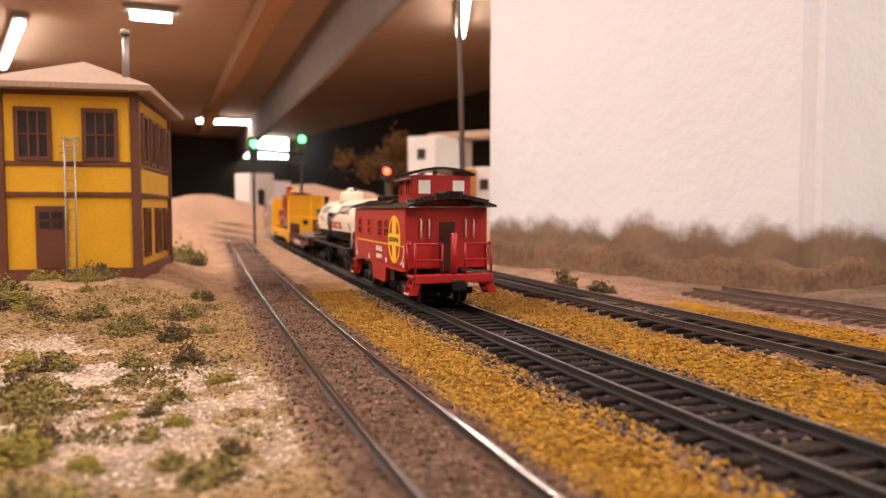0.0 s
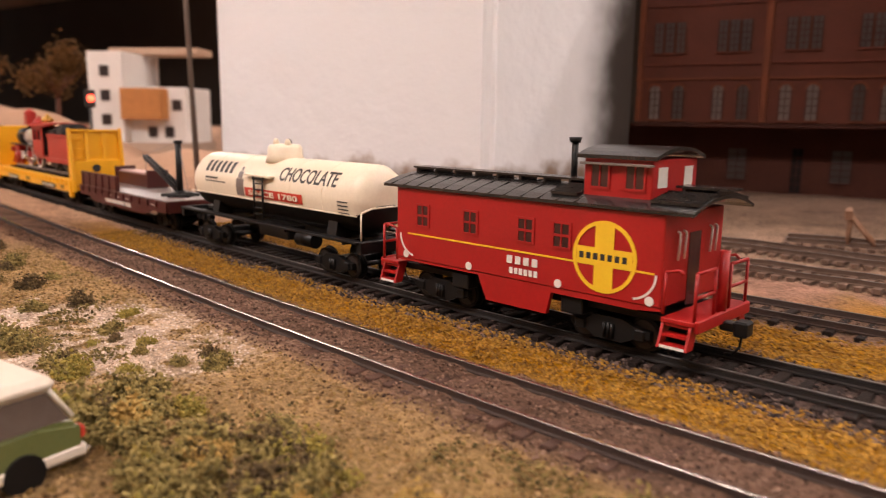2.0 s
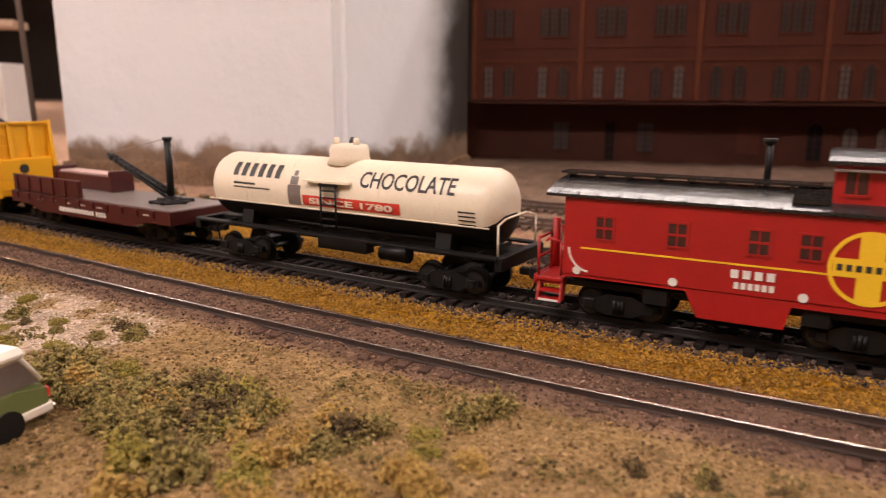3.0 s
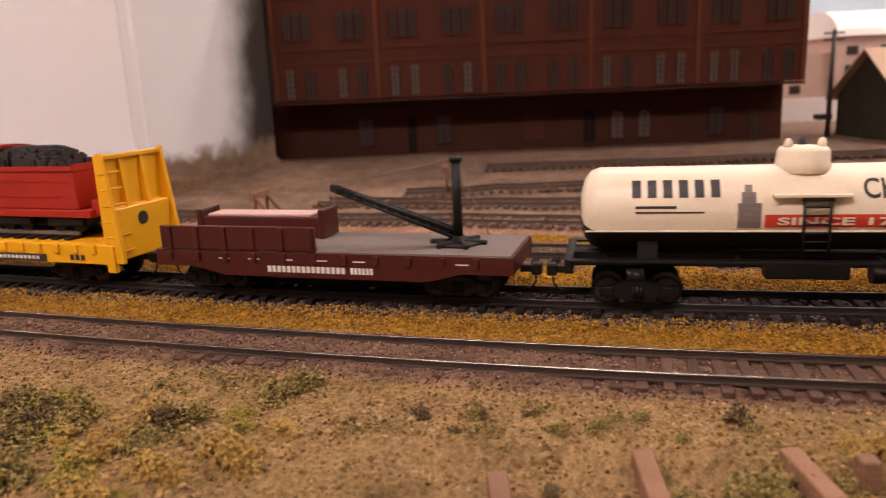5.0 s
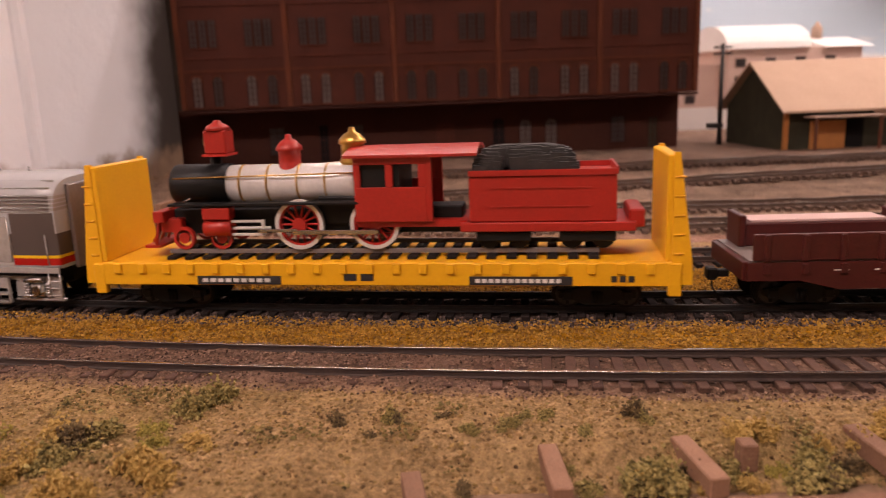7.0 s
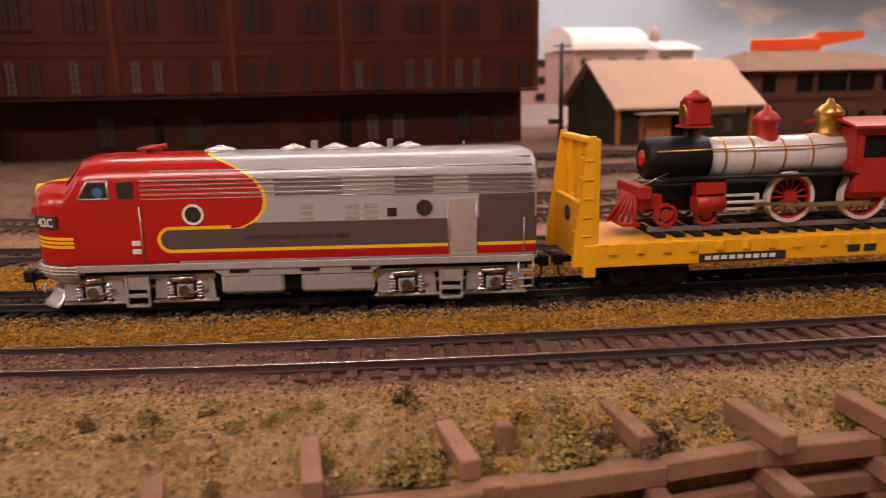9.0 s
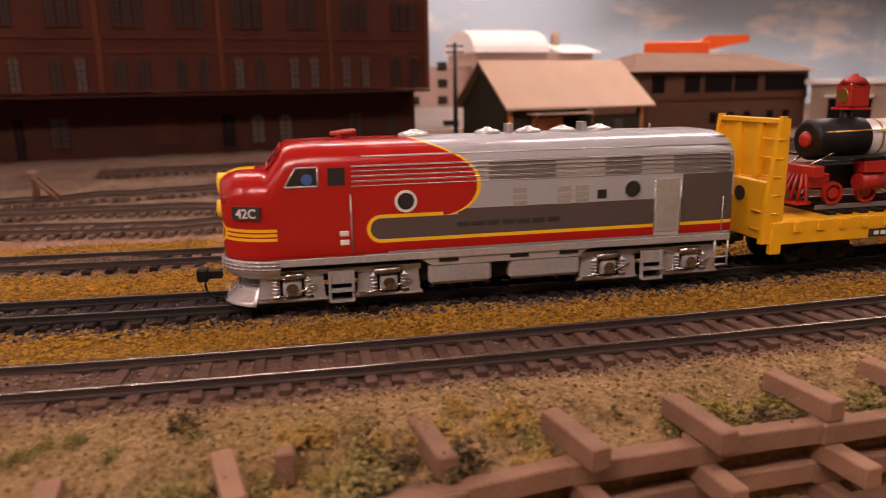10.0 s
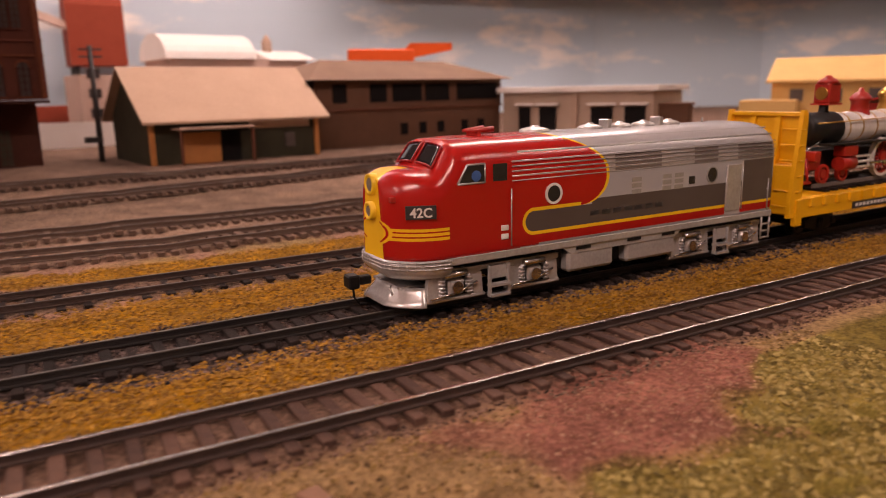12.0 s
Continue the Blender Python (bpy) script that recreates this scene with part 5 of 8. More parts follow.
# -- bulkhead flat car --
def bulkhead_flat():
    c = car("bulkhead_flat_car", -0.4285, "bright yellow bulkhead flat car", "flat car")
    W = 16.6
    part("deck", mbox(BM(), -97, 97, -W, W, 16.2, 17.4, 0.1), T_["flat_yellow"], c)
    for s in (-1, 1):
        bm = mbox(BM(), -97, 97, s * (W + 0.4) - 0.8, s * (W + 0.4) + 0.8, 9.6, 17.2, 0.2)
        sd = part("side_sill", bm, T_["flat_yellow"], c)
        for x in np.arange(-90, 92, 9.0):
            part("stake_pocket", mbox(BM(), x - 1.3, x + 1.3, s * (W + 1.4) - 0.7, s * (W + 1.4) + 0.7, 13.6, 17.2, 0.3), T_["flat_yellow"], sd)
    ys = -W - 1.3
    for x0, x1, n in ((-61, -31, 9), (33, 66, 13)):
        b = part("name_board", mbox(BM(), x0, x1, ys - 0.15, ys + 0.2, 9.9, 12.8), T_["ink"], c, "black lettering panel")
        bars("panel_mark", n, x0 + 2, x1 - 3, 10.7, 12.0, ys - 0.16, T_["white"], b, "white bars", gap=0.3)
    bars("owner_mark", 2, -9.0, 2.5, 11.2, 13.6, ys, T_["ink"], c, "dark bars", gap=0.25)
    bars("small_print", 3, 78, 86, 11.0, 13.0, ys, T_["ink"], c, "dark bars", gap=0.3)
    for s in (-1, 1):
        X = 95.5 * s
        bm = BM()
        mbox(bm, X - 1.0, X + 1.0, -16.8, 16.8, 17.4, 50.6, 0.4)
        bk = part("bulkhead", bm, T_["flat_yellow"], c, "tall yellow bulkhead")
        for y in (-16.2, 16.2):
            bm = slab(BM(), [P((X + s * u), 0, v)[::2] for u, v in ((0.8, 10), (7.4, 10), (7.0, 18), (2.6, 51.4), (0.8, 51.4))][:: int(s)], (y - 0.9) * mm, (y + 0.9) * mm)
            part("stanchion", bm, T_["flat_yellow"], bk, "tapered side stanchion")
        for y in (-5.6, 5.6):
            bm = slab(BM(), [P((X + s * u), 0, v)[::2] for u, v in ((0.8, 30), (3.6, 30), (2.0, 49.4), (0.8, 49.4))][:: int(s)], (y - 1.2) * mm, (y + 1.2) * mm)
            part("rib", bm, T_["flat_yellow"], bk)
        part("lower_panel", mbox(BM(), min(X + s, X + 4.6 * s), max(X + s, X + 4.6 * s), -15.2, 15.2, 10.4, 30.4, 0.5), T_["flat_yellow"], bk)
        bm = BM()
        for z in (30, 49.8):
            mbox(bm, min(X, X + 2.6 * s), max(X, X + 2.6 * s), -16.6, 16.6, z - 0.8, z + 0.8, 0.2)
        for z in np.arange(14, 48, 6):
            rod(bm, P(X + s * 4.4, -17.2, z), P(X + s * 1.4, -17.2, z), 0.35 * mm, 6)
            rod(bm, P(X + s * (6.8 - z * 0.1), -16.8, z), P(X + s * (6.8 - z * 0.1), -8, z), 0.35 * mm, 6)
        part("crossbar", bm, T_["flat_yellow"], bk)
        bm = BM()
        disc(bm, 0, 0, 2.6, -0.3, 0.3, 18)
        part("round_badge", bm, T_["ink"], bk, "dark round badge", at=pose((X + 4.7 * s) * mm, -1 * mm, 25 * mm, 0, 0, 90))
        part("end_step", mbox(BM(), min(X, X + 4 * s), max(X, X + 4 * s), -18, -15.6, 6.4, 17, 0.3), T_["flat_yellow"], c)
        coupler(c, 97.5 * s, s)
    bm = mbox(BM(), -94, 94, -5, 5, 8.4, 16.2)
    for x in (-60, -30, 0, 30, 60):
        mbox(bm, x - 2, x + 2, -15, 15, 10.4, 16.2)
    part("underframe", bm, M["black"], c)
    for x in (-74, 74):
        freight_truck(c, x, 19)
    # track panel under the load
    for x in np.arange(-74, 74, 6.6):
        part("display_tie", mbox(BM(), x, x + 3.4, -13.5, 13.5, 17.4, 18.6, 0.2), M["tie_dark"], c)
    for y in (-8.25, 8.25):
        part("display_rail", mbox(BM(), -75, 75, y - 0.5, y + 0.5, 18.6, 20.2, 0.1), T_["deck"], c)
    return c


bulkhead_flat()


# -- old steam engine and tender, carried as a load --
def steam_engine():
    e = thing("steam_engine", on_track(S_START - 0.4285), "red and silver antique steam engine with a coal tender", "steam engine")
    MOVING.append((e, -0.4285))
    B, ZB = 20.2, 42.2
    along = lambda x: pose(x * mm, 0, ZB * mm, 0, 90, 0)
    part("boiler", lathe(BM(), [(6.6 * mm, -54 * mm), (6.6 * mm, -20 * mm), (6.8 * mm, -16 * mm), (7.4 * mm, -10 * mm), (7.4 * mm, 0)], 28, at=along(0)), T_["boiler"], e, "silver boiler")
    bm = BM()
    for x in (-48, -38, -27, -17):
        lathe(bm, [(6.8 * mm, -0.35 * mm), (6.8 * mm, 0.35 * mm)], 24, at=along(x))
    part("boiler_band", bm, T_["brass"], e)
    bm = lathe(BM(), [(5.4 * mm, -74.5 * mm), (6.6 * mm, -74 * mm), (7.2 * mm, -73 * mm), (7.2 * mm, -53 * mm)], 28, at=along(0))
    sb = part("smokebox", bm, M["black"], e, "black smokebox")
    part("smokebox_door", lathe(BM(), [(3.0 * mm, 0), (2.6 * mm, 0.8 * mm), (1.0 * mm, 1.4 * mm)], 20, at=pose(-74.4 * mm, 0, ZB * mm, 0, -90, 0)), T_["steam_red"], sb, "red smokebox door")
    part("stack_base", lathe(BM(), [(3.2 * mm, 0), (2.0 * mm, 2.5 * mm), (1.8 * mm, 6 * mm)], 16, at=pose(-58.5 * mm, 0, 47.2 * mm)), M["black"], sb)
    hl = part("headlamp", mbox(BM(), -60.8, -52.6, -3.6, 3.6, 53, 61.2, 0.5), T_["steam_red"], e, "large red box headlamp")
    part("lamp_roof", lathe(BM(), [(4.6 * mm, 0), (3.6 * mm, 1.6 * mm), (1.5 * mm, 2.6 * mm), (1.2 * mm, 3.4 * mm)], 16, at=pose(-56.7 * mm, 0, 61.1 * mm)), T_["steam_red"], hl)
    part("lamp_glass", lathe(BM(), [(2.9 * mm, 0), (2.6 * mm, 0.6 * mm)], 18, at=pose(-60.7 * mm, 0, 57 * mm, 0, -90)), T_["brass"], hl)
    part("lamp_bracket", mbox(BM(), -61.6, -52, -4.2, 4.2, 52.2, 53), T_["steam_red"], hl)
    dome = lambda r: [(r * mm, 0), (r * mm, 1 * mm), (0.86 * r * mm, 2.4 * mm), (0.86 * r * mm, 6.5 * mm), (1.05 * r * mm, 7.0 * mm), (1.0 * r * mm, 8.2 * mm), (0.6 * r * mm, 10.2 * mm), (0.3 * r * mm, 10.8 * mm), (0.2 * r * mm, 12.4 * mm)]
    part("sand_dome", lathe(BM(), dome(4.4), 20, at=pose(-31 * mm, 0, 46.6 * mm)), T_["steam_red"], e, "red dome")
    part("steam_dome", lathe(BM(), dome(4.6), 20, at=pose(-8.2 * mm, 0, 48.4 * mm)), T_["brass"], e, "brass dome")
    # engine bed, cylinders
    bm = mbox(BM(), -74, 30, -5, 5, 25, 34, 0.4)
    mbox(bm, -20, 8, -6.5, 6.5, 28, 38, 0.6)
    part("frame", bm, M["black"], e)
    for s in (-1, 1):
        bm = BM()
        rod(bm, P(-60, s * 9.5, 28), P(-50, s * 9.5, 28), 3.0 * mm, 14)
        mbox(bm, -60, -50, s * 9.5 - 2.6, s * 9.5 + 2.6, 31, 35.4, 0.4)
        part("cylinder", bm, T_["steam_red"], e, "red cylinder")
        part("valve_chest_top", mbox(BM(), -59.4, -50.6, s * 9.5 - 2.2, s * 9.5 + 2.2, 35.4, 36.0), M["black"], e)
        bm = BM()
        rod(bm, P(-50, s * 10.6, 28), P(-36, s * 10.6, 28), 0.6 * mm, 6)
        mbox(bm, -50, -38, s * 10.6 - 0.4, s * 10.6 + 0.4, 30, 30.8)
        mbox(bm, -50, -38, s * 10.6 - 0.4, s * 10.6 + 0.4, 25.4, 26.2)
        mbox(bm, -39, -38, s * 10.6 - 0.6, s * 10.6 + 0.6, 25.4, 30.8)
        part("crosshead_guide", bm, T_["boiler"], e)
        bm = BM()
        mbox(bm, -28, 2, s * 11.2 - 0.5, s * 11.2 + 0.5, 25.6, 27.2, 0.2)
        mbox(bm, -40, -26, s * 11.9 - 0.4, s * 11.9 + 0.4, 26.6, 27.8, 0.2)
        part("side_rod", bm, T_["bright"], e)
        for x in (-26.0, 0.5):
            r = 8.6
            bm = BM()
            annulus(bm, x, B + r, r - 1.3, r, s * 8.8 - 1.1, s * 8.8 + 1.1, 28)
            w = part("driving_wheel", bm, T_["boiler"], e, "spoked driving wheel with a pale tyre")
            bm = disc(BM(), x, B + r, 2.4, s * 8.8 - 1.2, s * 8.8 + 1.2, 14)
            for k in range(14):
                a = 2 * math.pi * k / 14
                rod(bm, P(x + 2 * math.cos(a), s * 8.8, B + r + 2 * math.sin(a)), P(x + (r - 1) * math.cos(a), s * 8.8, B + r + (r - 1) * math.sin(a)), 0.42 * mm, 5)
            annulus(bm, x, B + r, r - 2.0, r - 1.25, s * 8.8 - 0.8, s * 8.8 + 0.8, 28)
            part("spoke", bm, T_["steam_red"], w, "red spokes")
        for x in (-69, -55):
            bm = annulus(BM(), x, B + 4.0, 3.0, 4.0, s * 8.4 - 0.8, s * 8.4 + 0.8, 18)
            disc(bm, x, B + 4.0, 2.0, s * 8.4 - 0.6, s * 8.4 + 0.6, 12)
            part("pilot_wheel", bm, T_["steam_red"], e)
        part("running_board", mbox(BM(), -72, -4, s * 10 - 2.6, s * 10 + 2.6, 36.0, 36.8, 0.1), M["black"], e)
        bm = BM()
        rod(bm, P(-72, s * 6.6, 45), P(-6, s * 7.4, 46), 0.3 * mm, 5)
        part("handrail", bm, T_["brass"], e)
    # pilot
    bm = BM()
    mbox(bm, -79, -75, -11, 11, 30, 34, 0.3)
    mbox(bm, -78, -70, -8, 8, 26, 31, 0.4)
    part("pilot_beam", bm, T_["steam_red"], e)
    cw = part("cowcatcher", mbox(BM(), -84, -78, -9.5, 9.5, 20.8, 21.8), T_["steam_red"], e, "red slatted cowcatcher")
    for y in np.linspace(-9, 9, 9):
        part("slat", rod(BM(), P(-79, y * 0.8, 31), P(-86 + 0.7 * abs(y), y, 21.2), 0.6 * mm, 6), T_["steam_red"], cw)
    rod_bm = BM()
    rod(rod_bm, P(-78, -5, 33), P(-62, -5.5, 40), 0.4 * mm, 6)
    rod(rod_bm, P(-78, 5, 33), P(-62, 5.5, 40), 0.4 * mm, 6)
    part("smokebox_brace", rod_bm, T_["bright"], e)
    # cab
    cb = part("cab", mbox(BM(), -5.4, -4.2, -11.5, 11.5, 30, 51.6, 0.2), T_["steam_red"], e, "open red cab")
    for s in (-1, 1):
        y0, y1 = s * 12.0 - 0.5, s * 12.0 + 0.5
        for name, x0, x1, z0, z1 in (("side_panel", -5, 19, 30, 41.5), ("window_post", -5, -3, 41.5, 49), ("window_post", 5.6, 8.0, 41.5, 49), ("window_post", 16.6, 19, 41.5, 49), ("eave_board", -5, 19, 49, 51.6), ("door_post", 19, 21, 30, 51.6)):
            part(name, mbox(BM(), x0, x1, y0, y1, z0, z1, 0.15), T_["steam_red"], cb)
    part("cab_roof", roof_shell(BM(), -8, 36, 14.2, 51.4, 2.2, 0.9), T_["steam_red"], cb, "red arched cab roof")
    part("cab_inside", mbox(BM(), -3.5, 10, -11, 11, 30, 49), M["black"], cb)
    part("cab_floor", mbox(BM(), -5, 32, -11, 11, 28, 30), T_["steam_red"], cb)
    # tender
    bm = BM()
    mbox(bm, 33, 80, -12.2, 12.2, 29.4, 44.6, 0.5)
    td = part("tender_tank", bm, T_["steam_red"], e, "red tender")
    bm = BM()
    for s in (-1, 1):
        mbox(bm, 33, 80, s * 12.4 - 0.4, s * 12.4 + 0.4, 44.6, 46.4)
        mbox(bm, 40, 72, s * 12.4 - 0.1, s * 12.4 + 0.1, 40.4, 40.8)
        mbox(bm, 40, 72, s * 12.4 - 0.1, s * 12.4 + 0.1, 34.4, 34.8)
    mbox(bm, 79.6, 80.4, -12.4, 12.4, 44.6, 47)
    part("tender_rim", bm, T_["steam_red"], td)
    part("tender_frame", mbox(BM(), 30, 86, -12.8, 12.8, 26.4, 29.4, 0.3), T_["steam_red"], e)
    part("tender_buffer", mbox(BM(), 84, 89, -10, 10, 27, 33, 0.5), T_["steam_red"], e)
    bm = BM()
    rr = random.Random(4)
    for k in range(260):
        u, v = rr.uniform(-1, 1), rr.uniform(-1, 1)
        h = 47.2 + 6.5 * max(0.0, 1 - abs(u) ** 6) * max(0.0, 1 - v * v * 0.8)
        s = rr.uniform(1.0, 2.1)
        mbox(bm, 51 + u * 16 - s, 51 + u * 16 + s, v * 9.5 - s, v * 9.5 + s, h - 3 * s, h)
    part("coal_load", bm, T_["coal"], e, "heap of black coal")
    for x in (44, 71):
        tr = part("tender_truck", mbox(BM(), x - 8, x + 8, -8, 8, 22.5, 26.4, 0.4), M["black"], e)
        for u in (-5, 5):
            for s in (-1, 1):
                bm = disc(BM(), x + u, B + 3.8, 3.8, s * 8.6 - 0.8, s * 8.6 + 0.8, 18)
                part("tender_wheel", bm, M["black"], tr)
        for s in (-1, 1):
            part("tender_sideframe", mbox(BM(), x - 9, x + 9, s * 10.6 - 0.8, s * 10.6 + 0.8, 22.8, 26.2, 0.4), M["black"], tr)


steam_engine()


# -- diesel engine --
def diesel():
    c = car("diesel_engine", -0.6245, "streamlined diesel engine in red, silver and yellow", "locomotive")
    W, F = 17.0, -76.3
    zb = 14.4
    rows = []
    for d in (0.0, 0.5, 1.5, 3, 5, 8, 11, 13.2, 14.6, 16.0, 17.4, 18.8, 22, 26, 40, 80, 120, 152, 156.5, 158.3, 158.9):
        if d < 13.3:
            hw = W * (1 - max(0, 1 - (d + 1.1) / 17.5) ** 2.3) ** 0.5
            top = 37.0 + 2.9 * (1 - max(0, 1 - (d + 0.6) / 7.0) ** 2.2)
            sh = 9.0
        else:
            hw = W * (1 - max(0, 1 - (d + 1.1) / 17.5) ** 2.3) ** 0.5
            u = min(max((d - 13.2) / 5.6, 0), 1)
            top = 39.9 + 7.6 * u + (0.4 * min(max((d - 18.8) / 6, 0), 1))
            sh = 9 + 2 * u
        if d > 153:
            q = (d - 153) / 6
            hw, top = hw - 0.9 * q * q, top - 1.6 * q * q
        rows.append((F + d, hw, top, sh))
    bm = BM()
    n = 12
    loops = []
    for x, hw, top, sh in rows:
        pts = [(-hw * 0.985, zb), (-hw, zb + 1.5)]
        z0 = top - sh
        for j in range(6):
            pts.append((-hw, zb + 1.5 + (z0 - zb - 1.5) * (j + 1) / 6))
        for j in range(1, n + 1):
            a = math.pi / 2 * j / n
            pts.append((-hw * max(math.cos(a), 0) ** 0.62, z0 + sh * math.sin(a) ** 0.86))
        full = pts + [(-y, z) for y, z in reversed(pts[:-1])]
        loops.append([bm.verts.new(P(x, y, z)) for y, z in full])
    for a, b in zip(loops, loops[1:]):
        m = len(a)
        for k in range(m - 1):
            f = bm.faces.new((a[k], b[k], b[k + 1], a[k + 1]))
            f.smooth = True
        bm.faces.new((a[m - 1], b[m - 1], b[0], a[0]))
    bm.faces.new(loops[0])
    bm.faces.new(loops[-1][::-1])
    bmesh.ops.recalc_face_normals(bm, faces=bm.faces)
    body = part("body", bm, T_["livery"], c, "smooth carbody in red, silver, grey and yellow")
    y = -W
    # side windows and portholes on both sides
    for s in (-1, 1):
        yy = s * (W + 0.02)
        w = part("cab_window", slab(BM(), [P(u, 0, v)[::2] for u, v in ((-57.8, 35.6), (-48.6, 35.6), (-48.6, 40.9), (-54.6, 40.9))], yy * mm - 0.12 * mm, yy * mm + 0.12 * mm), T_["glass"], c, "dark cab side window")
        bm = BM()
        path_rod(bm, [P(u, yy, v) for u, v in ((-57.8, 35.6), (-48.6, 35.6), (-48.6, 40.9), (-54.6, 40.9), (-57.8, 35.6))], 0.32 * mm, 6)
        part("window_frame", bm, T_["silver"], w)
        part("crew_shape", disc(BM(), -51.6, 37.6, 1.6, yy - 0.2, yy + 0.2, 12), T_["blue"], w, "plain blue shape behind the pane")
        part("door_window", mbox(BM(), -45.8, -40.9, yy - 0.12, yy + 0.12, 35.6, 40.6), T_["glass"], c)
        for x, r, z in ((-23.6, 2.5, 30.2), (47.4, 2.5, 30.6)):
            ph = part("porthole", disc(BM(), x, z, r, yy - 0.2, yy + 0.2, 24), T_["glass"], c, "round porthole")
            part("porthole_ring", annulus(BM(), x, z, r, r + (0.75 if x < 0 else 0.35), yy - 0.4, yy + 0.3, 24), T_["white"] if x < 0 else T_["silver"], ph, "pale ring")
        part("vent_window", mbox(BM(), 35.8, 38.8, yy - 0.15, yy + 0.15, 28.2, 30.9), T_["glass"], c)
        bm = BM()
        for x in (9.0, 23.0, 28.8):
            for z in (27.8, 29.8, 31.8):
                mbox(bm, x, x + 4.2, yy - 0.1, yy + 0.1, z - 0.7, z + 0.7)
        part("side_vent", bm, T_["silver"], c)
        bm = mbox(BM(), 55.8, 63.2, yy - 0.22, yy + 0.22, 16.6, 33.4, 0.1)
        part("side_door", bm, T_["silver"], c, "silver engine-room door")
        bm = BM()
        for x, z in ((-56.0, 0), ):
            for zz in (19.0, 21.6):
                mbox(bm, -43.0, -40.4, yy - 0.3, yy + 0.2, zz - 0.8, zz + 0.8, 0.15)
        part("step_light", bm, T_["white"], c, "small white step plate")
        bm = BM()
        for z in (35.2, 36.7, 38.1, 39.5, 41.0):
            rod(bm, P(-39.0, yy, z), P(81.6, yy, z), 0.16 * mm, 5)
        part("grille_bar", bm, T_["silver"], c, "bright grille bars")
        bars("road_name", 7, -8.5, 25.0, 21.9, 23.3, yy if s < 0 else yy + 0.2, T_["ink"], c, "row of dark bars", gap=0.3)
        for x, z0, z1 in ((54.8, 17, 33), (63.6, 17, 33), (78.5, 15, 27), (-39.6, 16, 33)):
            part("grab_rail", rod(BM(), P(x, yy + s * 0.5, z0), P(x, yy + s * 0.5, z1), 0.22 * mm, 6), T_["silver"], c)
        # number board on the shoulder of the nose
        a = 27 * s
        nb = part("number_board", box(BM(), -4.3 * mm, 4.3 * mm, -0.35 * mm, 0.35 * mm, -1.9 * mm, 1.9 * mm, 0.1 * mm), T_["ink"], c, "black number board", at=pose(-68.8 * mm, s * 15.4 * mm, 28.6 * mm, 0, 0, 25 * s))
        if s < 0:
            bm, x0, x1 = letters("42C", 2.7 * mm, 0.00008)
            for v in bm.verts:
                v.co = Vector(((v.co.x - (x0 + x1) / 2) * 0.98, -0.42 * mm - v.co.z, v.co.y - 1.3 * mm))
            part("train_number", bm, T_["white"], nb, "white characters")
    # windscreens
    for s in (-1, 1):
        def skin(d, y, out):
            hw = W * (1 - max(0, 1 - (d + 1.1) / 17.5) ** 2.3) ** 0.5
            u = min(max((d - 13.2) / 5.6, 0), 1)
            top, sh = 39.9 + 7.6 * u, 9 + 2 * u
            co_ = (y / hw) ** (1 / 0.62)
            return Vector((F + d - 0.8 * out, s * (y + 0.1 * out), top - sh + sh * math.sqrt(max(1 - co_ * co_, 0)) ** 0.86 + 0.6 * out))
        bm = BM()
        k = 6
        grid = [[bm.verts.new(skin(14.0 + 4.0 * j / k, 1.1 + (9.9 - 1.2 * j / k) * i / k, 0.35) * mm) for i in range(k + 1)] for j in range(k + 1)]
        for j in range(k):
            for i in range(k):
                bm.faces.new((grid[j][i], grid[j][i + 1], grid[j + 1][i + 1], grid[j + 1][i])).smooth = True
        bmesh.ops.recalc_face_normals(bm, faces=bm.faces)
        bmesh.ops.solidify(bm, geom=bm.faces[:], thickness=0.3 * mm)
        ws = part("windscreen", bm, T_["glass"], c, "dark sloping windscreen")
        bm = BM()
        rim = [skin(14.0, 1.1 + 9.9 * i / 4, 0.45) for i in range(5)] + [skin(14.0 + 4.0 * i / 3, 11.0 - 1.2 * i / 3, 0.45) for i in range(1, 4)] + [skin(18.0, 1.1 + 8.7 * i / 4, 0.45) for i in (3, 2, 1, 0)] + [skin(14.0, 1.1, 0.45)]
        path_rod(bm, [v * mm for v in rim], 0.28 * mm, 6)
        part("windscreen_frame", bm, T_["red"], ws)
    # lamps on the nose
    for z, r in ((35.6, 3.1), (28.0, 2.7)):
        x = -76.4 if z > 30 else -77.0
        hl = part("headlight", lathe(BM(), [(r * 0.9 * mm, -7 * mm), (r * mm, 0), (r * mm, 2.2 * mm), ((r - 0.7) * mm, 2.4 * mm), ((r - 0.8) * mm, 1.6 * mm)], 20, at=pose((x + 1.4) * mm, 0, z * mm, 0, -90)), T_["yellow"], c, "yellow-rimmed headlight")
        part("lens", lathe(BM(), [((r - 0.9) * mm, 0), ((r - 1.2) * mm, 0.6 * mm)], 16, at=pose(x * mm, 0, z * mm, 0, -90)), T_["deck"], hl)
    part("class_lamp", mbox(BM(), -75.4, -73.2, -10.6, -8.6, 31.2, 32.8, 0.3), T_["steam_red"], c)
    # anticlimber band, apron and sills in silver
    half = lambda d: W * (1 - max(0, 1 - (d + 1.1) / 17.5) ** 2.3) ** 0.5

    def nose_ring(z, grow, last=16.0):
        """Points round the nose at a height, pushed out by grow."""
        ds = [last * (k / 9) ** 1.6 for k in range(10)]
        k = 1 + grow / 16
        side = [(F + 16 - (16 - d) * k, half(d) * k) for d in ds]
        return [P(x, -w, z) for x, w in side[::-1]] + [P(x, w, z) for x, w in side]

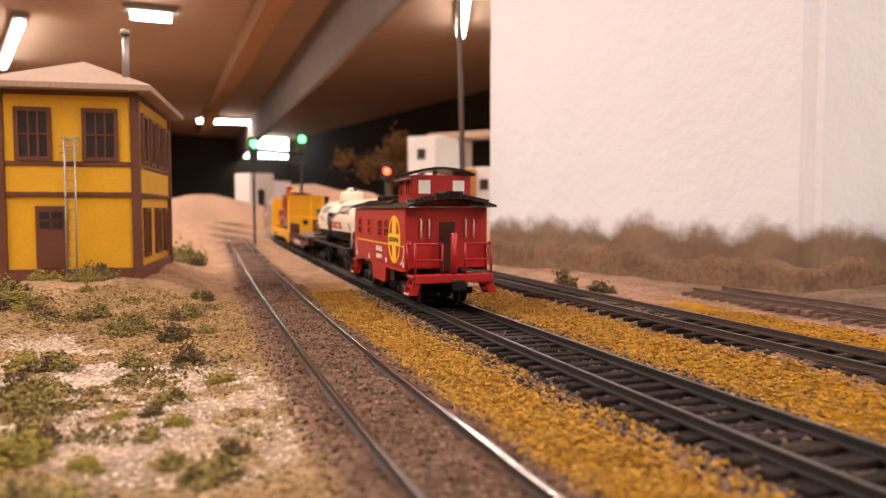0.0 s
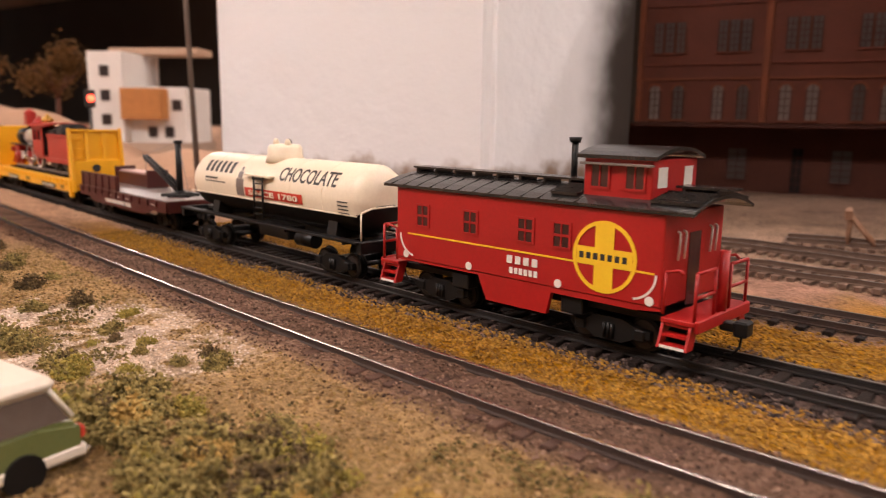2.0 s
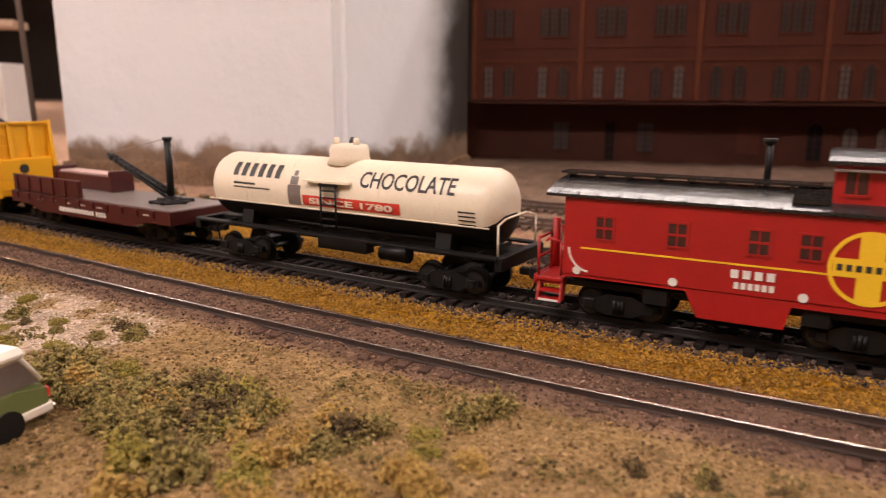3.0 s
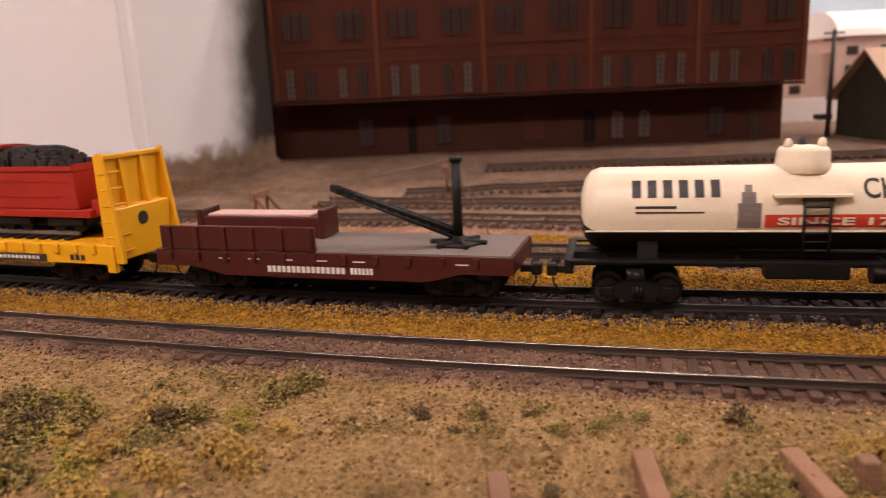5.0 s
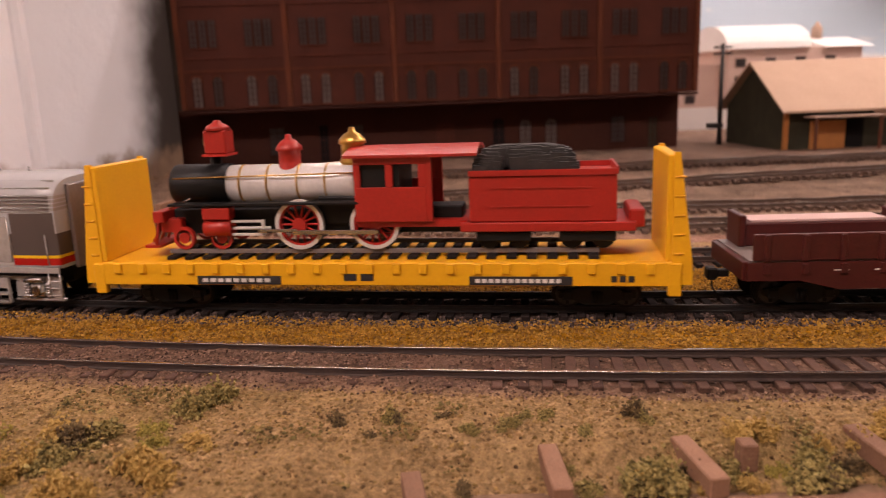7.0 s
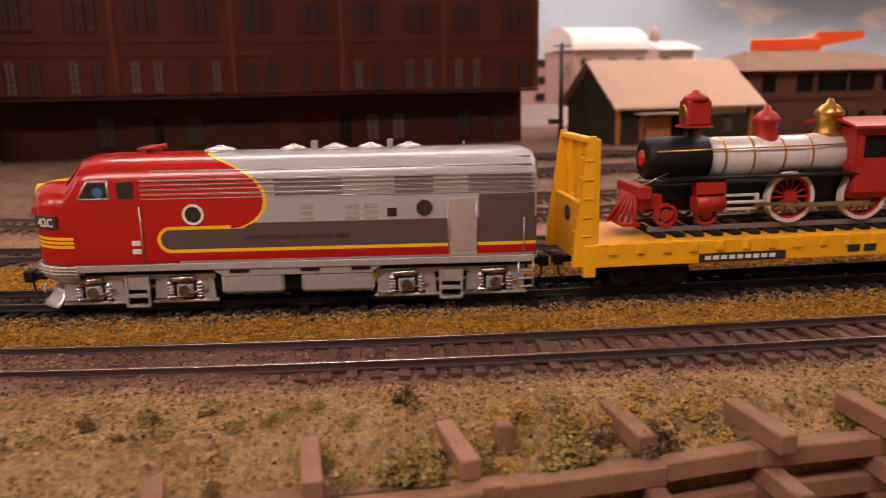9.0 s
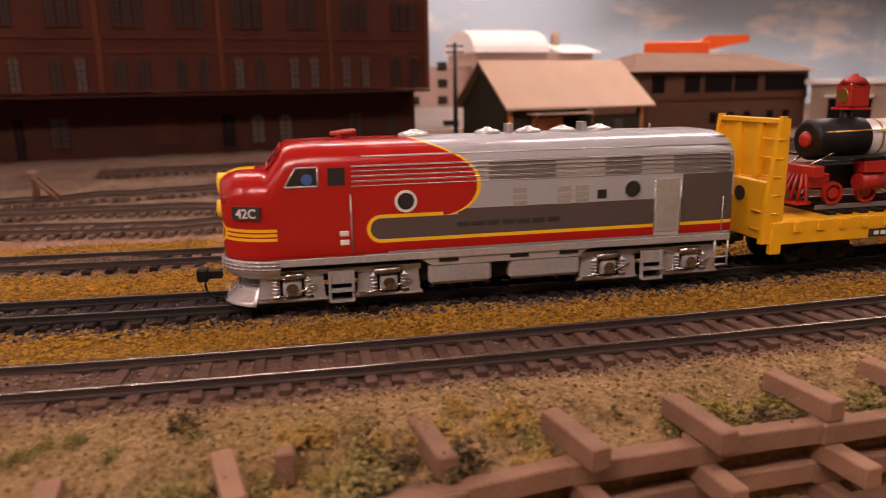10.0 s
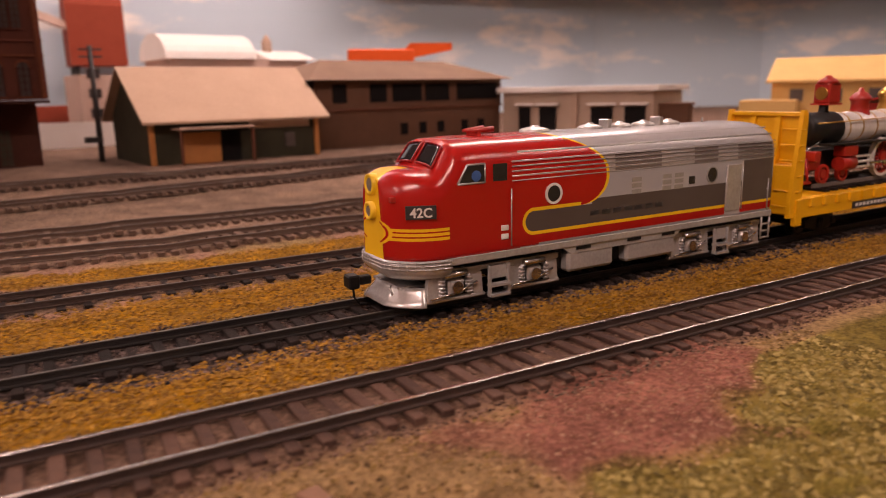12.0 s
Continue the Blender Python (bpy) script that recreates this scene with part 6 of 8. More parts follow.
    def nose_skin(name, rows, last, label):
        bm = BM()
        rings = [[bm.verts.new(p) for p in nose_ring(z, g, last)] for z, g in rows]
        for a, b in zip(rings, rings[1:]):
            for k in range(len(a) - 1):
                bm.faces.new((a[k], a[k + 1], b[k + 1], b[k])).smooth = True
        bmesh.ops.recalc_face_normals(bm, faces=bm.faces)
        bmesh.ops.solidify(bm, geom=bm.faces[:], thickness=0.5 * mm)
        return part(name, bm, T_["silver"], c, label)

    ac = nose_skin("anticlimber", [(14.8, 0.35), (13.6, 0.7), (11.6, 0.6), (10.2, -0.2), (9.0, -1.6), (8.2, -3.4)], 16.0, "smooth silver band under the nose")
    for z in (14.3, 13.3, 12.3):
        part("rib", path_rod(BM(), nose_ring(z, 0.85), 0.22 * mm, 6), T_["silver"], ac)
    ap = nose_skin("pilot_apron", [(6.2, -3.0), (5.0, -2.4), (2.6, -0.6), (1.4, 0.9)], 8.5, "flared silver pilot plow")
    part("pilot_shelf", mbox(BM(), F + 3.5, F + 12, -9, 9, 5.4, 6.2, 0.2), T_["silver"], ap)
    bm = BM()
    for y_ in (-7.5, 7.5):
        path_rod(bm, [P(F + 1.4, y_, 7.0), P(F + 0.4, y_ * 1.1, 6.6), P(F + 1.0, y_ * 1.25, 4.6)], 0.35 * mm)
    part("air_hose", bm, T_["silver"], ap)
    for s in (-1, 1):
        bm = BM()
        mbox(bm, -62, 82, s * (W - 0.2) - 0.5, s * (W - 0.2) + 0.5, 12.6, 14.8, 0.2)
        part("side_sill", bm, T_["silver"], c)
        bm = BM()
        for x0, x1 in ((-17, 2.5), (8, 31)):
            mbox(bm, x0, x1, s * 14.2 - 2.4, s * 14.2 + 2.4, 4.2, 11.0, 1.0)
        part("fuel_tank", bm, T_["silver"], c)
        bm = BM()
        slab(bm, [P(u, 0, v)[::2] for u, v in ((-20, 12.8), (34, 12.8), (30, 10.4), (-16, 10.4))], s * 16.4 * mm - 0.4 * mm, s * 16.4 * mm + 0.4 * mm)
        part("skirt", bm, T_["silver"], c)
        bm = BM()
        for x in (-14, 8, 24):
            mbox(bm, x, x + 6, s * 16.95 - 0.1, s * 16.95 + 0.1, 11.4, 12.4)
        part("skirt_slot", bm, M["black"], c)
        bm = BM()
        for x in (77.0, 81.6):
            rod(bm, P(x, s * 16.8, 4), P(x, s * 16.8, 13), 0.35 * mm, 6)
        for z in (4.4, 7, 9.6):
            rod(bm, P(77.0, s * 16.8, z), P(81.6, s * 16.8, z), 0.35 * mm, 6)
        part("rear_step", bm, T_["silver"], c)
    bm = mbox(BM(), -62, 81, -9, 9, 8.2, 14.2)
    mbox(bm, -20, 28, -13, 13, 5, 12)
    part("underframe", bm, M["black"], c)
    for xc in (-43.2, 55.4):
        tr = part("truck", mbox(BM(), xc - 19, xc + 19, -9, 9, 6, 9, 0.3), M["black"], c)
        for s in (-1, 1):
            yv = s * 13.6
            bm = BM()
            # cast beam with open windows between its legs
            slab(bm, [P(xc + a, 0, v)[::2] for a, v in ((-24, 10.8), (24, 10.8), (24, 9.2), (20, 8.6), (8, 8.6), (5, 9.4), (-5, 9.4), (-8, 8.6), (-20, 8.6), (-24, 9.2))], (yv - 0.8) * mm, (yv + 0.8) * mm)
            for u in (-14.2, 14.2):
                for k in (-1, 1):
                    slab(bm, [P(xc + u + k * a, 0, v)[::2] for a, v in ((5.2, 8.9), (9.0, 8.9), (9.6, 2.2), (6.6, 2.2), (3.4, 6.6))], (yv - 0.8) * mm, (yv + 0.8) * mm)
                mbox(bm, xc + u - 10.4, xc + u + 10.4, yv - 0.9, yv + 1.0, 1.4, 2.5, 0.3)
            part("sideframe", bm, T_["silver"], tr, "cast silver side frame")
            for u in (-14.2, 14.2):
                jb = part("journal_box", mbox(BM(), xc + u - 2.7, xc + u + 2.7, yv - 1.6, yv + 1.6, 3.2, 8.0, 0.6), T_["silver"], tr)
                part("journal_cover", disc(BM(), xc + u, 5.6, 1.8, yv - 2.3, yv + 2.3, 14), T_["bright"], jb)
                part("brake_cylinder", rod(BM(), P(xc + u - 4.4, yv + s * 1.6, 9.4), P(xc + u + 3.4, yv + s * 1.6, 9.6), 1.0 * mm, 10), T_["bright"], tr)
                for k in (-4.6, 4.6):
                    bm = BM()
                    for q in range(5):
                        lathe(bm, [(1.15 * mm, -0.28 * mm), (1.15 * mm, 0.28 * mm)], 10, at=pose((xc + u + k) * mm, (yv + s * 0.7) * mm, (3.6 + q * 1.05) * mm))
                    rod(bm, P(xc + u + k, yv + s * 0.7, 2.6), P(xc + u + k, yv + s * 0.7, 8.8), 0.6 * mm, 8)
                    part("coil_spring", bm, T_["silver"], tr)
                part("brake_rod", path_rod(BM(), [P(xc + u - 9, yv + s * 1.6, 3.0), P(xc + u, yv + s * 1.9, 3.8), P(xc + u + 7, yv + s * 1.6, 6.4)], 0.32 * mm), T_["bright"], tr)
            bm = BM()
            for u in (-3.4, 3.4):
                mbox(bm, xc + u - 0.4, xc + u + 0.4, s * 16.2 - 0.5, s * 16.2 + 0.5, 1.2, 10.6)
            for z in (1.5, 4.6):
                mbox(bm, xc - 3.4, xc + 3.4, s * 16.2 - 1.3, s * 16.2 + 1.3, z - 0.35, z + 0.35)
            mbox(bm, xc - 3.2, xc + 3.2, s * 15.4 - 0.3, s * 15.4 + 0.3, 6.4, 10.4)
            part("step_hanger", bm, T_["silver"], tr)
        for u in (-14.2, 14.2):
            wheelset(c, xc + u, 5.2)
    # roof
    for x in (-18.0, 5.5, 19.0, 30.5, 43.0):
        r = 5.0 if x < 0 else 4.2
        fan = part("roof_fan", lathe(BM(), [(r * mm, -0.6 * mm), (r * mm, 0.9 * mm), (r * 0.8 * mm, 1.4 * mm), (r * 0.3 * mm, 1.9 * mm), (r * 0.25 * mm, 2.3 * mm)], 22, at=pose(x * mm, 0, 47.6 * mm)), T_["silver"], c, "round silver roof fan")
    for x in (12.4, 37.0):
        part("exhaust_stack", mbox(BM(), x - 0.9, x + 0.9, -2.4, 2.4, 47, 50.8, 0.2), T_["silver"], c)
    part("roof_pin", rod(BM(), P(61, 0, 47), P(61, 0, 49.6), 0.4 * mm, 6), T_["silver"], c)
    bm = BM()
    for y_ in (-2.6, 0, 2.6):
        rod(bm, P(-43.5, y_, 49.2), P(-38.6 + abs(y_), y_, 49.6), 0.5 * mm, 8, 1.0 * mm)
    mbox(bm, -42, -40.6, -3.2, 3.2, 47.4, 49.2, 0.2)
    part("air_horn", bm, T_["steam_red"], c, "red air horn")
    bm = BM()
    for s in (-1, 1):
        path_rod(bm, [P(x, s * 12.4, 45.6) for x in (-34, 81)], 0.35 * mm)
        path_rod(bm, [P(x, s * 15.2, 43.4) for x in (-36, 81)], 0.35 * mm)
    part("roof_rib", bm, T_["silver"], c)
    bm = mbox(BM(), 82.3, 84.0, -9, 9, 13, 44, 0.4)
    part("rear_diaphragm", bm, T_["deck"], c)
    coupler(c, -78.0, -1, 8.0)
    coupler(c, 82.0, 1, 8.8)


diesel()


# ---- signal tower ----
def tower():
    u, v = Vector((-0.308, -0.951)), Vector((-0.951, 0.308))
    ang = math.degrees(math.atan2(-0.308, 0.951)) + 180
    # local x runs along the long side away from the near corner, local y along the short side towards the front
    m = Matrix(((v.x, u.x, 0, -0.419), (v.y, u.y, 0, 0.053), (0, 0, 1, 0), (0, 0, 0, 1)))
    t = thing("signal_tower", Matrix.Translation((-0.419, 0.053, 0)), "yellow two-storey signal tower with brown trim and a tan hip roof", "building")
    L, W = 0.089, 0.0535

    def put(name, bm, mat, parent=None, label=""):
        bmesh.ops.transform(bm, matrix=Matrix.Translation((0.419, -0.053, 0)) @ m, verts=bm.verts)
        bmesh.ops.recalc_face_normals(bm, faces=bm.faces)
        return part(name, bm, mat, parent or t, label)

    put("lower_storey", box(BM(), 0, L, 0, W, 0.002, 0.0484, 0.0003), M["yellow_wall"])
    put("upper_storey", box(BM(), -0.0006, L + 0.0006, -0.0006, W + 0.0006, 0.0484, 0.0926, 0.0003), M["yellow_wall"])
    for z0, z1 in ((0.004, 0.0165), (0.0475, 0.0495), (0.0605, 0.0625), (0.0905, 0.0926)):
        put("belt_board", box(BM(), -0.0012, L + 0.0012, -0.0012, W + 0.0012, z0, z1, 0.0002), M["brown_trim"], label="brown trim board")
    for x in (0, L):
        for y in (0, W):
            put("corner_board", box(BM(), x - 0.0018, x + 0.0018, y - 0.0018, y + 0.0018, 0.004, 0.0924, 0.0002), M["brown_trim"])
    o = 0.008
    bm = BM()
    a = [bm.verts.new(p) for p in ((-o, -o, 0.0926), (L + o, -o, 0.0926), (L + o, W + o, 0.0926), (-o, W + o, 0.0926))]
    b = [bm.verts.new((p.co.x, p.co.y, 0.0950)) for p in a]
    r = [bm.verts.new((0.028, W / 2, 0.1105)), bm.verts.new((L - 0.028, W / 2, 0.1105))]
    bm.faces.new(a[::-1])
    for i in range(4):
        bm.faces.new((a[i], a[(i + 1) % 4], b[(i + 1) % 4], b[i]))
    for q in ((b[0], b[1], r[1], r[0]), (b[2], b[3], r[0], r[1]), (b[1], b[2], r[1]), (b[3], b[0], r[0])):
        bm.faces.new(q)
    put("roof", bm, M["roof_tan"], label="tan shingled hip roof")
    bm = rod(BM(), (0.004, 0.004, 0.094), (0.004, 0.004, 0.119), 0.0016, 10)
    rod(bm, (0.004, 0.004, 0.118), (0.004, 0.004, 0.1205), 0.0026, 10, 0.0018)
    put("stove_pipe", bm, M["grey_metal"], label="grey stove pipe")

    def win(axis, c, w, z0, z1, panes=3):
        """A brown framed window; axis x: on the long side at y 0; axis y: on the short side at x 0."""
        def slot(bm, c0, c1, d0, d1, za, zb):
            if axis == "x":
                box(bm, c0, c1, -d1, -d0, za, zb)
            else:
                box(bm, -d1, -d0, c0, c1, za, zb)
        bm = BM()
        slot(bm, c - w / 2, c + w / 2, 0.0, 0.0008, z0, z1)
        pane = put("window", bm, M["window_dim"])
        bm = BM()
        e = 0.0018
        for c0, c1, za, zb in ((c - w / 2 - e, c - w / 2, z0 - e, z1 + e), (c + w / 2, c + w / 2 + e, z0 - e, z1 + e), (c - w / 2, c + w / 2, z0 - e, z0), (c - w / 2, c + w / 2, z1, z1 + e)):
            slot(bm, c0, c1, 0.0, 0.0016, za, zb)
        for k in range(1, panes):
            q = c - w / 2 + w * k / panes
            slot(bm, q - 0.0004, q + 0.0004, 0.0006, 0.0012, z0, z1)
        slot(bm, c - w / 2, c + w / 2, 0.0006, 0.0012, (z0 + z1) / 2 - 0.0004, (z0 + z1) / 2 + 0.0004)
        put("window_frame", bm, M["brown_trim"], pane)

    for c in (0.014, 0.0405):
        win("y", c, 0.011, 0.0645, 0.0835)
    for c in (0.016, 0.037, 0.058, 0.078):
        win("x", c, 0.011, 0.0645, 0.0835, 2)
    for c in (0.02, 0.05, 0.075):
        win("x", c, 0.009, 0.022, 0.041, 2)
    bm = box(BM(), -0.0014, 0.0, 0.0285, 0.0405, 0.0165, 0.0435, 0.0003)
    d = put("door", bm, M["brown_trim"], label="brown panelled door")
    bm = BM()
    for k in range(2):
        for j in range(2):
            box(bm, -0.0018, -0.0012, 0.0298 + k * 0.005, 0.0338 + k * 0.005, 0.034 + j * 0.004, 0.037 + j * 0.004)
    put("door_pane", bm, M["window_dim"], d)
    bm = BM()
    for y in (0.0235, 0.0275):
        rod(bm, (-0.006, y, 0.002), (-0.004, y, 0.073), 0.0004, 6)
    for z in np.arange(0.004, 0.072, 0.0042):
        rod(bm, (-0.006 + 0.002 * z / 0.073, 0.0235, z), (-0.006 + 0.002 * z / 0.073, 0.0275, z), 0.0003, 6)
    for k in range(3):
        rod(bm, (-0.004, 0.0215, 0.066 + k * 0.003), (-0.004, 0.0295, 0.066 + k * 0.003), 0.0003, 6)
    put("ladder", bm, M["grey_metal"], label="thin grey ladder against the wall")


tower()


# ---- timber crib wall ----
def crib():
    t = thing("crib_wall", Matrix.Identity(4), "stained timber crib retaining wall beside the track", "retaining wall")
    rnd = random.Random(2)
    heads = (-0.018, 0.0112, 0.0405, 0.0505, 0.0785, 0.1045, 0.13, 0.16, 0.1885, 0.217)
    far = (-0.015, -0.0058, -0.0048, -0.0062, -0.003, -0.0115, -0.0135, -0.0075, -0.006, -0.0058)
    tall = (0.0006, 0.0010, 0.0016, 0.0016, 0.0022, 0.0040, 0.0044, 0.0038, 0.0028, 0.0024)
    me = mesh_of("header_beam", box(BM(), -0.0021, 0.0021, -0.006, 0.0125, -0.0045, 0.0, bevel=0.0003), M["wood"])
    for level in range(4):
        for i, x in enumerate(heads):
            if i == 3 and level == 0:
                continue
            y1 = far[i] if level == 0 else -0.018
            ob = new("header_beam", me)
            ob.parent = t
            z = tall[i] - level * 0.0092
            ob.matrix_basis = pose(x + rnd.uniform(-0.0006, 0.0006), y1 - 0.0125, z, 0, 0, rnd.uniform(-4, 4) + (6 if level == 0 else 0))
        bm = None
        for i in range(len(heads) - 1):
            x0, x1 = heads[i] - 0.003, heads[i + 1] + 0.003
            z = (tall[i] + tall[i + 1]) / 2 - 0.0047 - level * 0.0092
            y = CRIB_Y + rnd.uniform(-0.0008, 0.0008) - (0.0008 if i % 2 else 0)
            part("stretcher_beam", box(BM(), -(x1 - x0) / 2, (x1 - x0) / 2, -0.002, 0.002, -0.0044, 0.0, bevel=0.0003), M["wood"], t, at=pose((x0 + x1) / 2, y, z, 0, math.degrees(math.atan2(tall[i] - tall[i + 1], x1 - x0)), rnd.uniform(-1.5, 1.5)))
    box_bm = box(BM(), 0.0487, 0.0523, -0.0155, -0.0115, -0.002, 0.0042, bevel=0.0003)
    part("upright_post", box_bm, M["wood"], t)
    part("corner_board", box(BM(), 0.2215, 0.2255, -0.05, -0.018, -0.045, 0.0012, bevel=0.0004), M["wood"], t, "broad side board at the end of the wall")
    part("earth_fill", box(BM(), CRIB_X0, CRIB_X1 - 0.006, CRIB_Y + 0.0022, CRIB_Y + 0.006, -0.045, -0.004), M["mould"], t, "dark earth behind the beams")


crib()


# ---- toy motor car ----
def motor_car():
    t = thing("motor_car", pose(-0.1701, -0.0463, 0.0004, 0, 0, 92), "green and white model sedan with a cream roof", "car")
    green = paint("car_green", (0.15, 0.17, 0.06), (0.11, 0.13, 0.045), 0.3)
    cream = paint("car_cream", (0.74, 0.66, 0.56), (0.64, 0.56, 0.47), 0.3)
    out = [(-28, 3.2), (-28, 7), (-26, 9.6), (-12, 10.6), (20, 11.2), (27.5, 9.6), (28.2, 6), (27.6, 3.2)]
    bm = slab(BM(), [P(a, 0, b)[::2] for a, b in out], -10 * mm, 10 * mm)
    bmesh.ops.recalc_face_normals(bm, faces=bm.faces)
    bmesh.ops.bevel(bm, geom=bm.edges[:], offset=0.9 * mm, segments=2, affect="EDGES")
    part("body", bm, green, t, smooth=False)
    part("side_trim", mbox(BM(), -28.4, 28.4, -10.3, 10.3, 3.0, 5.6, 0.6), cream, t, "cream lower trim")
    bm = BM()
    lo = [(-14, -9), (26.3, -9.3), (26.3, 9.3), (-14, 9)]
    hi = [(-8, -7.4), (22.0, -8.0), (22.0, 8.0), (-8, 7.4)]
    a = [bm.verts.new(P(x, y, 10.6)) for x, y in lo]
    b = [bm.verts.new(P(x, y, 17.4)) for x, y in hi]
    for i in range(4):
        bm.faces.new((a[i], a[(i + 1) % 4], b[(i + 1) % 4], b[i]))
    bm.faces.new(b)
    part("window_band", bm, paint("car_glass", (0.16, 0.12, 0.10), (0.10, 0.075, 0.062), 0.12, 0.0, 60, 500, 0.0), t, "dusty brown windows")
    bm = mbox(BM(), -9.4, 24.2, -9.4, 9.4, 16.2, 19.2, 1.2)
    part("roof", bm, cream, t, "cream roof")
    for x, y in ((-8.6, 8), (22.4, 8.0), (-8.6, -8), (22.4, -8.0)):
        dx = -6 if x < 0 else 4
        part("pillar", rod(BM(), P(x, y, 17.6), P(x + dx, y * 1.15, 10.8), 0.6 * mm, 6), cream, t)
    for s in (-1, 1):
        part("tail_lamp", mbox(BM(), 27.6, 28.8, s * 8 - 1.2, s * 8 + 1.2, 6.0, 8.4, 0.3), T_["banner"], t, "red tail lamp")
        for x in (-18, 17):
            w = part("wheel", lathe(BM(), [(3.6 * mm, -1.2 * mm), (3.6 * mm, 1.2 * mm)], 18, at=pose(x * mm, s * 9.2 * mm, 3.6 * mm, 90)), M["black"], t)
    for x in (-28.6, 28.6):
        part("bumper", mbox(BM(), x - 0.8, x + 0.8, -10, 10, 2.4, 4.4, 0.4), T_["bright"], t)


motor_car()


# ---- bumper at the end of the spur ----
def track_bumper():
    t = thing("track_bumper", pose(-0.165, 0.268, 0.001, 0, 0, -8), "weathered wooden bumper post at a track end", "track bumper")
    bm = BM()
    for y in (-0.007, 0.007):
        rod(bm, (0.0, y, 0.0), (-0.012, y, 0.014), 0.0011, 6)
        rod(bm, (-0.012, y, 0.0), (-0.012, y, 0.015), 0.0011, 6)
    part("brace", bm, M["wood"], t)
    part("cross_beam", box(BM(), -0.0145, -0.011, -0.010, 0.010, 0.0125, 0.017, 0.0003), M["wood"], t)


track_bumper()
tagged(copy_thing(bpy.data.objects["track_bumper"], pose(-0.06, 0.338, 0.0055, 0, 0, 5)))


# ---- sheds and buildings behind the yard ----
def freight_shed():
    G = 0.011
    t = thing("freight_shed", pose(0.2842, 0.4965, G, 0, 0, 6.0), "small dark green shed with a sand-coloured gable roof", "shed")
    L, D = 0.147, 0.105
    H, R = 0.0385, 0.0795
    part("wall_body", box(BM(), 0, L, 0, D, -0.008, H), M["green_black"], t, "dark green board walls")
    bm = ends(BM(), [(0, H), (D, H), (D / 2, R - 0.003)], 0.0, L)
    part("gable", bm, M["green_black"], t)
    for s in (0, 1):
        bm = BM()
        a, b = (-0.010, H - 0.003), (D / 2, R)
        pts = [a, b, (b[0], b[1] - 0.002), (a[0], a[1] - 0.002)]
        if s:
            pts = [(D - y, z) for y, z in pts][::-1]
        ends(bm, pts, -0.007, L + 0.008)
        bmesh.ops.recalc_face_normals(bm, faces=bm.faces)
        part("roof_slope", bm, M["roof_sand"], t, "sand-coloured roof slope")
    for x in (0.0015, L - 0.0015):
        part("corner_post", box(BM(), x - 0.002, x + 0.002, -0.002, 0.001, -0.006, H), M["door_orange"], t)
    part("sliding_door", box(BM(), 0.024, 0.056, -0.003, 0.0, -0.004, 0.026, 0.0003), M["door_orange"], t, "orange plank door")
    part("dark_doorway", box(BM(), 0.058, 0.074, -0.001, 0.0, -0.004, 0.026), M["void"], t)
    bm = box(BM(), 0.017, 0.080, -0.020, 0.0, 0.0288, 0.0305, 0.0002)
    part("porch_roof", bm, M["roof_tan"], t)
    for x in (0.019, 0.078):
        part("porch_post", box(BM(), x - 0.001, x + 0.001, -0.019, -0.017, -0.006, 0.0288), M["brown_trim"], t)
    part("sign_board", box(BM(), 0.082, 0.138, -0.0025, -0.0005, 0.027, 0.034, 0.0003), M["roof_sand"], t, "weathered tan board under the eaves")
    w = part("window", box(BM(), 0.115, 0.124, -0.0012, 0.0, 0.010, 0.022), M["window_pale"], t)
    part("platform", box(BM(), 0.02, L, -0.012, 0.0, -0.008, -0.004), M["brown_trim"], t)


freight_shed()


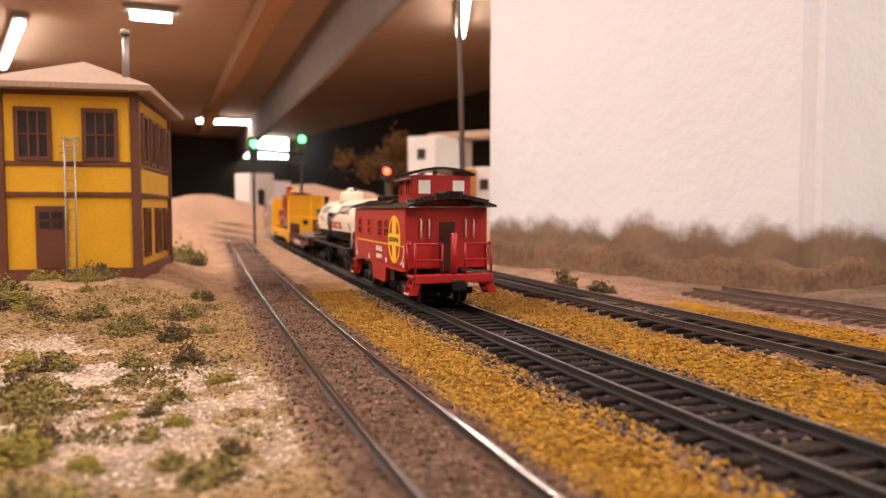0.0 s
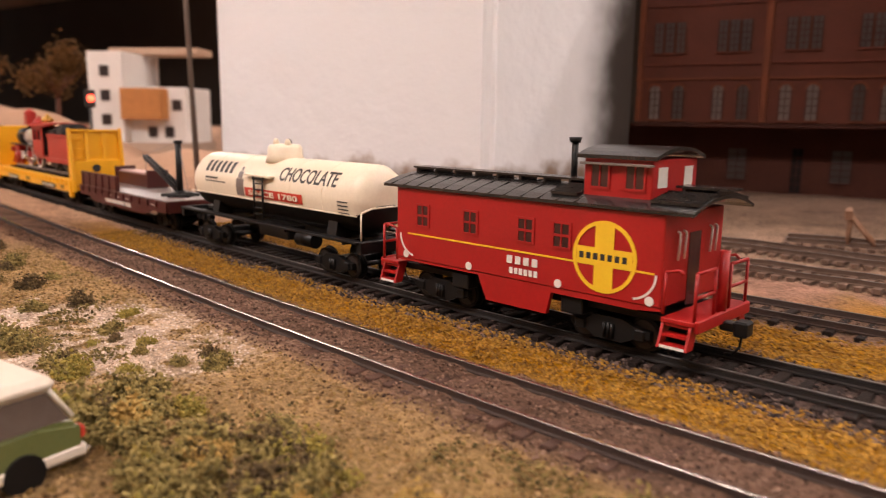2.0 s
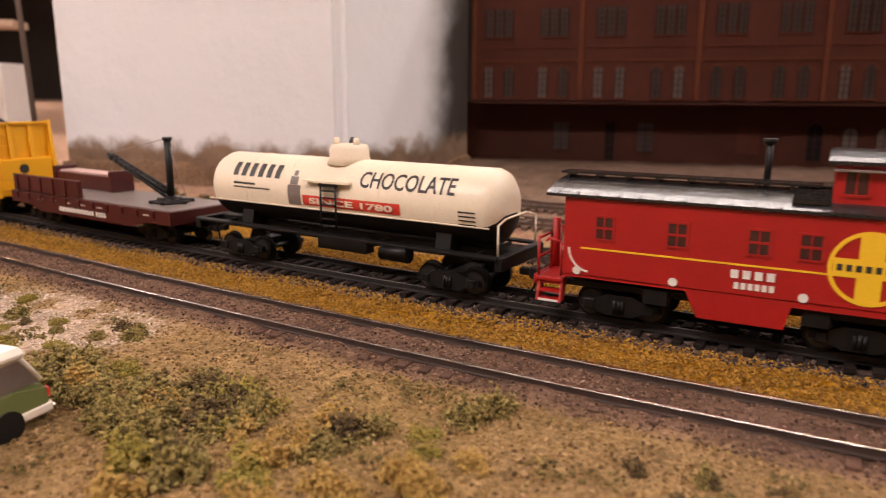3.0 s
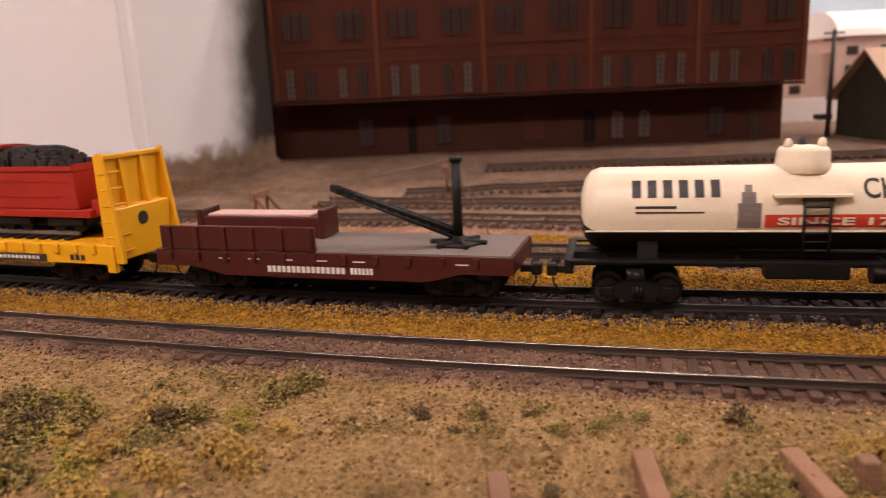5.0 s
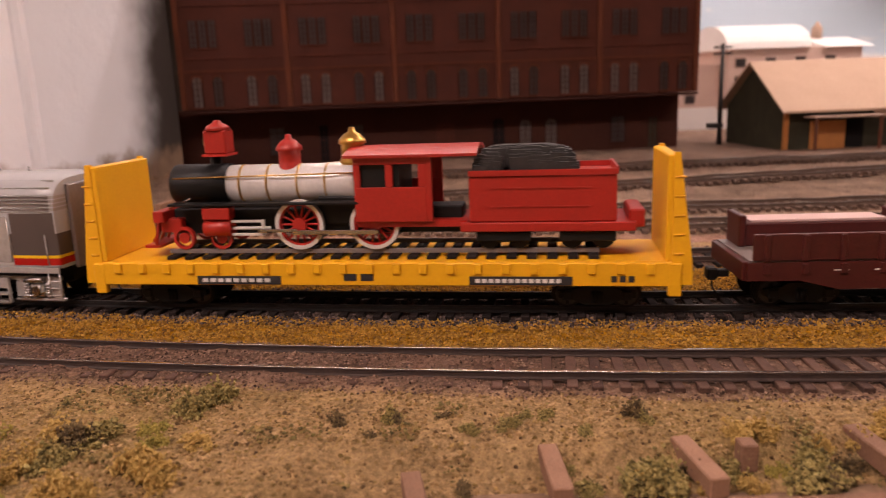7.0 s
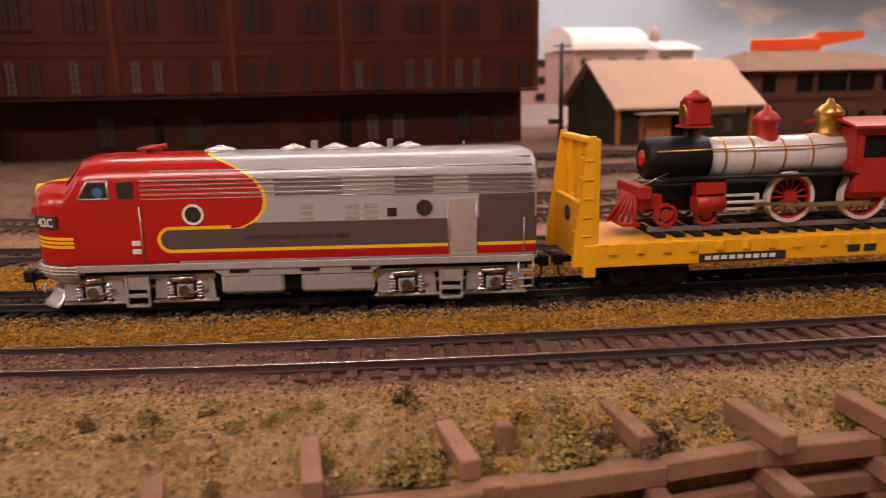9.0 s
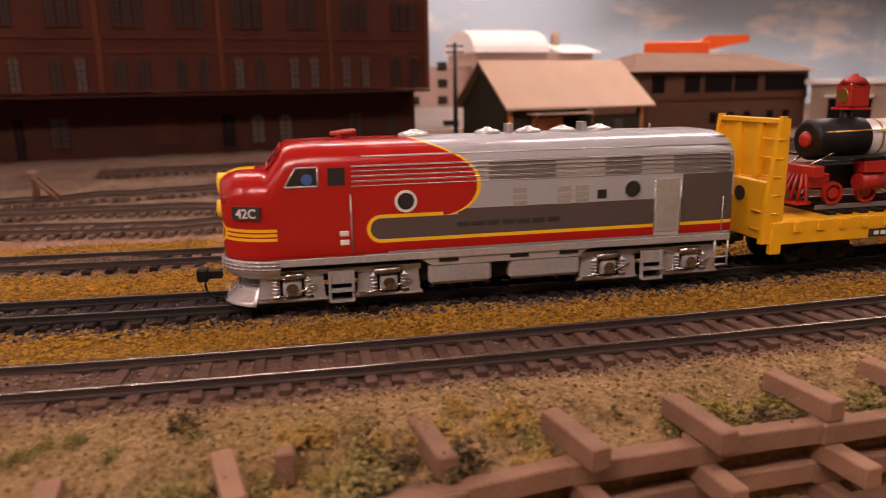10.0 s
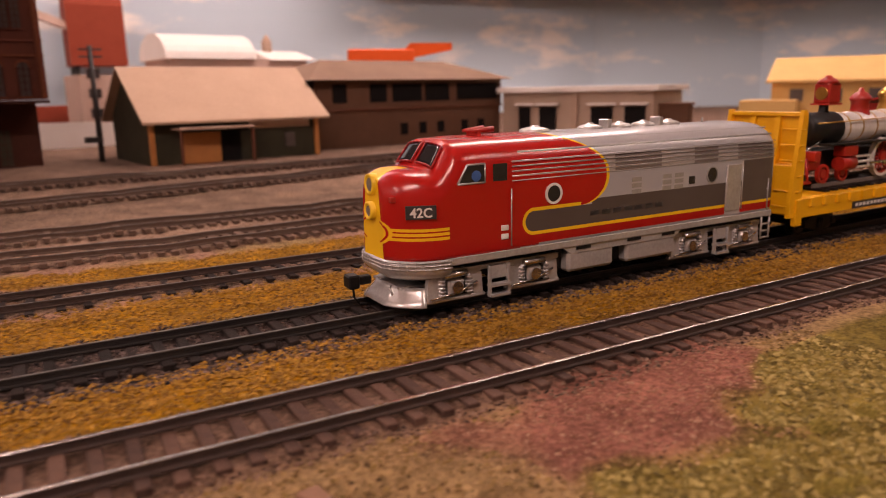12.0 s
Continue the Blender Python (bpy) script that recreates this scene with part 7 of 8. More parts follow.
def depot():
    G = 0.014
    t = thing("brick_depot", pose(0.4456, 0.5494, G, 0, 0, 8.7), "long brown depot with a low hip roof", "building")
    L, D, H = 0.245, 0.11, 0.064
    part("lower_wall", box(BM(), 0, L, 0, D, -0.008, 0.035), M["depot"], t)
    part("upper_wall", box(BM(), -0.001, L + 0.001, -0.001, D + 0.001, 0.035, H), M["depot"], t)
    o = 0.012
    bm = BM()
    a = [bm.verts.new(p) for p in ((-o, -o, H), (L + o, -o, H), (L + o, D + o, H), (-o, D + o, H))]
    r = [bm.verts.new((0.04, D / 2, H + 0.0215)), bm.verts.new((L - 0.04, D / 2, H + 0.0215))]
    bm.faces.new(a[::-1])
    for q in ((a[0], a[1], r[1], r[0]), (a[2], a[3], r[0], r[1]), (a[1], a[2], r[1]), (a[3], a[0], r[0])):
        bm.faces.new(q)
    part("roof", bm, M["roof_brown"], t, "brown hip roof")
    for x0, x1 in ((0.018, 0.034), (0.062, 0.082), (0.09, 0.128), (0.133, 0.166), (0.178, 0.240)):
        part("window", box(BM(), x0, x1, -0.002, 0.001, 0.042, 0.060), M["void"], t, "dark window opening")
    for x in (0.10, 0.125, 0.15, 0.185, 0.21):
        part("low_window", box(BM(), x, x + 0.009, -0.0012, 0.001, 0.008, 0.020), M["void"], t)
    part("string_course", box(BM(), -0.002, L + 0.002, -0.0025, 0.0, 0.034, 0.0365), M["brown_trim"], t)
    cr = thing("overhead_crane", pose(0.645, 0.746, 0.008, 0, 0, -20), "bright orange overhead crane rising behind a roof", "crane")
    part("girder", mbox(BM(), -68, 18, -5, 5, 96, 112, 1.5), M["orange"], cr)
    bm = slab(BM(), [P(u, 0, v)[::2] for u, v in ((14, 100), (68, 110), (68, 119), (14, 119), (6, 112))], -4 * mm, 4 * mm)
    part("jib", bm, M["orange"], cr)
    for x in (-60, 10):
        part("leg", mbox(BM(), x - 4, x + 4, -4, 4, -6, 97, 0.5), M["orange"], cr)


depot()


def low_beige():
    t = thing("beige_store", pose(0.6843, 0.5741, 0.012, 0, 0, -62.9), "low beige store with a white flat roof", "building")
    L = 0.172
    part("wall_body", box(BM(), 0, L, 0, 0.12, -0.006, 0.050), M["beige"], t)
    part("roof", box(BM(), -0.006, L + 0.006, -0.006, 0.126, 0.050, 0.056, 0.0005), M["snow"], t, "white flat roof")
    for x, w in ((0.02, 0.014), (0.045, 0.02), (0.105, 0.024), (0.142, 0.022)):
        part("doorway", box(BM(), x, x + w, -0.0012, 0.001, 0.004, 0.034), M["void"], t, "dark doorway")
        part("canopy", box(BM(), x - 0.003, x + w + 0.003, -0.006, 0.001, 0.036, 0.038), M["snow"], t)
    part("pilaster", box(BM(), 0.083, 0.09, -0.003, 0.001, -0.006, 0.050), M["roof_tan"], t)
    bm = mbox(BM(), -16, 16, -14, 14, 0, 38, 0.5)
    mbox(bm, -18, 18, -16, 16, 38, 41, 0.5)
    solo("grey_shed", bm, M["depot"], "small grey-brown tin shed", "shed", at=pose(0.80, 0.425, 0.008, 0, 0, -58))


low_beige()


def yellow_hall():
    t = thing("yellow_hall", pose(0.97, 0.43, 0.01, 0, 0, -62), "buff-yellow hall with a low gable roof", "building")
    L, D, H = 0.26, 0.16, 0.058
    bm = ends(BM(), [(0, -0.006), (D, -0.006), (D, H), (D / 2, H + 0.026), (0, H)], 0, L)
    part("wall_body", bm, M["buff"], t)
    for s in (0, 1):
        pts = [(-0.006, H - 0.001), (D / 2, H + 0.027), (D / 2, H + 0.030), (-0.006, H + 0.002)]
        if s:
            pts = [(D - y, z) for y, z in pts][::-1]
        bm = ends(BM(), pts, -0.006, L + 0.006)
        bmesh.ops.recalc_face_normals(bm, faces=bm.faces)
        part("roof_slope", bm, M["buff"], t)
    for k in range(6):
        part("window", box(BM(), 0.02 + k * 0.04, 0.034 + k * 0.04, -0.0012, 0.001, 0.036, 0.050), M["window_pale"], t)
    for k in range(3):
        part("gable_window", box(BM(), -0.0012, 0.001, 0.03 + k * 0.04, 0.045 + k * 0.04, 0.02, 0.045), M["window_dim"], t)
    bm = mbox(BM(), 0, 60, 0, 60, 0, 40, 0.6)
    solo("yellow_shed", bm, M["buff"], "small buff shed before the hall", "shed", at=pose(0.925, 0.44, 0.008, 0, 0, -62))


yellow_hall()


def pale_mill():
    t = thing("pale_mill", pose(0.395, 0.93, 0.01, 0, 0, 5), "pale pink mill with white roofs", "building")
    part("wall_body", box(BM(), 0, 0.20, 0, 0.12, -0.006, 0.105), M["pink_wall"], t)
    part("wing", box(BM(), -0.11, 0.0, 0.02, 0.12, -0.006, 0.085), M["pink_wall"], t)
    bm = ends(BM(), [(0.06 - 0.066 * math.cos(k * math.pi / 12), 0.105 + 0.036 * math.sin(k * math.pi / 12)) for k in range(13)][::-1], -0.006, 0.12)
    part("roof", bm, M["snow"], t, "white rounded roof")
    bm = ends(BM(), [(-0.006, 0.104), (0.126, 0.104), (0.06, 0.120)], 0.142, 0.215)
    part("lower_roof", bm, M["snow"], t)
    for z in (0.03, 0.055, 0.08):
        for k in range(6):
            part("window", box(BM(), -0.10 + k * 0.045 + (0.02 if k > 1 else 0), -0.085 + k * 0.045 + (0.02 if k > 1 else 0), -0.0012 if k > 1 else 0.0188, 0.021, z, z + 0.012), M["window_dim"], t)
    part("cupola", lathe(BM(), [(0.008, 0), (0.008, 0.016), (0.001, 0.026)], 8, at=pose(0.165, 0.06, 0.118)), M["roof_tan"], t)
    t = thing("coal_hoist", pose(0.351, 1.30, 0.01, 0, 0, 0), "tall barn-red hoist house on legs with a chute", "hoist house")
    bm = ends(BM(), [(-0.04, 0.108), (0.04, 0.108), (0.04, 0.206), (0.0, 0.258), (-0.04, 0.206)], -0.044, 0.044)
    part("house", bm, M["barn_red"], t)
    for x in (-0.035, 0.035):
        for y in (-0.03, 0.03):
            part("leg", box(BM(), x - 0.004, x + 0.004, y - 0.004, y + 0.004, -0.006, 0.11), M["pole_black"], t)
    part("chute", box(BM(), -0.13, -0.04, -0.012, 0.012, -0.006, 0.006, at=pose(0, -0.02, 0.155, 0, 22, 0)), M["pink_wall"], t)
    bm = box(BM(), 0, 0.16, 0, 0.05, 0, 0.05)
    solo("red_barn", bm, M["barn_red"], "low barn-red shed in the distance", "shed", at=pose(0.20, 1.08, 0.005))
    bm = box(BM(), 0, 0.24, 0, 0.004, 0, 0.032)
    solo("low_pale_wall", bm, M["snow"], "low pale retaining wall", "wall", at=pose(0.14, 0.78, 0.008, 0, 0, 4))


pale_mill()


def wire_pole(x, y, z0, z1, arms, mat, label, lean=0.0, r=0.0016):
    t = thing("utility_pole", pose(x, y, z0, 0, lean, 0), label, "pole")
    part("post", rod(BM(), (0, 0, -0.006), (0, 0, z1 - z0), r * 1.15, 8, r * 0.85), mat, t)
    for k in range(arms):
        part("cross_arm", box(BM(), -0.009, 0.009, -0.0007, 0.0007, z1 - z0 - 0.004 - k * 0.006, z1 - z0 - 0.0025 - k * 0.006), mat, t)
    return t


tagged(wire_pole(0.2589, 0.5817, 0.012, 0.109, 2, M["pole_black"], "black wooden utility pole beside the shed", 0, 0.0022))
part("switch_box", box(BM(), -0.012, 0.002, -0.004, 0.004, 0.016, 0.021), M["pole_black"], bpy.data.objects["utility_pole"])
wire_pole(-0.5439, 0.3007, 0.002, 0.42, 0, M["pole"], "tall thin grey conduit pole before the pillar", -2.0, 0.0019)


# ---- painted sky ----
def sky_backdrop():
    m, t, p = nodes_of("painted_sky")
    co = add(t, "ShaderNodeTexCoord")
    mp = add(t, "ShaderNodeMapping")
    mp.inputs["Scale"].default_value = (3.4, 3.4, 10.0)
    t.links.new(co.outputs["Object"], mp.inputs[0])
    n = add(t, "ShaderNodeTexNoise", Scale=1.0, Detail=7.0, Roughness=0.62)
    t.links.new(mp.outputs[0], n.inputs["Vector"])
    ramp = add(t, "ShaderNodeValToRGB")
    ramp.color_ramp.elements[0].position, ramp.color_ramp.elements[1].position = 0.53, 0.62
    ramp.color_ramp.elements[0].color, ramp.color_ramp.elements[1].color = (0.52, 0.64, 0.73, 1), (0.88, 0.85, 0.82, 1)
    t.links.new(n.outputs[0], ramp.inputs[0])
    t.links.new(ramp.outputs[0], p.inputs["Base Color"])
    p.inputs["Roughness"].default_value = 0.9
    pts = [(0.15, 1.36), (0.9, 1.36), (1.5, 1.30), (1.9, 1.1), (2.2, 0.7), (2.35, 0.2), (2.4, -0.6)]
    bm = BM()
    for (xa, ya), (xb, yb) in zip(pts, pts[1:]):
        turn = math.degrees(math.atan2(yb - ya, xb - xa))
        box(bm, -0.004, math.hypot(xb - xa, yb - ya) + 0.004, 0.0, 0.01, -0.02, CEILING - 0.006, at=pose(xa, ya, 0, 0, 0, turn))
    solo("backdrop_sky", bm, m, "painted blue sky with pale clouds behind the layout", "backdrop", kind="structure")
    bm = BM()
    mid = [(x * 0.9, y * 0.9) for x, y in pts]
    for i in range(1, len(pts) - 1):
        q = [pts[i], pts[i + 1], mid[i + 1], mid[i]]
        v = [bm.verts.new((x, y, 0.30)) for x, y in q] + [bm.verts.new((x, y, 0.36)) for x, y in q]
        bm.faces.new(v[:4])
        bm.faces.new(v[4:][::-1])
        for k in range(4):
            bm.faces.new((v[k], v[k + 4], v[(k + 1) % 4 + 4], v[(k + 1) % 4]))
    bmesh.ops.recalc_face_normals(bm, faces=bm.faces)
    solo("backdrop_valance", bm, M["dark_wall"], "dark valance shelf over the painted sky", "valance", kind="structure")


sky_backdrop()


# ---- far end of the layout ----
def far_end():
    t = thing("signal_bridge", Matrix.Identity(4), "dark signal bridge with green lamps over the tracks", "signal bridge")
    a, b = Vector((-0.8948, 0.2401, 0)), Vector((-0.9334, 0.3099, 0))
    for q in (a, b):
        part("post", box(BM(), q.x - 0.0011, q.x + 0.0011, q.y - 0.0011, q.y + 0.0011, -0.004, 0.112), M["pole_black"], t)
    d = (b - a).normalized()
    bm = BM()
    for z in (0.098, 0.110):
        rod(bm, a + Vector((0, 0, z)) - d * 0.004, b + Vector((0, 0, z)) + d * 0.004, 0.002, 6)
    for k in range(9):
        p, q = a.lerp(b, k / 9), a.lerp(b, (k + 1) / 9)
        rod(bm, p + Vector((0, 0, 0.098)), q + Vector((0, 0, 0.110)), 0.001, 5)
    part("truss", bm, M["pole_black"], t)
    for q, z in ((a, 0.116), (b, 0.128)):
        hd = part("signal_head", box(BM(), q.x - 0.003, q.x + 0.003, q.y - 0.005, q.y + 0.005, z - 0.016, z + 0.008, 0.0008), M["pole_black"], t)
        part("green_lamp", lathe(BM(), [(0.0045, 0), (0.0042, 0.002), (0.002, 0.003)], 14, at=pose(q.x + 0.003, q.y, z, 0, 90)), M["signal_green"], hd, "glowing green lamp")
    t = thing("signal_post", pose(-0.7845, 0.3525, 0), "signal post with a glowing red lamp", "signal")
    part("post", rod(BM(), (0, 0, -0.004), (0, 0, 0.083), 0.0016, 8), M["pole_black"], t)
    hd = part("signal_head", box(BM(), -0.003, 0.003, -0.005, 0.005, 0.074, 0.092, 0.0008), M["pole_black"], t)
    part("red_lamp", lathe(BM(), [(0.0036, 0), (0.0034, 0.002), (0.0015, 0.003)], 14, at=pose(0.003, -0.001, 0.0831, 0, 90)), M["signal_red"], hd, "glowing red lamp")
    t = thing("white_block_house", pose(-1.80, 0.4985, 0.02, 0, 0, 20), "small white block house by the tracks", "building")
    part("wall_body", box(BM(), -0.03, 0.03, -0.034, 0.034, -0.004, 0.108, 0.001), M["snow"], t)
    part("annex", box(BM(), -0.03, 0.03, 0.034, 0.085, -0.004, 0.092, 0.001), M["plaster"], t)
    part("door", box(BM(), 0.03, 0.0315, -0.012, 0.006, 0.03, 0.07), M["window_dim"], t)
    t = thing("white_hotel", pose(-1.24, 0.63, 0.0, 0, 0, 28), "stepped white stucco house with brown awning", "building")
    part("main_block", box(BM(), 0.0, 0.06, -0.02, 0.11, 0.02, 0.172, 0.001), M["snow"], t)
    part("side_block", box(BM(), 0.06, 0.16, 0.0, 0.1, 0.02, 0.115, 0.001), M["snow"], t)
    part("brown_block", box(BM(), 0.06, 0.13, -0.03, 0.0, 0.06, 0.112, 0.001), M["door_orange"], t, "brown timber front")
    part("tile_cap", box(BM(), -0.002, 0.162, 0.05, 0.112, 0.172, 0.184, 0.001), M["roof_sand"], t)
    for x, z in ((0.03, 0.14), (0.03, 0.10), (0.10, 0.04), (0.13, 0.04), (0.03, 0.06), (0.145, 0.085)):
        part("window", box(BM(), x - 0.008, x + 0.008, -0.0215 if x < 0.06 else -0.0015, -0.019 if x < 0.06 else 0.001, z - 0.009, z + 0.009), M["window_dim"], t)
    part("foundation", box(BM(), -0.002, 0.162, -0.035, 0.112, -0.01, 0.022, 0.001), M["beige"], t)
    # low mounds
    hill = paint("peach_hill", (0.52, 0.33, 0.22), (0.38, 0.23, 0.15), 0.9, 0.0, 12, 160, 0.5)
    for x, y, rx, ry, h in ((-1.78, 0.36, 0.5, 0.20, 0.078), (-1.2, 0.48, 0.30, 0.10, 0.075), (-2.2, 0.75, 0.6, 0.25, 0.12), (-2.6, -0.1, 0.6, 0.2, 0.10), (-0.78, 0.47, 0.14, 0.07, 0.03)):
        bm = BM()
        n, m = 28, 8
        rings = []
        for j in range(m + 1):
            f = j / m
            ring = []
            for i in range(n):
                a = 2 * math.pi * i / n
                k = 1 + 0.18 * math.sin(3 * a + x) + 0.1 * math.sin(7 * a)
                px, py = x + rx * f * k * math.cos(a), y + ry * f * k * math.sin(a)
                ring.append(bm.verts.new((px, py, h * (1 - f ** 1.6) + 0.012 * (float(wander(px, py, 0.06)) - 0.5) * (1 - f) - 0.002 * f)))
            rings.append(ring)
        for r, s in zip(rings, rings[1:]):
            for i in range(n):
                bm.faces.new((r[i], s[i], s[(i + 1) % n], r[(i + 1) % n])).smooth = True
        bmesh.ops.remove_doubles(bm, verts=bm.verts, dist=1e-6)
        bmesh.ops.recalc_face_normals(bm, faces=bm.faces)
        solo("scenery_mound", bm, hill, "low peach-coloured plaster hill", "hill", "far hills")


far_end()


# ---- plants ----
def foliage_mesh(name, n, r, h, seed, mat, size=0.00082):
    rng = np.random.default_rng(seed)
    k = 8
    a, q = rng.random(k) * 6.283, rng.random(k) ** 0.6
    mid = np.stack([r * q * np.cos(a), 0.75 * r * q * np.sin(a), 0.8 * h * rng.random(k) * (1.15 - q)], -1)
    wide = r * (0.12 + 0.16 * rng.random(k))
    i = rng.integers(0, k, n)
    pts = mid[i] + rng.normal(size=(n, 3)) * wide[i][:, None]
    pts[:, 2] = np.abs(pts[:, 2]) * (0.7 + 0.5 * rng.random(n))
    ob = grains(name, pts, size * (0.6 + 0.9 * rng.random(n)), mat, "", "", 0.6, seed)
    me = ob.data
    bpy.data.objects.remove(ob)
    return me


OLIVE = grains_paint("olive_foam", [(0.085, 0.066, 0.025), (0.22, 0.17, 0.054), (0.36, 0.275, 0.10), (0.16, 0.122, 0.042)], rich=1.0)
LIME = grains_paint("yellow_green_foam", [(0.16, 0.14, 0.03), (0.28, 0.22, 0.05), (0.36, 0.27, 0.06), (0.20, 0.17, 0.04)], rich=1.0)
GOLD = grains_paint("gold_foam", [(0.26, 0.16, 0.04), (0.46, 0.30, 0.09), (0.36, 0.23, 0.07)], rich=1.0)
DARKB = grains_paint("dark_brown_foam", [(0.05, 0.033, 0.018), (0.12, 0.082, 0.036), (0.19, 0.13, 0.058)], rich=1.0)


def bushes():
    kinds = {"o": [foliage_mesh("bush_olive", 900, 0.0085, 0.0075, k, OLIVE) for k in (1, 2, 3)], "l": [foliage_mesh("bush_lime", 760, 0.008, 0.007, k, LIME) for k in (4, 5)], "g": [foliage_mesh("bush_gold", 700, 0.008, 0.0065, k, GOLD) for k in (6, 7)], "d": [foliage_mesh("bush_dark", 700, 0.008, 0.006, k, DARKB) for k in (8, 9)]}
    text = {"o": "olive-green foam bush on sandy earth", "l": "yellow-green foam bush on dry earth", "g": "golden-yellow foam tuft on dry earth", "d": "dark brown foam bush on dry earth"}
    rnd = random.Random(12)
    spots = [(-0.1861, 0.0307, "o", 0.5), (-0.1967, 0.0277, "o", 0.3), (-0.1964, 0.0366, "d", 0.38), (-0.218, 0.0325, "l", 0.3), (-0.1995, 0.0153, "l", 0.33), (-0.2116, 0.0261, "o", 0.28), (-0.2302, 0.0236, "l", 0.25), (-0.229, 0.0297, "d", 0.32), (-0.2393, 0.0347, "o", 0.5), (-0.2503, 0.048, "l", 0.38), (-0.2753, 0.0452, "d", 0.48), (-0.2822, 0.0335, "o", 0.45), (-0.3203, 0.0602, "o", 0.4), (-0.314, 0.0493, "d", 0.65), (-0.07, 0.02, "o", 0.5), (-0.075, 0.0145, "o", 0.5), (-0.081, 0.004, "l", 0.4), (-0.0865, -0.0235, "g", 0.5)]
    for cx, cy, r, n in ((-0.2487, 0.0094, 0.0065, 9), (-0.2121, 0.0071, 0.004, 5), (-0.3337, 0.0377, 0.008, 7), (-0.4139, 0.0321, 0.009, 8), (-0.2863, 0.0126, 0.005, 6), (-0.4009, 0.0036, 0.006, 5), (-0.4049, 0.0739, 0.006, 5), (-0.3553, 0.0249, 0.004, 4)):
        for _ in range(n):
            spots.append((cx + rnd.gauss(0, r * 0.6), cy + rnd.gauss(0, r * 0.6), rnd.choice("oold"), rnd.uniform(0.3, 0.6)))
    spots += [(-0.352, 0.062, "o", 0.5), (-0.345, 0.055, "d", 0.45), (-0.489, 0.156, "o", 0.9), (-0.42, 0.165, "d", 0.7), (-0.62, 0.10, "o", 1.3), (-0.66, 0.12, "o", 1.4), (-0.60, 0.115, "d", 1.0), (-0.36, 0.245, "d", 0.9), (-0.34, 0.25, "d", 0.8)]
    # thickets
    for cx, cy, sx, sy, n, mix in ((-0.142, -0.010, 0.026, 0.012, 64, "ooollgd"), (-0.108, -0.02, 0.03, 0.011, 26, "olgg"), (-0.265, -0.025, 0.05, 0.012, 30, "oood"), (-0.385, 0.012, 0.035, 0.012, 10, "oodl")):
        for _ in range(n):
            spots.append((cx + rnd.gauss(0, sx), cy + rnd.gauss(0, sy), rnd.choice(mix), rnd.uniform(0.25, 0.7)))
    for _ in range(34):
        x = rnd.uniform(-0.01, 0.215)
        spots.append((x, -0.0165 + rnd.uniform(-0.003, 0.0045), rnd.choice("lgdoo" if x < 0.11 else "ldoo"), rnd.uniform(0.3, 0.65)))
    for _ in range(9):
        spots.append((rnd.uniform(0.05, 0.10), rnd.uniform(-0.009, -0.001), "g", rnd.uniform(0.3, 0.55)))
    for _ in range(22):
        spots.append((rnd.uniform(0.24, 0.45), rnd.uniform(-0.07, -0.035), "l", rnd.uniform(0.2, 0.4)))
    for _ in range(16):
        spots.append((rnd.uniform(-0.05, 0.04), rnd.uniform(-0.02, 0.012), rnd.choice("od"), rnd.uniform(0.2, 0.4)))
    for x, y, k, s in spots:
        o = float(off_of(np.float64(x), np.float64(y)))
        if -0.009 < o < 0.09:
            continue
        if abs(x + 0.1713) < 0.017 and abs(y + 0.0503) < 0.038:
            continue
        ob = new("bush", rnd.choice(kinds[k]))
        tagged(ob, text[k], "bush", "foam bushes of the layout")
        ob.matrix_world = pose(x, y, float(ground_z(x, y)) - 0.0004, 0, 0, rnd.uniform(0, 360)) @ Matrix.Diagonal((s, s, s * rnd.uniform(1.0, 1.7), 1))
    # far tree
    t = thing("tree", pose(-1.62, 0.77, 0.03), "brown leafy model tree behind the houses", "tree")
    bm = BM()
    rod(bm, (0, 0, -0.04), (0, 0, 0.10), 0.008, 8, 0.004)
    for k in range(7):
        a = k * 0.9
        rod(bm, (0, 0, 0.07 + 0.01 * (k % 3)), (0.045 * math.cos(a), 0.045 * math.sin(a), 0.12 + 0.012 * (k % 4)), 0.003, 6, 0.001)
    part("trunk", bm, M["brown_trim"], t)
    rng = np.random.default_rng(31)
    n = 2600
    c = rng.normal(size=(14, 3)) * (0.032, 0.04, 0.022) + (0, 0, 0.135)
    pts = c[rng.integers(0, 14, n)] + rng.normal(size=(n, 3)) * 0.013
    leaf = grains_paint("brown_leaves", [(0.09, 0.05, 0.025), (0.16, 0.09, 0.04), (0.22, 0.13, 0.06)])
    ob = grains("crown", pts, 0.0035 * (0.6 + 0.8 * rng.random(n)), leaf, "", "", 0.5, 5)
    ob.parent = t
    for key in ("kind",):
        if key in ob:
            del ob[key]


bushes()


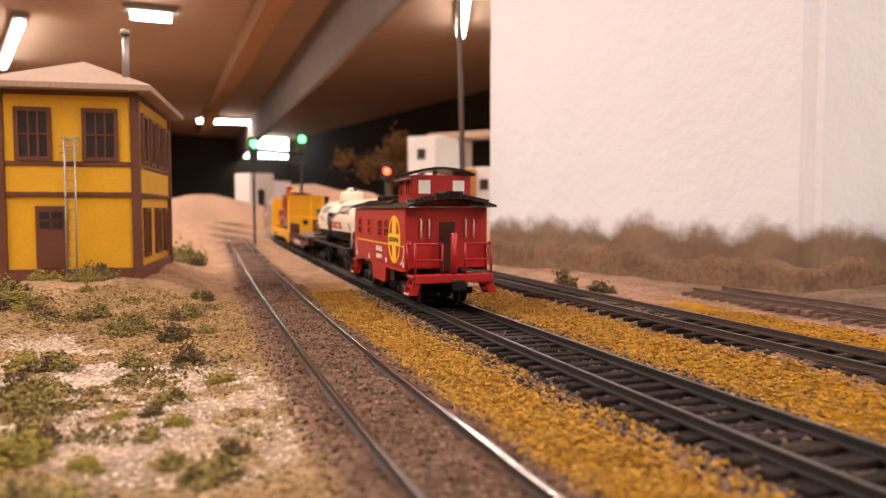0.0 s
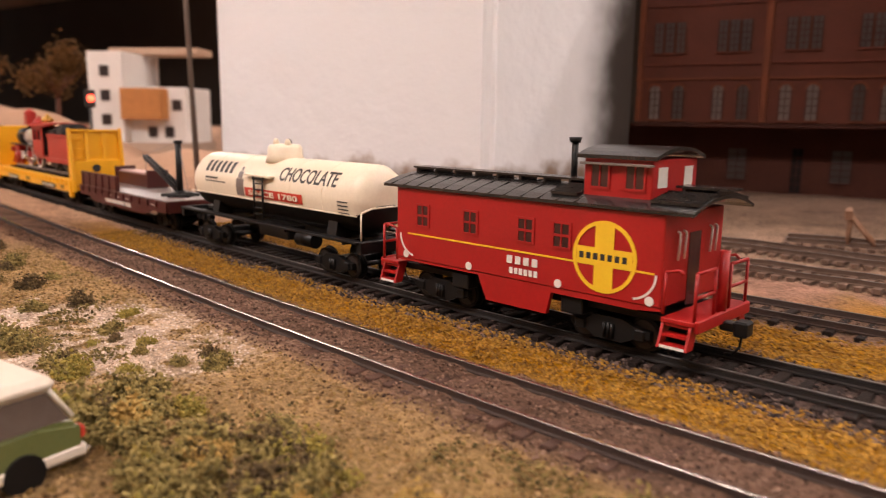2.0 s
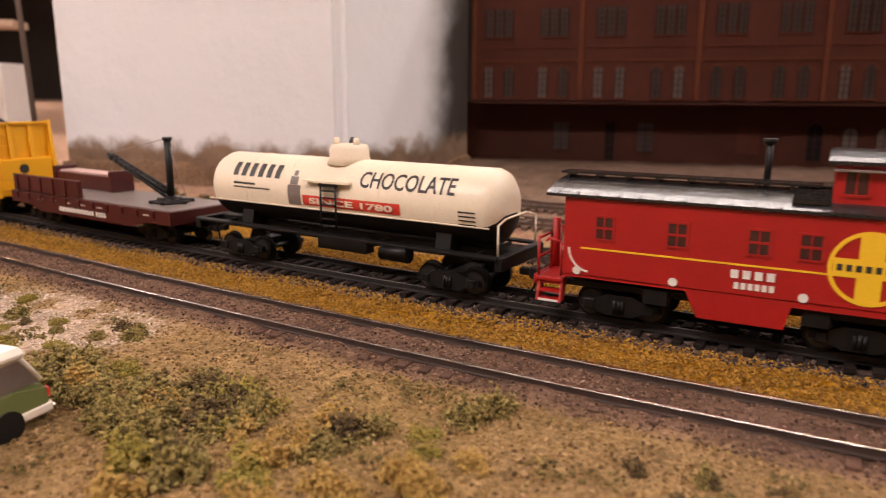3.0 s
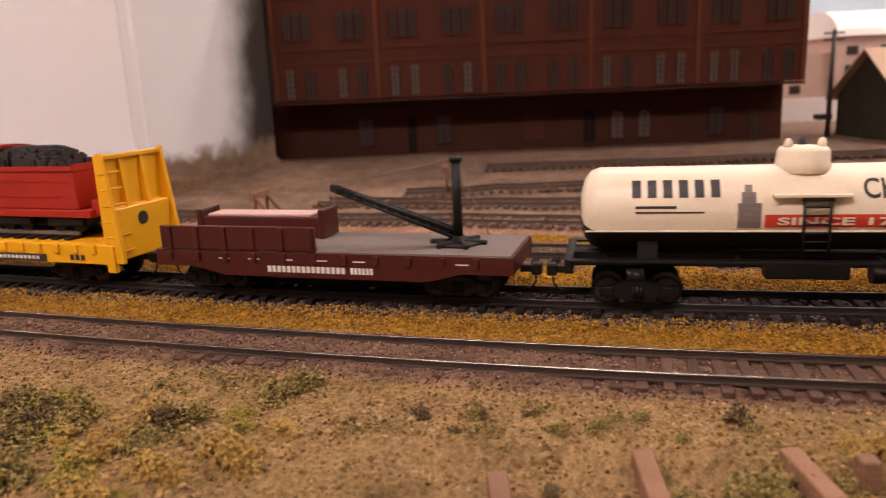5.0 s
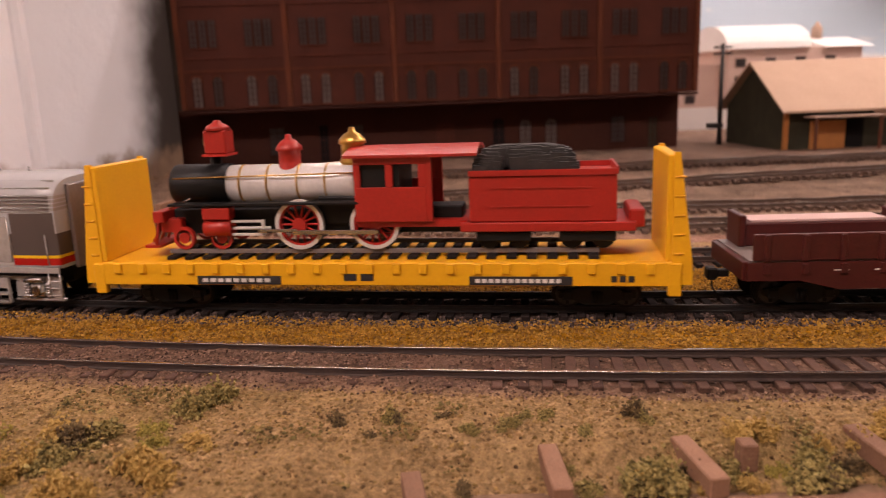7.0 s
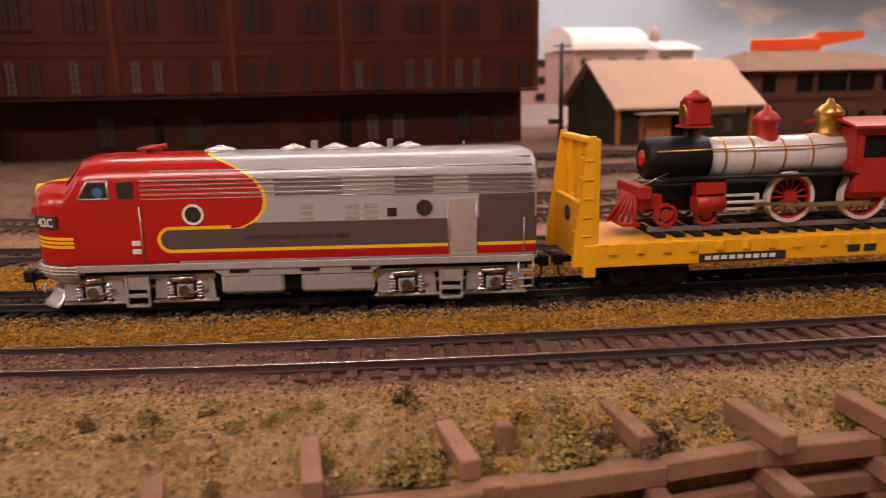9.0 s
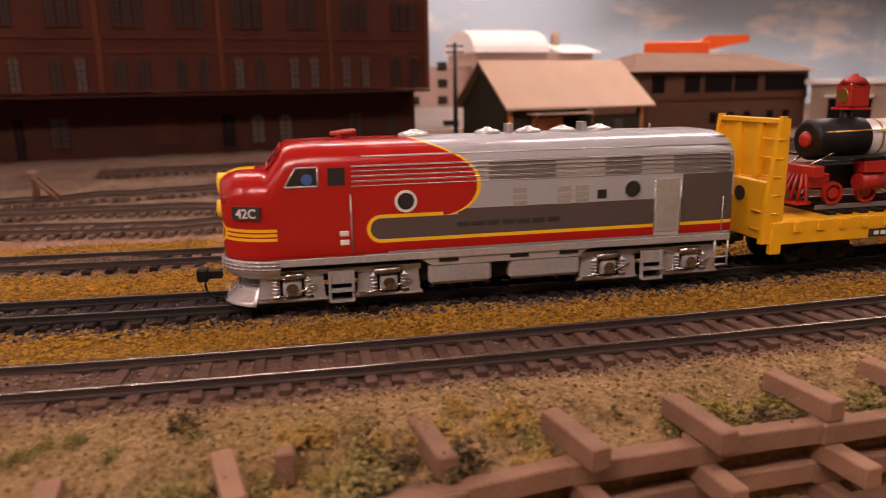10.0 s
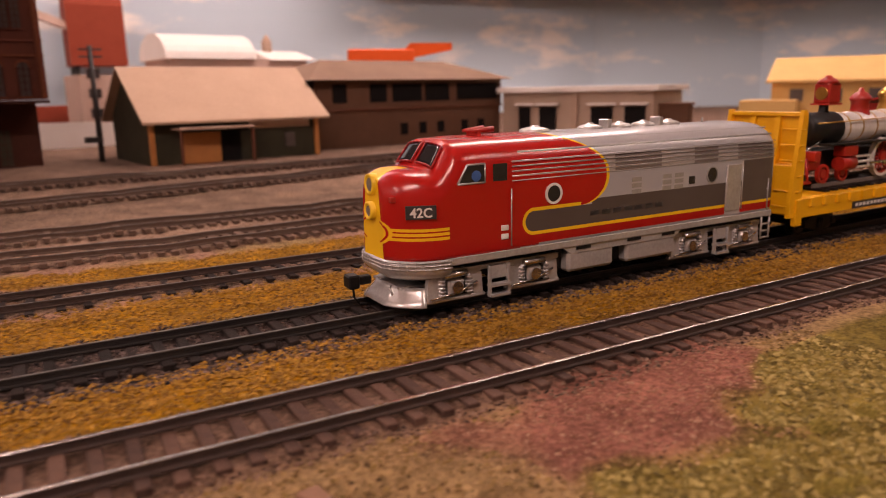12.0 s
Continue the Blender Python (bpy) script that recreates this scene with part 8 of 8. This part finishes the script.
# ---- loose ground cover ----
def cover():
    rng = np.random.default_rng(77)

    def field(n, x0, x1, o0, o1, keep=None):
        x, o = rng.uniform(x0, x1, n), rng.uniform(o0, o1, n)
        px, py, _ = beside(x, o)
        ok = np.ones(n, bool) if keep is None else keep(px, py, o)
        for c in (OFF_A, OFF_B, OFF_C):
            for s in (-1, 1):
                ok &= np.abs(o - c - s * GAUGE / 2) > 0.0013
        px, py = px[ok], py[ok]
        return np.stack([px, py, ground_z(px, py) + 0.0002], -1)

    soft = lambda a, b: (lambda x, y, o: (wander(x, y, 0.013) * 0.006 + wander(x + 7, y, 0.035) * 0.009 - 0.004 + np.minimum(o - a, b - o)) > rng.uniform(0.0, 0.0085, len(o)))
    straw = grains_paint("straw_turf", [(0.11, 0.055, 0.014), (0.30, 0.155, 0.022), (0.44, 0.235, 0.036), (0.18, 0.09, 0.018), (0.34, 0.19, 0.03)], rich=1.0)
    p = np.concatenate([field(36000, -0.42, 0.5, 0.0215, 0.0525, soft(0.0215, 0.0525)), field(32000, -0.42, 0.55, 0.079, 0.121, soft(0.079, 0.121)), field(9000, -0.3, 0.55, 0.156, 0.18, lambda x, y, o: wander(x, y, 0.11) > 0.5)])
    grains("straw_turf", p, 0.00052 * (0.5 + rng.random(len(p))), straw, "golden straw-coloured turf between the tracks", "turf", 0.7, 21)
    brown = grains_paint("brown_ballast", [(0.025, 0.015, 0.011), (0.13, 0.08, 0.058), (0.28, 0.185, 0.14), (0.07, 0.043, 0.032)])
    p = field(27000, -0.45, 0.48, -0.0095, 0.0255, lambda x, y, o: (np.abs(o - OFF_A) > 0.0125) | (rng.random(len(o)) < np.clip(0.75 - (x + 0.05) * 5, 0.12, 0.85)))
    grains("brown_ballast", p, 0.00042 * (0.5 + rng.random(len(p))), brown, "fine brown ballast round the near track", "ballast", 0.7, 22)
    dark = grains_paint("dark_ballast", [(0.012, 0.010, 0.010), (0.05, 0.036, 0.032), (0.17, 0.125, 0.11), (0.026, 0.02, 0.019)])
    p = field(26000, -0.42, 0.5, 0.0445, 0.0875, lambda x, y, o: (np.abs(o - OFF_B) > 0.012) | (rng.random(len(o)) < 0.5))
    grains("dark_ballast", p, 0.00058 * (0.5 + rng.random(len(p))), dark, "coarse dark ballast under the train's track", "ballast", 0.75, 23)
    grey = grains_paint("yard_ballast", [(0.06, 0.042, 0.034), (0.17, 0.115, 0.09), (0.26, 0.18, 0.14)])
    p = field(14000, -0.35, 0.6, 0.117, 0.155, lambda x, y, o: rng.random(len(o)) < 0.8)
    grains("yard_ballast", p, 0.0005 * (0.5 + rng.random(len(p))), grey, "brown ballast round the yard track", "ballast", 0.7, 24)
    # front ground: crumbs of earth, pale sand, green flock
    n = 105000
    x, y = rng.uniform(-0.40, 0.36, n), rng.uniform(-0.075, 0.10, n)
    o = off_of(x, y)
    ok = (o < -0.0085) & ~((y < CRIB_Y + 0.006) & (x > CRIB_X0 - 0.004) & (x < CRIB_X1 + 0.004))
    x, y = x[ok], y[ok]
    c = ground_colour(x, y)
    bright = c[:, 0] > 0.42
    pink = (c[:, 0] > 1.9 * c[:, 1]) & ~bright
    green = (c[:, 1] > 0.72 * c[:, 0]) & (x > 0.19)
    z = ground_z(x, y) + 0.0001
    pts = np.stack([x, y, z], -1)
    sand = grains_paint("pale_sand", [(0.30, 0.22, 0.17), (0.62, 0.51, 0.42), (0.76, 0.65, 0.56), (0.22, 0.15, 0.10)])
    soil = grains_paint("earth_crumbs", [(0.06, 0.036, 0.018), (0.25, 0.16, 0.08), (0.42, 0.29, 0.17), (0.12, 0.08, 0.033), (0.34, 0.23, 0.11)])
    flock = grains_paint("green_flock", [(0.12, 0.09, 0.026), (0.25, 0.19, 0.055), (0.38, 0.29, 0.10), (0.17, 0.13, 0.038)], rich=1.0)
    rosy = grains_paint("rosy_gravel", [(0.15, 0.07, 0.048), (0.29, 0.15, 0.105), (0.42, 0.26, 0.19)])
    for name, mask, mat, size, label in (("sand_grains", bright, sand, 0.00042, "pale sand grains"), ("earth_crumbs", ~bright & ~green & ~pink, soil, 0.00052, "brown earth crumbs and dry flock"), ("green_flock", green, flock, 0.00075, "yellow-green grass flock"), ("rosy_gravel", pink, rosy, 0.0004, "rosy gravel patch")):
        q = pts[mask]
        grains(name, q, size * (0.45 + 1.1 * rng.random(len(q)) ** 2), mat, label + " on the layout", "ground cover", 0.65, 25)

    # ragged clumps of flock round the bushes
    n = 90000
    x, y = rng.uniform(-0.40, 0.23, n), rng.uniform(-0.075, 0.09, n)
    o = off_of(x, y)
    ok = (o < -0.011) & (wander(x, y, 0.011) + 0.5 * wander(x + 1, y, 0.004) > 0.97) & (wander(x, y + 2, 0.06) > 0.42) & ~((y < CRIB_Y + 0.004) & (x > CRIB_X0 - 0.004)) & ~((x > -0.187) & (x < -0.155) & (y < -0.013)) & ((x < -0.09) | (wander(x, y, 0.011) > 0.78))
    x, y = x[ok], y[ok]
    lift = np.clip(wander(x, y, 0.011) - 0.55, 0, 1) * 0.006
    pts = np.stack([x, y, ground_z(x, y) + lift * rng.random(len(x))], -1)
    tuft = grains_paint("mixed_flock", [(0.045, 0.036, 0.014), (0.16, 0.12, 0.038), (0.27, 0.19, 0.07), (0.09, 0.07, 0.025), (0.32, 0.21, 0.08)], rich=1.0)
    grains("flock_clumps", pts, 0.0005 * (0.5 + rng.random(len(pts))), tuft, "olive and straw flock clumps on the earth", "ground cover", 0.7, 26)


cover()



# ---- what moves ----
def motions():
    for ob, centre in MOVING:
        walk(ob, [(t / 2, on_track(S_START + centre + SPEED * t / 2 - 0.0022 * max(t / 2 - 10, 0) ** 2 / 4)) for t in range(25)])
    for ob, x, r in WHEELS:
        turn = math.degrees(SPEED / r)
        walk(ob, [(k / 15, pose(x, 0, r, 0, turn * k / 15, 0)) for k in range(181)])


motions()
